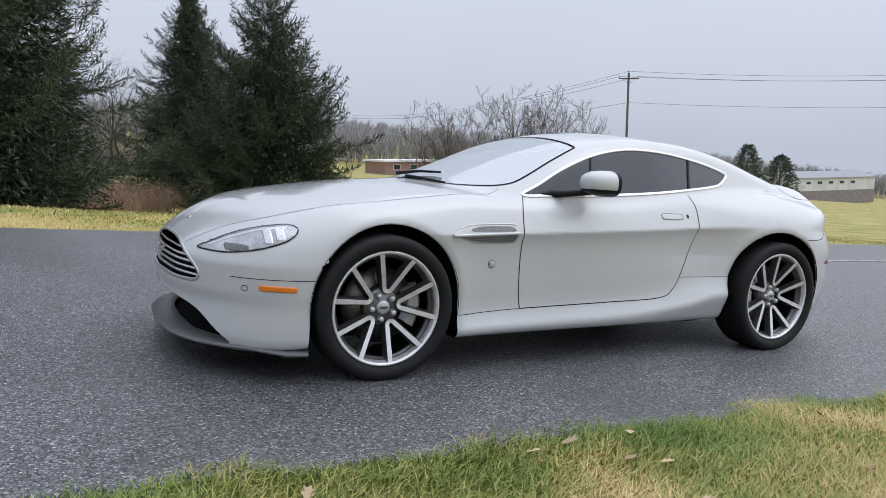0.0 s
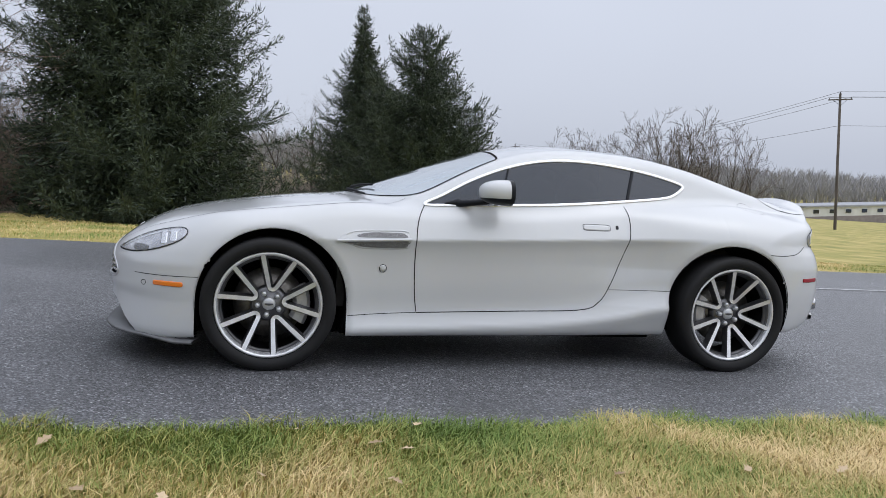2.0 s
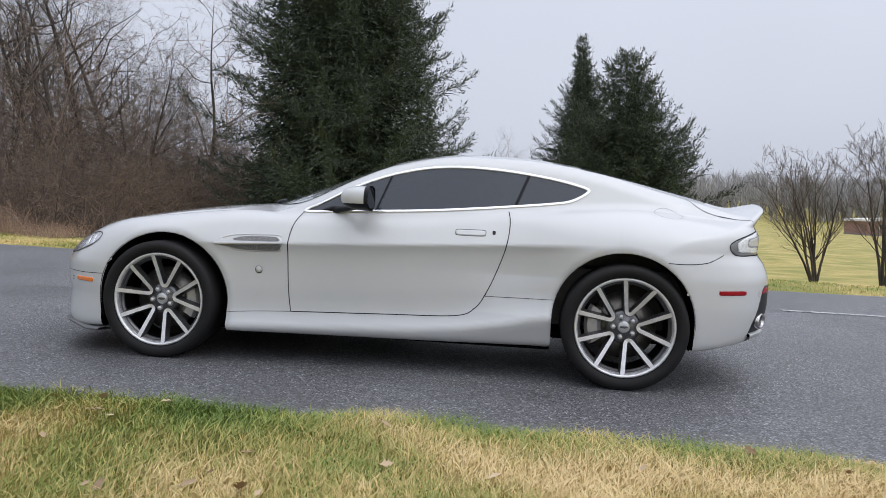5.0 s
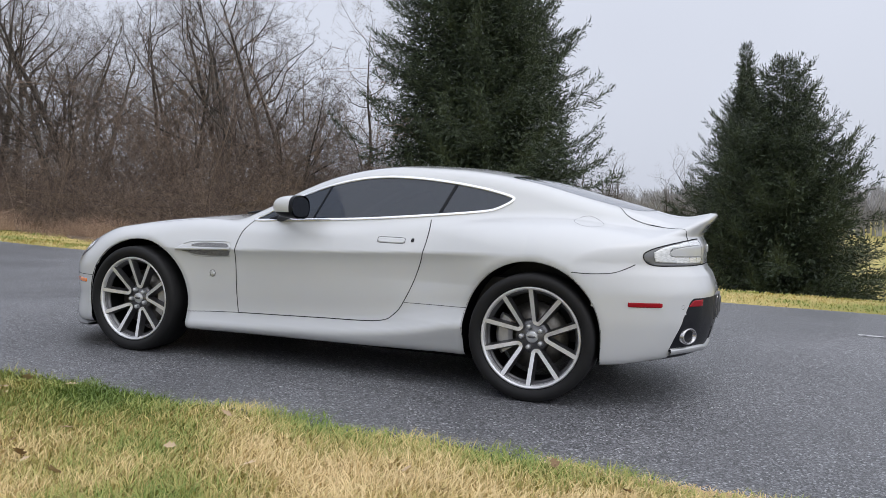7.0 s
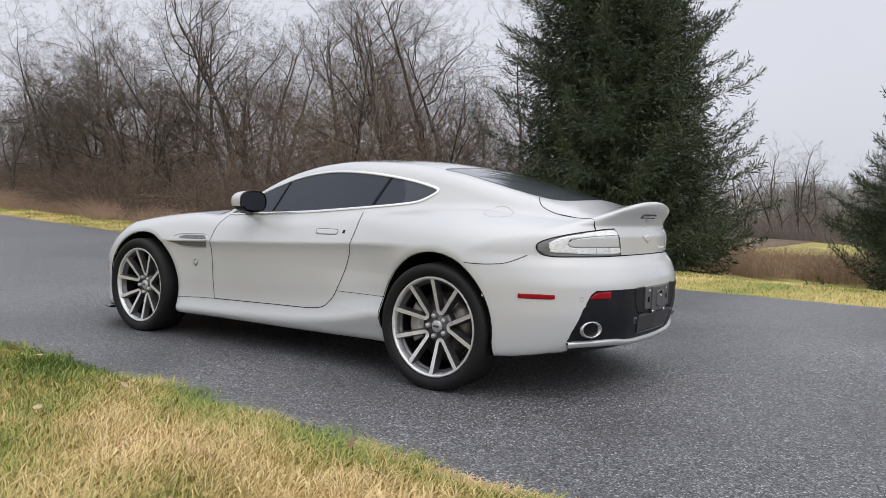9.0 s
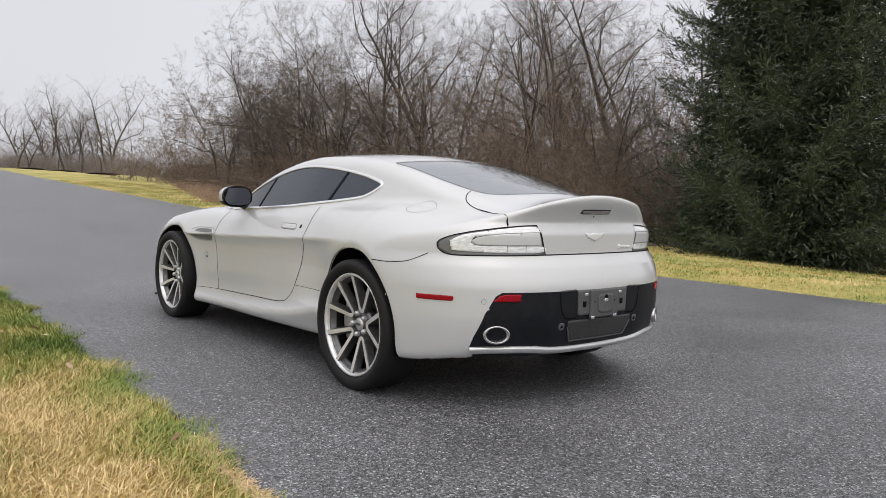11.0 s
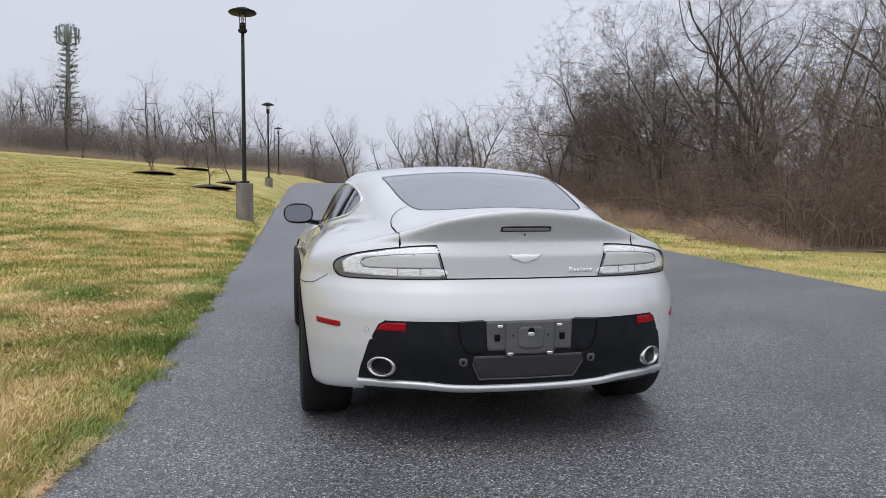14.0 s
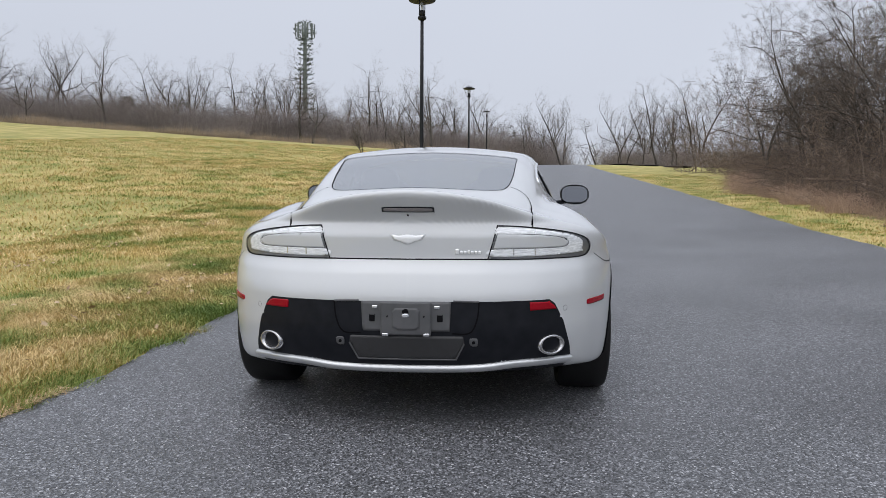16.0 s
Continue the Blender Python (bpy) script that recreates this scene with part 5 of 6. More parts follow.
def grow(rng, p, d, length, radius, level, out, levels, kids, up, open_=(0.5, 1.25), wander=0.13):
    """One bent shoot and its side shoots, into out as (points, radii, level)."""
    n = 9 if level == 0 else (7 if level == 1 else 5 if level < 4 else 3)
    pts, dirs = [p], [d]
    for k in range(n):
        d = d + rng.normal(0, wander * (0.6, 1.54, 2.08)[min(level, 2)], 3) + np.array([0, 0, up * (0.05 if level else 0.02)])
        d = d / np.linalg.norm(d)
        p = p + d * length / n
        pts.append(p), dirs.append(d)
    pts = np.array(pts)
    rad = radius * (1 - 0.95 * np.linspace(0, 1, n + 1) ** 1.15)
    out.append((pts, np.maximum(rad, 0.0028), level))
    if level >= levels:
        return
    count = kids[level]
    start = 0.22 if level == 0 else 0.15
    for k in range(count):
        f = start + (1 - start) * (k + rng.uniform(0.1, 0.9)) / count
        i = min(int(f * n), n - 1)
        base = pts[i] + (pts[i + 1] - pts[i]) * (f * n - i)
        dd = dirs[i + 1]
        side = np.cross(dd, rng.normal(0, 1, 3))
        side = side / np.linalg.norm(side)
        ang = rng.uniform(*open_)
        nd = dd * math.cos(ang) + side * math.sin(ang)
        nd[2] += 0.12 * up
        nd = nd / np.linalg.norm(nd)
        grow(rng, base, nd, length * rng.uniform(0.36, 0.62) * (1.12 - 0.55 * f), max(radius * (1 - 0.8 * f) * rng.uniform(0.38, 0.62), 0.004), level + 1, out, levels, kids, up, open_, wander)


def tubes(shoots, sides):
    vs, qs, base = [], [], 0
    a = np.arange(sides) * 2 * math.pi / sides
    for pts, rad, _ in shoots:
        t = nrm(np.gradient(pts, axis=0))
        ref = np.where(np.abs(t[:, 2:3]) > 0.9, [[1.0, 0, 0]], [[0, 0, 1.0]])
        s = nrm(np.cross(t, ref))
        u = np.cross(t, s)
        ring = pts[:, None] + (s[:, None] * np.cos(a)[None, :, None] + u[:, None] * np.sin(a)[None, :, None]) * rad[:, None, None]
        vs.append(ring.reshape(-1, 3))
        n = len(pts)
        i = np.arange(n - 1)[:, None] * sides
        j = np.arange(sides)[None]
        k = (j + 1) % sides
        qs.append(np.stack([i + j, i + k, i + sides + k, i + sides + j], -1).reshape(-1, 4) + base)
        base += n * sides
    return np.concatenate(vs), np.concatenate(qs)


def bare_tree(seed, h, radius, kids=(12, 8, 6, 3), lean=0.05, stems=1, up=1.0, open_=(0.5, 1.25), wander=0.17, name="bare_tree", cat="tree", label="leafless grey-brown tree at the wood's edge", group="bare trees of the wood"):
    rng = np.random.default_rng(seed)
    out = []
    for k in range(stems):
        d = np.array([rng.normal(0, lean), rng.normal(0, lean), 1.0]) if stems == 1 else np.array([rng.normal(0, 0.2), rng.normal(0, 0.2), 1.0])
        grow(rng, np.array([rng.normal(0, 0.08) * (stems > 1), rng.normal(0, 0.08) * (stems > 1), -0.15]), d / np.linalg.norm(d), h * (1 if stems == 1 else rng.uniform(0.75, 1.05)), radius, 0, out, len(kids), kids, up, open_, wander)
    root = thing(name, Matrix.Identity(4), label, cat, group)
    part("trunk", quads_mesh("trunk", *tubes([o for o in out if o[2] == 0], 8), BARK), BARK, root)
    part("limb", quads_mesh("limb", *tubes([o for o in out if o[2] == 1], 5), BARK), BARK, root)
    part("twig_spray", quads_mesh("twig_spray", *tubes([o for o in out if o[2] > 1], 3), TWIG), TWIG, root)
    return root


spruce(-4.2, 15.5, 14.4, 4.35, 11, "tall dark green spruce on the verge", 0.30, 0.72)
spruce(3.85, 19.7, 7.1, 3.8, 23, "broad dark green spruce on the lawn", 0.22, 0.76)
spruce(3.05, 28.0, 9.6, 4.5, 31, "slender dark green spruce behind another", 0.32, 1.25)

rng = np.random.default_rng(77)
kinds = [bare_tree(101, 12.0, 0.19, up=0.6), bare_tree(102, 10.5, 0.14, lean=0.16, up=0.5), bare_tree(103, 13.5, 0.22, (13, 8, 6, 3), up=0.7), bare_tree(104, 9.0, 0.10, lean=0.25, up=0.4), bare_tree(105, 11.0, 0.12, (14, 8, 5, 3), up=0.8), bare_tree(106, 6.5, 0.07, (12, 8, 6, 2), lean=0.3, up=0.3, stems=3)]
spots = [(-11.4, 22.5, 4, 0.8), (-20.5, 29, 0, 1.1), (-30.8, 24.5, 0, 1.0), (-37, 40, 2, 1.1), (-25.3, 16.8, 1, 0.95), (-27.4, 21.1, 3, 1.0), (-29.3, 26.7, 2, 0.9), (-15.6, 19.3, 4, 0.95), (-16.6, 17.8, 1, 0.8), (-29.2, 15.9, 4, 0.85), (-31.5, 12.6, 3, 0.8), (-22.3, 13.4, 5, 1.0), (-28.4, 20.0, 1, 1.0), (-18.5, 23, 4, 1.05), (-23.5, 20, 2, 0.8), (-34, 17, 5, 1.05), (-36.5, 14.5, 3, 0.75), (-34, 30, 0, 1.0), (-41, 22, 1, 0.95), (-47, 27, 4, 0.9), (-22, 30, 1, 1.0), (-26, 33, 2, 1.0), (-25, 36, 3, 1.2), (-39, 16.5, 5, 0.9), (-44, 33, 2, 0.9), (-52, 24, 0, 0.8), (-11, 16.6, 5, 0.9), (-19.5, 15.4, 5, 1.1), (-26.5, 13.2, 3, 0.7), (-20.8, 13.6, 3, 0.85), (-24.2, 14.2, 5, 1.15), (-27.8, 14.6, 5, 1.2), (-31, 14.4, 3, 0.9), (-33.2, 15.2, 5, 1.0), (-18.2, 14.0, 3, 0.8), (-37, 17.8, 5, 1.1)]
for k in range(30):
    x, y = rng.uniform(-62, -5), rng.uniform(26, 60)
    x = x - 14 if 0.28 < -x / (y + 5) < 0.56 else x
    spots.append((x, y, int(rng.integers(0, 6)), rng.uniform(0.75, 1.1)))
used = set()
for x, y, k, s in spots:
    m = upright(x, y, rng.uniform(0, 6.28), -0.05, s)
    if y > 26 and 0.04 < (3.6 - x) / (y + 4.1) < 0.30:
        continue
    if k not in used:
        kinds[k].matrix_world = m
        kinds[k].matrix_basis = m
        used.add(k)
    else:
        copy_thing(kinds[k], upright(x, y, rng.uniform(0, 6.28), -0.05)).scale = (s, s, s)
# the far side of the lawn, the end of the road and the valley
far_kinds = [bare_tree(120 + k, h, r_, (12, 8, 5), up=u, lean=0.1, label="leafless grey tree at the lawn's far edge", group="bare trees far off") for k, (h, r_, u) in enumerate(((12.0, 0.19, 0.6), (10.0, 0.15, 0.5), (13.0, 0.2, 0.8), (8.0, 0.1, 0.4)))]
far_used = set()
far = []
for k in range(150):
    f = rng.uniform(0, 1)
    far.append((-128 + 30 * f + rng.normal(0, 7), 8 - 118 * f + rng.normal(0, 3), rng.uniform(0.65, 1.1)))
for k in range(26):
    far.append((-122 + rng.normal(0, 10), 27 + rng.normal(0, 6), rng.uniform(0.7, 1.25)))
for k in range(34):
    far.append((-190 + rng.normal(0, 18), rng.uniform(-30, 70), rng.uniform(0.9, 1.3)))
for k in range(20):
    far.append((rng.uniform(-48, -6), 70 + 0.1 * rng.uniform(62, 130), rng.uniform(0.5, 0.75)))
for k in range(34):
    far.append((-34 + 38 * k / 33 + rng.normal(0, 0.5), 66 + rng.normal(0, 2.5), rng.uniform(0.45, 0.68)))
far += [(-118, -39.6, 1.35), (-118, -54.0, 1.12), (-121, -70, 1.1), (-112, -84, 1.15)]
for x, y, s in far:
    k = int(rng.integers(0, 4))
    m = upright(x, y, rng.uniform(0, 6.28), -0.05)
    if k in far_used:
        copy_thing(far_kinds[k], m).scale = (s, s, s)
    else:
        far_kinds[k].matrix_basis = m
        far_used.add(k)


# ---- undergrowth ----
def thicket(seed, w, d, h, count, mat, name, arch=0.6):
    """A tangle of thin arching stems on a plot w by d."""
    rng = np.random.default_rng(seed)
    n = 6
    s = np.linspace(0, 1, n)
    p0 = np.stack([rng.uniform(-w / 2, w / 2, count), rng.uniform(-d / 2, d / 2, count), np.zeros(count)], -1)
    L = h * rng.uniform(0.35, 1.1, count) ** 1.2
    a = rng.uniform(0, 2 * math.pi, count)
    out = rng.uniform(0.1, arch, count) * L
    P = p0[:, None] + np.stack([np.cos(a)[:, None] * out[:, None] * s ** 1.7, np.sin(a)[:, None] * out[:, None] * s ** 1.7, L[:, None] * (s - 0.28 * (out / L)[:, None] * s ** 3)], -1)
    P += rng.normal(0, 0.07, P.shape) * s[None, :, None] * h
    rad = (rng.uniform(0.004, 0.012, count)[:, None] * (1 - 0.8 * s)[None]) * (h / 2) ** 0.5
    t = nrm(np.gradient(P, axis=1))
    sd = nrm(np.cross(t, rng.normal(0, 1, (count, 1, 3))))
    u = np.cross(t, sd)
    ang = np.arange(3) * 2 * math.pi / 3
    V = P[:, :, None] + (sd[:, :, None] * np.cos(ang)[None, None, :, None] + u[:, :, None] * np.sin(ang)[None, None, :, None]) * rad[:, :, None, None]
    V = V.reshape(-1, 3)
    c = np.arange(count)[:, None, None] * n * 3
    i = np.arange(n - 1)[None, :, None] * 3
    j = np.arange(3)[None, None]
    k = (j + 1) % 3
    Q = np.stack([c + i + j, c + i + k, c + i + 3 + k, c + i + 3 + j], -1).reshape(-1, 4)
    return quads_mesh(name, V, Q, mat)


brush_kinds = [thicket(5, 4.5, 3.0, 1.7, 900, BRUSH, "undergrowth", 2.0), thicket(6, 4.5, 3.0, 2.3, 700, BRUSH, "undergrowth", 2.2), thicket(7, 5, 3, 1.3, 1000, BRUSH, "undergrowth", 2.0)]
weed_kinds = [thicket(8, 3.0, 1.4, 0.9, 650, STRAW, "dry_weeds", 1.1), thicket(9, 3.0, 1.4, 0.6, 800, STRAW, "dry_weeds", 1.2)]


def spread(name, kinds_, places, label):
    for x, y, s in places:
        ob = new(name, kinds_[int(rng.integers(0, len(kinds_)))])
        ob.matrix_world = upright(x, y, rng.uniform(-0.4, 0.4), -0.05, s)
        tagged(ob, label, "brush", kind="stuff")


places = []
for x in np.arange(-64, -7.2, 2.6):
    e = float(far_edge(x))
    for row in (0, 2):
        if x < -17 and row:
            continue
        places.append((x + rng.normal(0, 0.7), e + 5.0 + 2.6 * row + (1.5 if x > -9 else 0) + max(0, -x - 26) * 0.26 + rng.normal(0, 0.4), rng.uniform(0.75, 1.15)))
for x in np.arange(-40, -4, 6):
    places.append((x, 30 + rng.normal(0, 3), 1.5))
spread("undergrowth", brush_kinds, places, "leafless brown undergrowth along the wood's edge")
places = []
for x in np.arange(-46, -7.4, 1.7):
    e = float(far_edge(x))
    places.append((x + rng.normal(0, 0.4), e + 2.5 + (2.0 if x > -8 else 0) + max(0, -x - 26) * 0.26 + rng.normal(0, 0.25), rng.uniform(0.6, 1.0)))
for k in range(34):
    places.append((rng.uniform(-7.5, 0.6), rng.uniform(17.5, 29), rng.uniform(0.8, 1.2)))
spread("dry_weeds", weed_kinds, places, "dry straw-coloured weeds before the wood")
# far brush: lighter and greyer than the near brush, haze in its colour
HAZED_BRUSH = by_island(material("hazed_brush", (0.22, 0.19, 0.175), 0.95), (0.15, 0.125, 0.115), (0.36, 0.31, 0.28))
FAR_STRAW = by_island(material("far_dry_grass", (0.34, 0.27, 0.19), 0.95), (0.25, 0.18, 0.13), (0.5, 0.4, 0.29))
places = []
for f in np.linspace(0, 1, 46):
    for row in range(2):
        places.append((-120 + 30 * f + rng.normal(0, 2) - 5 * row, 6 - 112 * f, rng.uniform(1.0, 1.7)))
for k in range(14):
    places.append((-118 + rng.normal(0, 8), 29 + rng.normal(0, 5), rng.uniform(1.1, 1.6)))
for x in np.arange(-36, 6, 2.6):
    places.append((x, 64 + rng.normal(0, 1.0), rng.uniform(0.55, 0.85)))
    places.append((x + 1.3, 70 + rng.normal(0, 1.5), rng.uniform(1.1, 1.6)))
for f in np.linspace(0, 1, 40):
    places.append((-124 + 30 * f + rng.normal(0, 3), 6 - 114 * f, rng.uniform(1.8, 2.7)))
spread("undergrowth", [thicket(15, 6, 4, 2.6, 1100, HAZED_BRUSH, "undergrowth", 1.2), thicket(16, 6, 4, 2.0, 1200, HAZED_BRUSH, "undergrowth", 1.0)], places, "leafless brush along the lawn's far edge, greyed for haze")
places = [(-112.5 + 30 * f + rng.normal(0, 0.8), 6 - 112 * f, rng.uniform(1.0, 1.7)) for f in np.linspace(0.05, 1, 40)]
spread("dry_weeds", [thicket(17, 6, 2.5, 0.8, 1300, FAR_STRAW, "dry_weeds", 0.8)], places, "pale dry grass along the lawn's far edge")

# tangled bushes at the wood's edge, branching, and the leaf litter under them
def bush(seed, h, stems, lean):
    rng = np.random.default_rng(seed)
    out = []
    for k in range(stems):
        d = np.array([rng.normal(0, lean), rng.normal(0, lean), 1.0])
        grow(rng, np.array([rng.normal(0, 0.7), rng.normal(0, 0.5), -0.1]), d / np.linalg.norm(d), h * rng.uniform(0.6, 1.15), 0.014, 0, out, 3, (7, 5, 2), 0.1)
    return quads_mesh("undergrowth", *tubes(out, 3), BRUSH)


bushes = [bush(61, 2.6, 9, 0.6), bush(62, 3.4, 8, 0.5), bush(63, 1.9, 11, 0.75), bush(64, 2.9, 9, 0.8)]
places = []
for x in np.arange(-60, -7.3, 1.9):
    e = float(far_edge(x)) + max(0, -x - 26) * 0.26
    for row in range(4 if x > -17 else 3):
        places.append((x + rng.normal(0, 0.6), e + 4.0 + (1.9 if x > -17 else 2.6) * row + rng.normal(0, 0.5), rng.uniform(0.7, 1.25) * (1 if x > -17 else 0.75)))
for k in range(34):
    places.append((rng.uniform(-16, -7.4), rng.uniform(13.5, 21), rng.uniform(1.0, 1.35)))
for k in range(80):
    x = rng.uniform(-58, -8)
    places.append((x, float(far_edge(x)) + 7 + 15 * rng.uniform(0, 1), rng.uniform(1.5, 2.3)))
for x, y, s in places:
    ob = new("undergrowth", bushes[int(rng.integers(0, 4))])
    ob.matrix_world = upright(x, y, rng.uniform(0, 6.28), -0.05, s)
    tagged(ob, "tangled leafless brown bushes along the wood's edge", "brush", kind="stuff")
LITTER = vary(material("leaf_litter", (0.13, 0.09, 0.06), 0.95), [(0.3, (0.07, 0.05, 0.035)), (0.5, (0.14, 0.1, 0.065)), (0.7, (0.24, 0.17, 0.11))], 2.2, 10, bump=0.8, bump_scale=24)
lx = np.arange(-70, -6.0, 0.8)
lv = np.linspace(0, 1, 40) ** 1.6
X = np.repeat(lx[:, None], 40, 1)
start_ = far_edge(lx) + 2.4 + np.maximum(0, -lx - 26) * 0.26 + 0.35 * np.sin(lx * 1.7) + np.clip((lx + 8.5) * 3, 0, 8)
Y = start_[:, None] + lv[None] * (75 - start_[:, None])
Z = height(X, Y) + 0.02 - 0.1 * (lv[None] == 0)
i, j = np.meshgrid(np.arange(len(lx) - 1), np.arange(39), indexing="ij")
k = (i * 40 + j).ravel()
tagged(new("wood_floor", quads_mesh("wood_floor", np.stack([X, Y, Z], -1).reshape(-1, 3) @ HILL_NP.T, np.stack([k, k + 40, k + 41, k + 1], -1), LITTER)), "brown leaf litter under the bare wood", "ground", kind="structure")

# ---- leafless shrubs on the far lawn ----
shrub = bare_tree(301, 3.3, 0.04, (9, 7, 5), stems=7, up=0.8, open_=(0.3, 0.8), wander=0.08, name="shrub", cat="shrub", label="leafless many-stemmed shrub on the lawn", group="shrubs on the lawn")
shrub.matrix_basis = upright(9.0, 13.9, 0.4)
for x, y, a, s in ((10.4, 13.0, 2.0, 0.92), (7.9, 15.2, 4.1, 0.9)):
    copy_thing(shrub, upright(x, y, a)).scale = (s, s, s)


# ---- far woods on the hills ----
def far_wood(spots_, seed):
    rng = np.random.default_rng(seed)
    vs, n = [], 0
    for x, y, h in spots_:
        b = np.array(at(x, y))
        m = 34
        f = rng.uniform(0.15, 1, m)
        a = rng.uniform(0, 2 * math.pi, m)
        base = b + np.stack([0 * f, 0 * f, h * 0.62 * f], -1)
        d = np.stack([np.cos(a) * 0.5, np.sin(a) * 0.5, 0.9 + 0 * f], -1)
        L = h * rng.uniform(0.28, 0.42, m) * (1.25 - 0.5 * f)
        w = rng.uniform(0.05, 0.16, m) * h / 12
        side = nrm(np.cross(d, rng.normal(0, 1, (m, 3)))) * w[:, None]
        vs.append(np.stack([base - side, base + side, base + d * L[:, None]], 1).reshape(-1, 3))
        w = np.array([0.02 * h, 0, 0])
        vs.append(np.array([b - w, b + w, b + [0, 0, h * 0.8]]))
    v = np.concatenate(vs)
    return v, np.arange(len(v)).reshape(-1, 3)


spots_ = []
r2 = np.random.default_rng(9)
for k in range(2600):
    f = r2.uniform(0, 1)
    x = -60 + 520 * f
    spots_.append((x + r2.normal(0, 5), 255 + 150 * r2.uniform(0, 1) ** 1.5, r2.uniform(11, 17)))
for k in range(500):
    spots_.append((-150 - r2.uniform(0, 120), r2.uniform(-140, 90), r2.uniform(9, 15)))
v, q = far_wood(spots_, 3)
tagged(new("far_woods", quads_mesh("far_woods", v, q, HAZED_TWIG, False)), "leafless woods on the far hillside, coloured pale grey for haze", "woods", kind="stuff")


# ---- grass ----
BLADE = material("grass_blades", (0.16, 0.17, 0.04), 0.7)
def grass_colours(m):
    t = m.node_tree
    n, l = t.nodes, t.links
    co = n.new("ShaderNodeTexCoord")
    no = n.new("ShaderNodeTexNoise")
    no.inputs["Scale"].default_value, no.inputs["Detail"].default_value = 1.1, 5
    l.new(co.outputs["Object"], no.inputs["Vector"])
    g = n.new("ShaderNodeNewGeometry")
    ad = n.new("ShaderNodeMath")
    ad.operation = "MULTIPLY_ADD"
    ad.inputs[1].default_value = 0.26
    l.new(g.outputs["Random Per Island"], ad.inputs[0])
    sp_ = n.new("ShaderNodeSeparateXYZ")
    l.new(co.outputs["Object"], sp_.inputs[0])
    away = n.new("ShaderNodeMapRange")
    away.inputs[1].default_value, away.inputs[2].default_value = -1.8, -2.25
    away.inputs[3].default_value, away.inputs[4].default_value = -0.08, 0.11
    l.new(sp_.outputs[1], away.inputs[0])
    ad2 = n.new("ShaderNodeMath")
    more = n.new("ShaderNodeMath")
    more.operation = "MULTIPLY_ADD"
    more.inputs[1].default_value, more.inputs[2].default_value = 1.3, -0.15
    l.new(no.outputs["Fac"], more.inputs[0])
    l.new(more.outputs[0], ad2.inputs[0])
    l.new(away.outputs[0], ad2.inputs[1])
    verge = n.new("ShaderNodeMapRange")
    verge.inputs[1].default_value, verge.inputs[2].default_value = 4.0, 5.2
    verge.inputs[3].default_value, verge.inputs[4].default_value = 0.0, 0.13
    l.new(sp_.outputs[1], verge.inputs[0])
    ad3 = n.new("ShaderNodeMath")
    l.new(ad2.outputs[0], ad3.inputs[0])
    l.new(verge.outputs[0], ad3.inputs[1])
    l.new(ad3.outputs[0], ad.inputs[2])
    ramp = n.new("ShaderNodeValToRGB")
    e = ramp.color_ramp.elements
    e[0].position, e[0].color = 0.42, (0.13, 0.20, 0.035, 1)
    e[1].position, e[1].color = 0.86, (0.72, 0.56, 0.29, 1)
    for p, c in ((0.55, (0.23, 0.285, 0.06, 1)), (0.64, (0.34, 0.335, 0.095, 1)), (0.73, (0.53, 0.41, 0.155, 1))):
        el = e.new(p)
        el.color = c
    l.new(ad.outputs[0], ramp.inputs[0])
    l.new(ramp.outputs[0], n["Principled BSDF"].inputs["Base Color"])
    return m


grass_colours(BLADE)


def blades(seed, n, x0, x1, y0, y1, h, w, edge=0):
    """Bent blades over a plot; edge 1: only beyond the near road edge, -1: beyond the far one."""
    rng = np.random.default_rng(seed)
    x, y = rng.uniform(x0, x1, n), rng.uniform(y0, y1, n)
    near = near_edge(x) + 0.05 * np.sin(x * 5) + 0.03 * np.sin(x * 13.7) + rng.normal(0.02, 0.03, n)
    fare = far_edge(x) + 0.05 * np.sin(x * 4) + rng.normal(0, 0.05, n)
    keep = (y < near) if edge == 1 else (y > fare)
    x, y = x[keep], y[keep]
    n = len(x)
    clump = 0.9 + 0.15 * (np.sin(x * 7.3 + np.sin(y * 5.1) * 2) * np.sin(y * 6.7 + 1.3))
    H = h * rng.uniform(0.35, 1.15, n) * clump
    a = 0.4 + 1.1 * np.sin(x * 1.3 + 0.7 * np.sin(y * 2.1)) + 0.6 * np.sin(y * 3.7 + x) + rng.normal(0, 1.35, n)
    lean = rng.uniform(0.15, 1.7, n) * H
    p = np.stack([x, y, height(x, y) - 0.02], -1)
    d = np.stack([np.cos(a), np.sin(a), 0 * a], -1)
    s = np.stack([-np.sin(a), np.cos(a), 0 * a], -1) * (w * rng.uniform(0.6, 1.3, n))[:, None]
    midp = p + d * (lean * 0.3)[:, None] + np.array([0, 0, 1]) * (H * 0.62)[:, None]
    tip = p + d * lean[:, None] + np.array([0, 0, 1]) * (H * 0.95)[:, None]
    v = np.stack([p - s, p + s, midp + s * 0.7, tip, midp - s * 0.7], 1).reshape(-1, 3) @ HILL_NP.T
    k = np.arange(n)[:, None] * 5
    return v, np.concatenate([k + [0, 1, 2, 4], k + [4, 2, 3, 3]])


def lawn(name, *plots):
    vs, qs, base = [], [], 0
    for pl in plots:
        v, q = blades(*pl)
        vs.append(v), qs.append(q + base)
        base += len(v)
    v, q = np.concatenate(vs), np.concatenate(qs)
    tri = np.concatenate([q[:, [0, 1, 2]], q[q[:, 2] != q[:, 3]][:, [0, 2, 3]]])
    ob = new(name, quads_mesh(name, v, tri, BLADE, False))
    return tagged(ob, "green and straw-yellow winter grass beside the asphalt", "grass", kind="stuff")


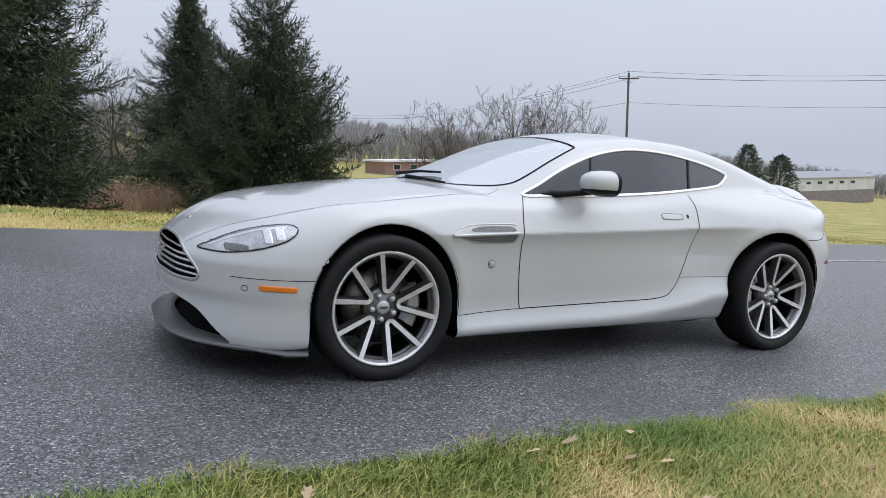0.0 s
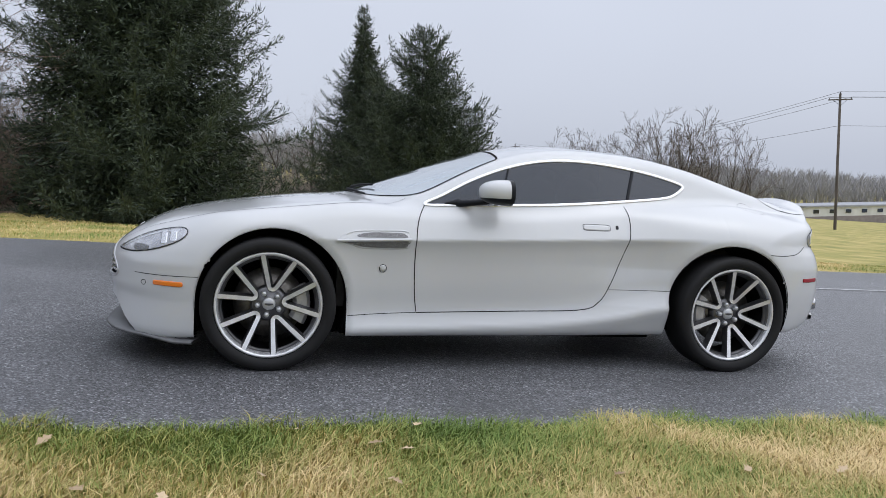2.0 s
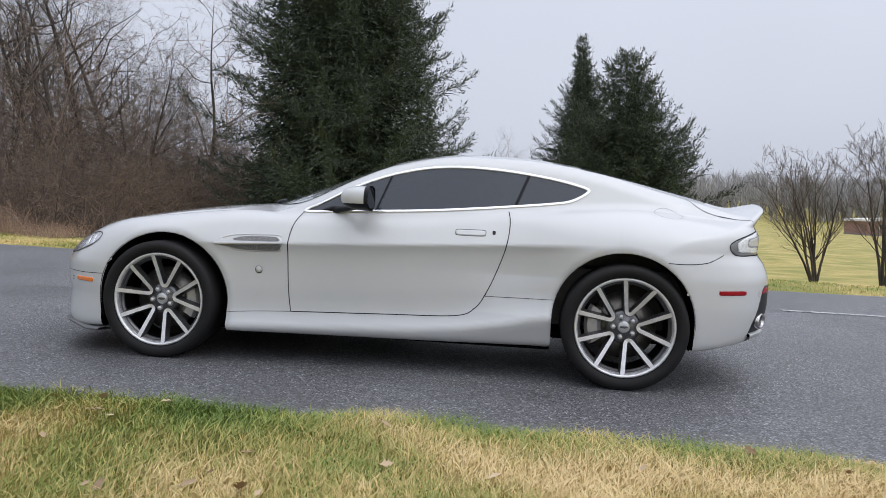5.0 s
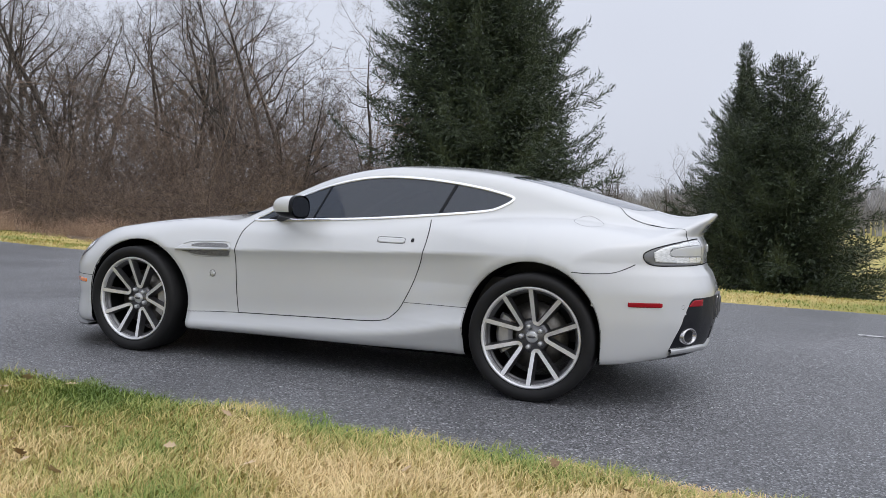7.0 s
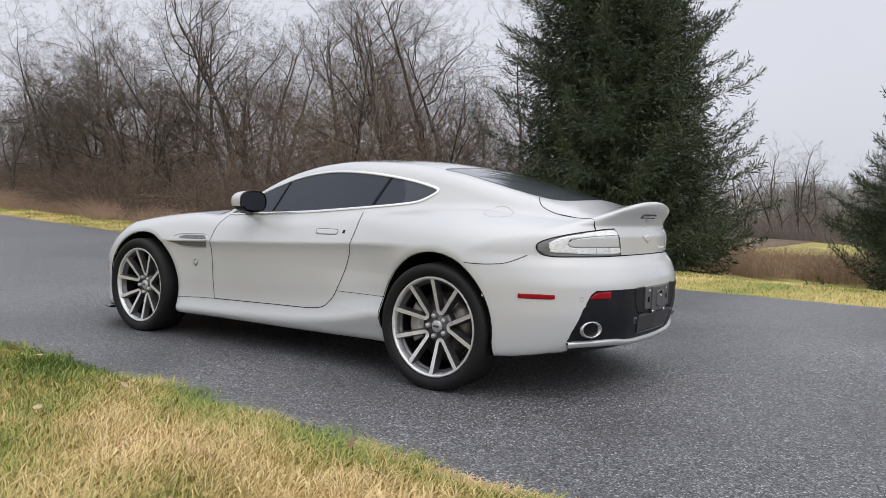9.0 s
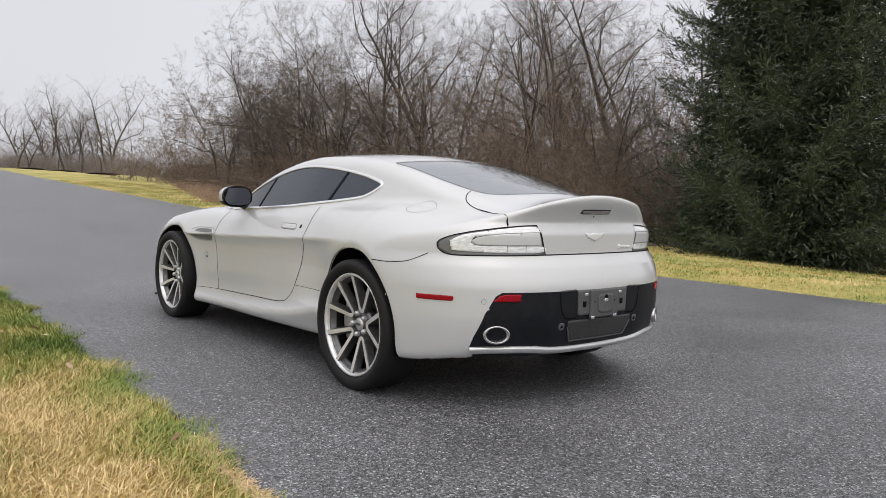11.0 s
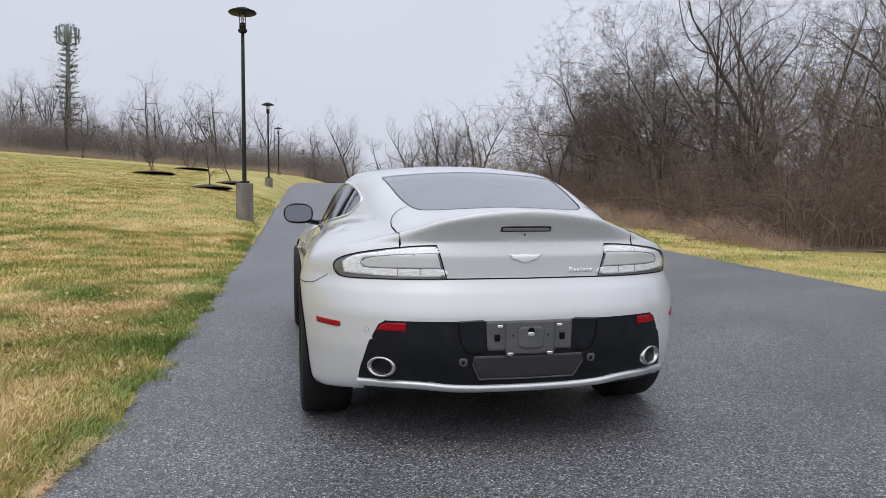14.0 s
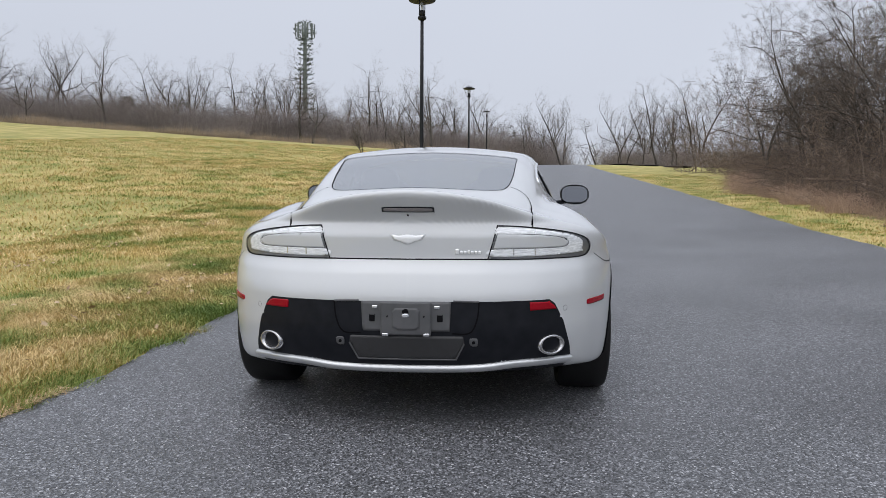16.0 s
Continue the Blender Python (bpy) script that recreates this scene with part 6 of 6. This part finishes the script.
lawn("grass", (41, 240000, -4.5, 4.2, -3.9, -1.6, 0.062, 0.0026, 1), (47, 36000, 4.2, 6.2, -4.6, -1.6, 0.055, 0.0028, 1), (42, 90000, -14, -4.5, -7, -1.4, 0.05, 0.0055, 1), (43, 26000, -4.5, 3.0, -7, -3.9, 0.055, 0.0045, 1), (44, 45000, -34, -14, -14, -1, 0.06, 0.01, 1), (48, 130000, -62, 3, -28, -5.5, 0.07, 0.015, 1))
lawn("grass", (45, 34000, -26, 14, 5.4, 7.6, 0.042, 0.006, -1), (46, 16000, -9, 16, 7.6, 14, 0.045, 0.009, -1), (49, 36000, -48, -9, 6.4, 13.5, 0.05, 0.011, -1))

# dead needles and straw along the asphalt's edge
r6 = np.random.default_rng(21)
n = 6500
x = r6.uniform(1.6, 6, n)
y = near_edge(x) + 0.03 * np.sin(x * 2.3) + r6.normal(0.0, 0.035, n) * (0.6 + 0.4 * np.sin(x * 5))
a = r6.uniform(0, 6.28, n)
ln, wd = r6.uniform(0.02, 0.06, n)[:, None], 0.0014
p = np.stack([x, y, np.full(n, 0.009)], -1)
u = np.stack([np.cos(a), np.sin(a), r6.normal(0, 0.12, n)], -1) * ln
w = np.stack([-np.sin(a), np.cos(a), 0 * a], -1) * wd
v = np.stack([p - w, p + w, p + u + w, p + u - w], 1).reshape(-1, 3) @ HILL_NP.T
tagged(new("dry_straw", quads_mesh("dry_straw", v, np.arange(4 * n).reshape(-1, 4), by_island(material("bleached_straw", (0.5, 0.36, 0.2), 0.9), (0.34, 0.22, 0.11), (0.8, 0.6, 0.36)), False)), "dead straw lying along the asphalt's edge", "straw", kind="stuff")

# fallen leaves
LEAF = by_island(material("fallen_leaf", (0.2, 0.11, 0.05), 0.8), (0.2, 0.12, 0.06), (0.6, 0.46, 0.3))
r3 = np.random.default_rng(12)
clump_x, clump_row = r3.uniform(-26, 0, 34), r3.integers(0, 4, 34)
pick = r3.integers(0, 34, 900)
rows_x = clump_x[pick] + r3.normal(0, 0.55, 900)
rows_y = near_edge(rows_x) - 1.0 - 1.25 * clump_row[pick] + r3.normal(0, 0.16, 900)
n = 1320
x = np.concatenate([r3.uniform(-4, 4, 60), r3.uniform(-30, -2, 360), rows_x])
y = np.concatenate([r3.uniform(-3.6, -1.85, 60), -1.9 - 9 * r3.uniform(0, 1, 360) ** 1.4, rows_y])
y = np.minimum(y, near_edge(x) - 0.1)
p = np.stack([x, y, height(x, y) + 0.03], -1)
a = r3.uniform(0, 6.28, n)
u = np.stack([np.cos(a), np.sin(a), r3.normal(0, 0.35, n)], -1)
w = np.stack([-np.sin(a), np.cos(a), r3.normal(0, 0.35, n)], -1)
s = np.concatenate([r3.uniform(0.02, 0.04, 60), r3.uniform(0.014, 0.03, n - 60)])[:, None]
lobes = ((1.0, 0.0), (0.62, 0.2), (0.45, 0.55), (0.15, 0.28), (-0.15, 0.62), (-0.5, 0.24), (-1.0, 0.04), (-0.5, -0.26), (-0.1, -0.6), (0.2, -0.26), (0.5, -0.5), (0.62, -0.18))
v = np.stack([p + u * s * c + w * s * e + np.array([0, 0, 0.35]) * s * e * e for c, e in lobes], 1).reshape(-1, 3) @ HILL_NP.T
tagged(new("fallen_leaves", quads_mesh("fallen_leaves", v, np.arange(12 * n).reshape(-1, 12), LEAF, False)), "dry brown leaves scattered on the lawn", "leaves", kind="stuff")

# ---- street lamps ----
LAMP_BLACK = vary(material("black_painted_steel", (0.018, 0.018, 0.02), 0.5, 0.0, Specular_IOR_Level=0.25), [(0.3, (0.008, 0.008, 0.01)), (0.7, (0.018, 0.018, 0.02))], 8, rough=(0.45, 0.6))
CONCRETE = vary(material("stained_concrete", (0.3, 0.28, 0.25), 0.9), [(0.3, (0.09, 0.078, 0.066)), (0.5, (0.15, 0.135, 0.115)), (0.7, (0.24, 0.22, 0.19))], 3.0, 8, bump=0.4, bump_scale=40, stretch=(1, 1, 0.35))
FROSTED = material("frosted_lamp_glass", (0.5, 0.52, 0.54), 0.3)


def street_lamp():
    root = thing("street_lamp", Matrix.Identity(4), "black post lamp with a wide disc hood on a concrete base", "street lamp", "lamps along the drive")
    bm = bmesh.new()
    box(bm, -0.25, 0.25, -0.25, 0.25, -0.35, 0.92, 0.025)
    part("concrete_base", bm, CONCRETE, root, "stained square concrete base")
    bm = bmesh.new()
    box(bm, -0.15, 0.15, -0.15, 0.15, 0.92, 0.99, 0.012)
    part("base_cover", bm, LAMP_BLACK, root)
    part("post", quads_mesh("post", *lathe([(0.065, 0.98), (0.062, 1.6), (0.055, 3.6), (0.05, 5.30), (0.0, 5.31)], 20, "z"), LAMP_BLACK), LAMP_BLACK, root)
    part("collar", quads_mesh("collar", *lathe([(0.0, 5.24), (0.11, 5.26), (0.13, 5.30), (0.135, 5.34), (0.06, 5.36), (0.0, 5.36)], 24, "z"), LAMP_BLACK), LAMP_BLACK, root)
    part("lamp_can", quads_mesh("lamp_can", *lathe([(0.0, 5.34), (0.085, 5.35), (0.088, 5.52), (0.05, 5.54), (0.0, 5.54)], 24, "z"), LAMP_BLACK), LAMP_BLACK, root)
    part("lamp_glass", quads_mesh("lamp_glass", *lathe([(0.05, 5.53), (0.05, 5.76), (0.0, 5.77)], 20, "z"), FROSTED), FROSTED, root)
    for k in range(4):
        a = math.pi / 4 + k * math.pi / 2
        v, q = tube([(0.12 * math.cos(a), 0.12 * math.sin(a), 5.30), (0.12 * math.cos(a), 0.12 * math.sin(a), 5.82)], 0.011, 6)
        part("rod", mesh_of("rod", v, q, LAMP_BLACK), LAMP_BLACK, root)
    part("hood", quads_mesh("hood", *lathe([(0.0, 5.80), (0.20, 5.80), (0.40, 5.815), (0.415, 5.83), (0.40, 5.85), (0.24, 5.895), (0.22, 5.93), (0.12, 5.965), (0.0, 5.975)], 40, "z"), LAMP_BLACK), LAMP_BLACK, root)
    return root


first = street_lamp()
first.matrix_basis = upright(-18.25, -2.11, 0.06, 0.1)
for x, y, dz in ((-46.9, -1.9, -0.4), (-82.0, -1.4, -0.7), (-124.0, 2.4, -0.8)):
    copy_thing(first, upright(x, y, 0.06, dz))
first.scale = (1.0, 1.0, 1.04)

# ---- utility poles and wires ----
POLE_WOOD = vary(material("weathered_pole_wood", (0.09, 0.075, 0.065), 0.9), [(0.3, (0.05, 0.042, 0.036)), (0.7, (0.13, 0.11, 0.095))], 5, stretch=(1, 1, 0.1))


def utility_pole(m, h):
    root = thing("utility_pole", m, "weathered wooden utility pole with one crossarm", "utility pole", "poles across the fields")
    part("post", quads_mesh("post", *lathe([(0.19, -1.0), (0.17, 1), (0.13, h), (0.0, h + 0.02)], 14, "z"), POLE_WOOD), POLE_WOOD, root)
    bm = bmesh.new()
    box(bm, -1.25, 1.25, -0.17, -0.05, h - 0.75, h - 0.62, 0.01)
    part("crossarm", bm, POLE_WOOD, root)
    for x in (-1.15, -0.4, 1.15):
        ins = part("insulator", quads_mesh("insulator", *lathe([(0.02, 0), (0.06, 0.02), (0.03, 0.08), (0.06, 0.12), (0.02, 0.2), (0, 0.2)], 10, "z"), GREY_PLASTIC), GREY_PLASTIC, root)
        ins.location = (x, -0.11, h - 0.62) if x != -0.4 else (0, 0, h)
    for s in (-1, 1):
        v, q = tube([(s * 0.75, -0.13, h - 0.72), (0, -0.16, h - 1.35)], 0.02, 5)
        part("brace", mesh_of("brace", v, q, LAMP_BLACK), LAMP_BLACK, root)
    return root


def top_of(m, x, z):
    return m @ Vector((x, -0.11, z))


pa = upright(62.6, 70.0, -0.45)
ha = 14.18 + 1.25
utility_pole(pa, ha)
pb = upright(67.4, 200.0, -0.2)
hb = 14.2 + 1.3
utility_pole(pb, hb)
pc = upright(106.0, 54.0, -0.45)
utility_pole(pc, 19.0)
WIRE = material("dark_wire", (0.06, 0.06, 0.065), 0.6)


def wire(a, b, sag, r=0.022):
    pts = []
    for k in range(25):
        f = k / 24
        p = a.lerp(b, f)
        p.z -= sag * 4 * f * (1 - f)
        pts.append(p)
    v, q = tube(pts, r, 4)
    tagged(new("wire", mesh_of("wire", v, q, WIRE)), "dark overhead wire between the poles", "wire", "overhead wires")


for x in (-1.15, 0, 1.15):
    dz = 0.2 if x == 0 else -0.42
    wire(top_of(pa, x, ha + dz), top_of(pc, x, 19.0 + dz), 0.5)
    wire(top_of(pa, x, ha + dz), top_of(pb, x, hb + dz), 3.0)
wire(top_of(pa, 0, ha - 3.6), top_of(pc, 0, 14.9), 0.4)
wire(top_of(pa, 0, ha - 3.6), top_of(pb, 0, hb - 3.6), 2.0)

# ---- mast dressed as a pine, beyond the wood ----
# mast green is paled towards grey to paint in distance haze
HAZED_MAST_GREEN = by_island(material("hazed_mast_branches", (0.06, 0.075, 0.065), 0.8), (0.10, 0.12, 0.112), (0.2, 0.225, 0.21))
root = thing("cell_mast", upright(-156, -41.9, 0, -1.0), "tall antenna mast disguised as a pine", "antenna mast")
g_mast = float(height(-156, -41.9))
hm = 34.0 - g_mast + 1.0
part("post", quads_mesh("post", *lathe([(0.55, 0), (0.38, hm * 0.9), (0.3, hm), (0, hm)], 12, "z"), HAZED_MAST_GREEN), HAZED_MAST_GREEN, root)
r5 = np.random.default_rng(8)
b_, d_, l_, w_ = [], [], [], []
for z in np.arange(hm * 0.2, hm * 0.9, 1.05):
    reach_ = 3.2 - 1.5 * (z / hm - 0.2) / 0.7
    for k in range(13):
        a = r5.uniform(0, 6.28)
        L = reach_ * r5.uniform(0.55, 1.05)
        for f in np.arange(0.15, 1.0, 0.17):
            b_.append((math.cos(a) * L * f, math.sin(a) * L * f, z + 0.35 * f * f + r5.normal(0, 0.05)))
            d_.append((math.cos(a) + r5.normal(0, 0.5), math.sin(a) + r5.normal(0, 0.5), 0.35 + r5.normal(0, 0.3)))
            l_.append(r5.uniform(0.5, 0.8)), w_.append(r5.uniform(0.16, 0.3))
for k in range(420):
    a, z = r5.uniform(0, 6.28), hm - r5.uniform(0.1, 4.4)
    L = 2.3 * math.sqrt(max(0.05, 1 - ((z - hm + 2.2) / 2.4) ** 2)) * r5.uniform(0.5, 1.0)
    b_.append((math.cos(a) * L, math.sin(a) * L, z))
    d_.append((math.cos(a) + r5.normal(0, 0.5), math.sin(a) + r5.normal(0, 0.5), 0.4 + r5.normal(0, 0.4)))
    l_.append(r5.uniform(0.4, 0.7)), w_.append(r5.uniform(0.12, 0.22))
v, q = sprays(np.array(b_), nrm(np.array(d_)), np.array(l_), np.array(w_), r5)
part("branch_sleeve", quads_mesh("branch_sleeve", v, q, HAZED_MAST_GREEN, False), HAZED_MAST_GREEN, root)
for k in range(12):
    a = k * math.pi / 6
    bm = bmesh.new()
    box(bm, -0.16, 0.16, -0.1, 0.1, -1.2, 1.2, 0.03)
    ob = part("antenna_panel", bm, HAZED_MAST_GREEN, root)
    ob.matrix_local = pose(2.05 * math.cos(a), 2.05 * math.sin(a), hm - 1.9, 0, 0, math.degrees(a) + 90)
part("antenna_frame", quads_mesh("antenna_frame", *lathe([(1.9, hm - 2.2), (1.95, hm - 2.1), (1.9, hm - 2.0)], 24, "z"), HAZED_MAST_GREEN), HAZED_MAST_GREEN, root)

# ---- buildings in the valley ----
BOARD = vary(material("pale_metal_siding", (0.62, 0.62, 0.6), 0.6), [(0.3, (0.55, 0.55, 0.53)), (0.7, (0.68, 0.68, 0.66))], 0.6, stretch=(1, 1, 0.2))
# red brick greyed in its base colour, as haze over the valley
HAZED_BRICK = vary(material("hazed_red_brick", (0.3, 0.18, 0.15), 0.9), [(0.3, (0.26, 0.16, 0.14)), (0.7, (0.36, 0.22, 0.19))], 2.0)
DARK_WALL = vary(material("brown_masonry", (0.24, 0.21, 0.2), 0.9), [(0.3, (0.2, 0.175, 0.17)), (0.7, (0.29, 0.255, 0.25))], 1.0)
ROOF_GREY = vary(material("grey_roofing", (0.3, 0.31, 0.33), 0.7), [(0.3, (0.25, 0.26, 0.28)), (0.7, (0.36, 0.37, 0.39))], 0.5)
ROOF_WHITE = vary(material("white_fascia", (0.75, 0.75, 0.75), 0.6), [(0.3, (0.68, 0.68, 0.68)), (0.7, (0.8, 0.8, 0.8))], 0.7)


def building(m, w, d, h, low, label, wall, base, roof, windows, gable=0.0):
    root = thing("building", m, label, "building")
    bm = bmesh.new()
    box(bm, 0, w, 0, d, low, h)
    part("wall", bm, wall, root)
    bm = bmesh.new()
    box(bm, -0.06, w + 0.06, -0.06, d + 0.06, -2.0, low)
    part("plinth", bm, base, root)
    bm = bmesh.new()
    if gable:
        pts = [(-0.4, -0.5, h - 0.05), (w + 0.4, -0.5, h - 0.05), (w + 0.4, d / 2, h + gable), (-0.4, d / 2, h + gable), (-0.4, d + 0.5, h - 0.05), (w + 0.4, d + 0.5, h - 0.05)]
        vs = [bm.verts.new(p) for p in pts] + [bm.verts.new((p[0], p[1], p[2] + 0.25)) for p in pts]
        for f in ((0, 1, 2, 3), (3, 2, 5, 4)):
            bm.faces.new([vs[i] for i in f])
            bm.faces.new([vs[i + 6] for i in f])
        for a, b in ((0, 1), (1, 2), (2, 5), (5, 4), (4, 3), (3, 0)):
            bm.faces.new((vs[a], vs[b], vs[b + 6], vs[a + 6]))
        part("roof", bm, roof, root)
        bm = bmesh.new()
        for x in (0.0, w):
            t3 = [bm.verts.new((x, 0, h - 0.02)), bm.verts.new((x, d, h - 0.02)), bm.verts.new((x, d / 2, h + gable))]
            bm.faces.new(t3)
        part("gable", bm, wall, root)
    else:
        box(bm, -0.5, w + 0.5, -0.5, d + 0.5, h, h + 0.38)
        part("roof", bm, roof, root)
    for x, z, ww, hh in windows:
        bm = bmesh.new()
        box(bm, x, x + ww, -0.1, 0.12, z, z + hh)
        win = part("window", bm, BOARD, root)
        bm = bmesh.new()
        box(bm, x + 0.12, x + ww - 0.12, -0.12, 0.1, z + 0.1, z + hh - 0.1)
        part("pane", bm, GLASS, win)
    return root


building(upright(202, 150, -0.02), 36, 16, 6.3, 2.4, "long white metal hall with a brown base", BOARD, DARK_WALL, ROOF_GREY, [(3 + 5.2 * k, 4.4, 2.2, 1.0) for k in range(5)], 1.6)
building(upright(64.5, 150, -0.02), 14, 12, 2.75, 0.3, "low red brick building with a white roof edge", HAZED_BRICK, DARK_WALL, ROOF_WHITE, [(2 + 4 * k, 1.0, 1.8, 1.2) for k in range(3)])
building(upright(122, 150, -0.02), 39, 14, 2.5, 0.3, "low pale building with a grey roof", BOARD, DARK_WALL, ROOF_GREY, [(2.5 + 4.4 * k, 0.9, 1.8, 1.1) for k in range(8)])

# ---- pines by the white hall, and one at the road's end ----
PINE = by_island(material("pine_needles", (0.05, 0.07, 0.05), 0.7), (0.035, 0.055, 0.04), (0.10, 0.125, 0.09))


def pine(x, y, h, r, seed):
    rng = np.random.default_rng(seed)
    root = thing("pine_tree", upright(x, y, 0, -0.1), "green pine standing in the valley", "tree", "pines in the valley")
    v, q = tube([(0, 0, h * k / 5) for k in range(6)], [0.25 * (1 - k / 5.5) for k in range(6)], 7)
    part("trunk", mesh_of("trunk", v, q, BARK), BARK, root)
    n = 2600
    f = rng.uniform(0.12, 1, n)
    a = rng.uniform(0, 6.28, n)
    lobe = 1 + 0.3 * np.sin(5 * a + 11 * f + seed)
    rr = r * lobe * (1 - f) ** 0.55 * rng.uniform(0.3, 1.05, n)
    b = np.stack([np.cos(a) * rr, np.sin(a) * rr, h * f], -1)
    d = nrm(np.stack([np.cos(a), np.sin(a), 0.3 + 0 * a], -1) + rng.normal(0, 0.4, (n, 3)))
    v, q = sprays(b, d, rng.uniform(0.5, 1.0, n), rng.uniform(0.15, 0.3, n), rng)
    part("crown", quads_mesh("crown", v, q, PINE, False), PINE, root)


pine(131.7, 110, 11.5, 4.3, 1)
pine(142.3, 110, 10.0, 4.6, 2)
pine(-118, -62, 6.0, 1.7, 4)

# ---- young trees in mulch on the lawn ----
MULCH = vary(material("dark_mulch", (0.035, 0.024, 0.018), 0.95), [(0.3, (0.018, 0.012, 0.01)), (0.7, (0.06, 0.04, 0.03))], 9, bump=0.8, bump_scale=30)
sapling = None
for k, (x, y, h, r) in enumerate(((-45, -8.9, 1.9, 1.35), (-33.5, -4.5, 2.6, 1.15), (-42, -4.0, 3.0, 1.1), (-60, -8.4, 1.2, 1.5), (-80, 15.8, 4.2, 1.7), (-70, 17.2, 3.8, 1.5), (-88, 14.6, 4.0, 1.6))):
    bed = thing("mulch_bed", upright(x, y), "round bed of dark brown mulch on the lawn", "mulch bed", "mulch beds")
    rr = np.linspace(0, 1, 7)
    part("mulch", quads_mesh("mulch", *lathe([(max(0.001, f * r), 0.16 * (1 - f ** 2) - 0.03 * (f == 1) + 0.015 * math.sin(9 * f)) for f in rr], 26, "z"), MULCH), MULCH, bed)
    tree_ = bare_tree(500 + k, h, 0.016 * h, (9, 6, 4), lean=0.06, stems=1 if h > 2 else 4, up=1.2, name="young_tree", label="leafless young tree staked out in mulch", group="young trees on the lawn")
    tree_.matrix_basis = upright(x, y, 0.3 * k, 0.08)

# ---- faded white line on the road ----
LINE = vary(material("worn_white_line", (0.45, 0.45, 0.46), 0.7), [(0.4, (0.16, 0.16, 0.17)), (0.52, (0.42, 0.42, 0.43)), (0.7, (0.52, 0.52, 0.53))], 14, 8)
xs_ = np.arange(3.4, 40, 0.5)
rows = []
for e in (-0.05, 0.05):
    yy = np.interp(xs_, [3.4, 9, 40], [3.28, 3.12, 2.6]) + e
    rows.append(np.stack([xs_, yy, road_rise(xs_) + 0.0095], -1))
n = len(xs_)
k = np.arange(n - 1)
tagged(new("road_line", quads_mesh("road_line", np.concatenate(rows) @ HILL_NP.T, np.stack([k, k + 1, k + n + 1, k + n], -1), LINE)), "worn white line painted on the asphalt", "road marking", kind="structure")
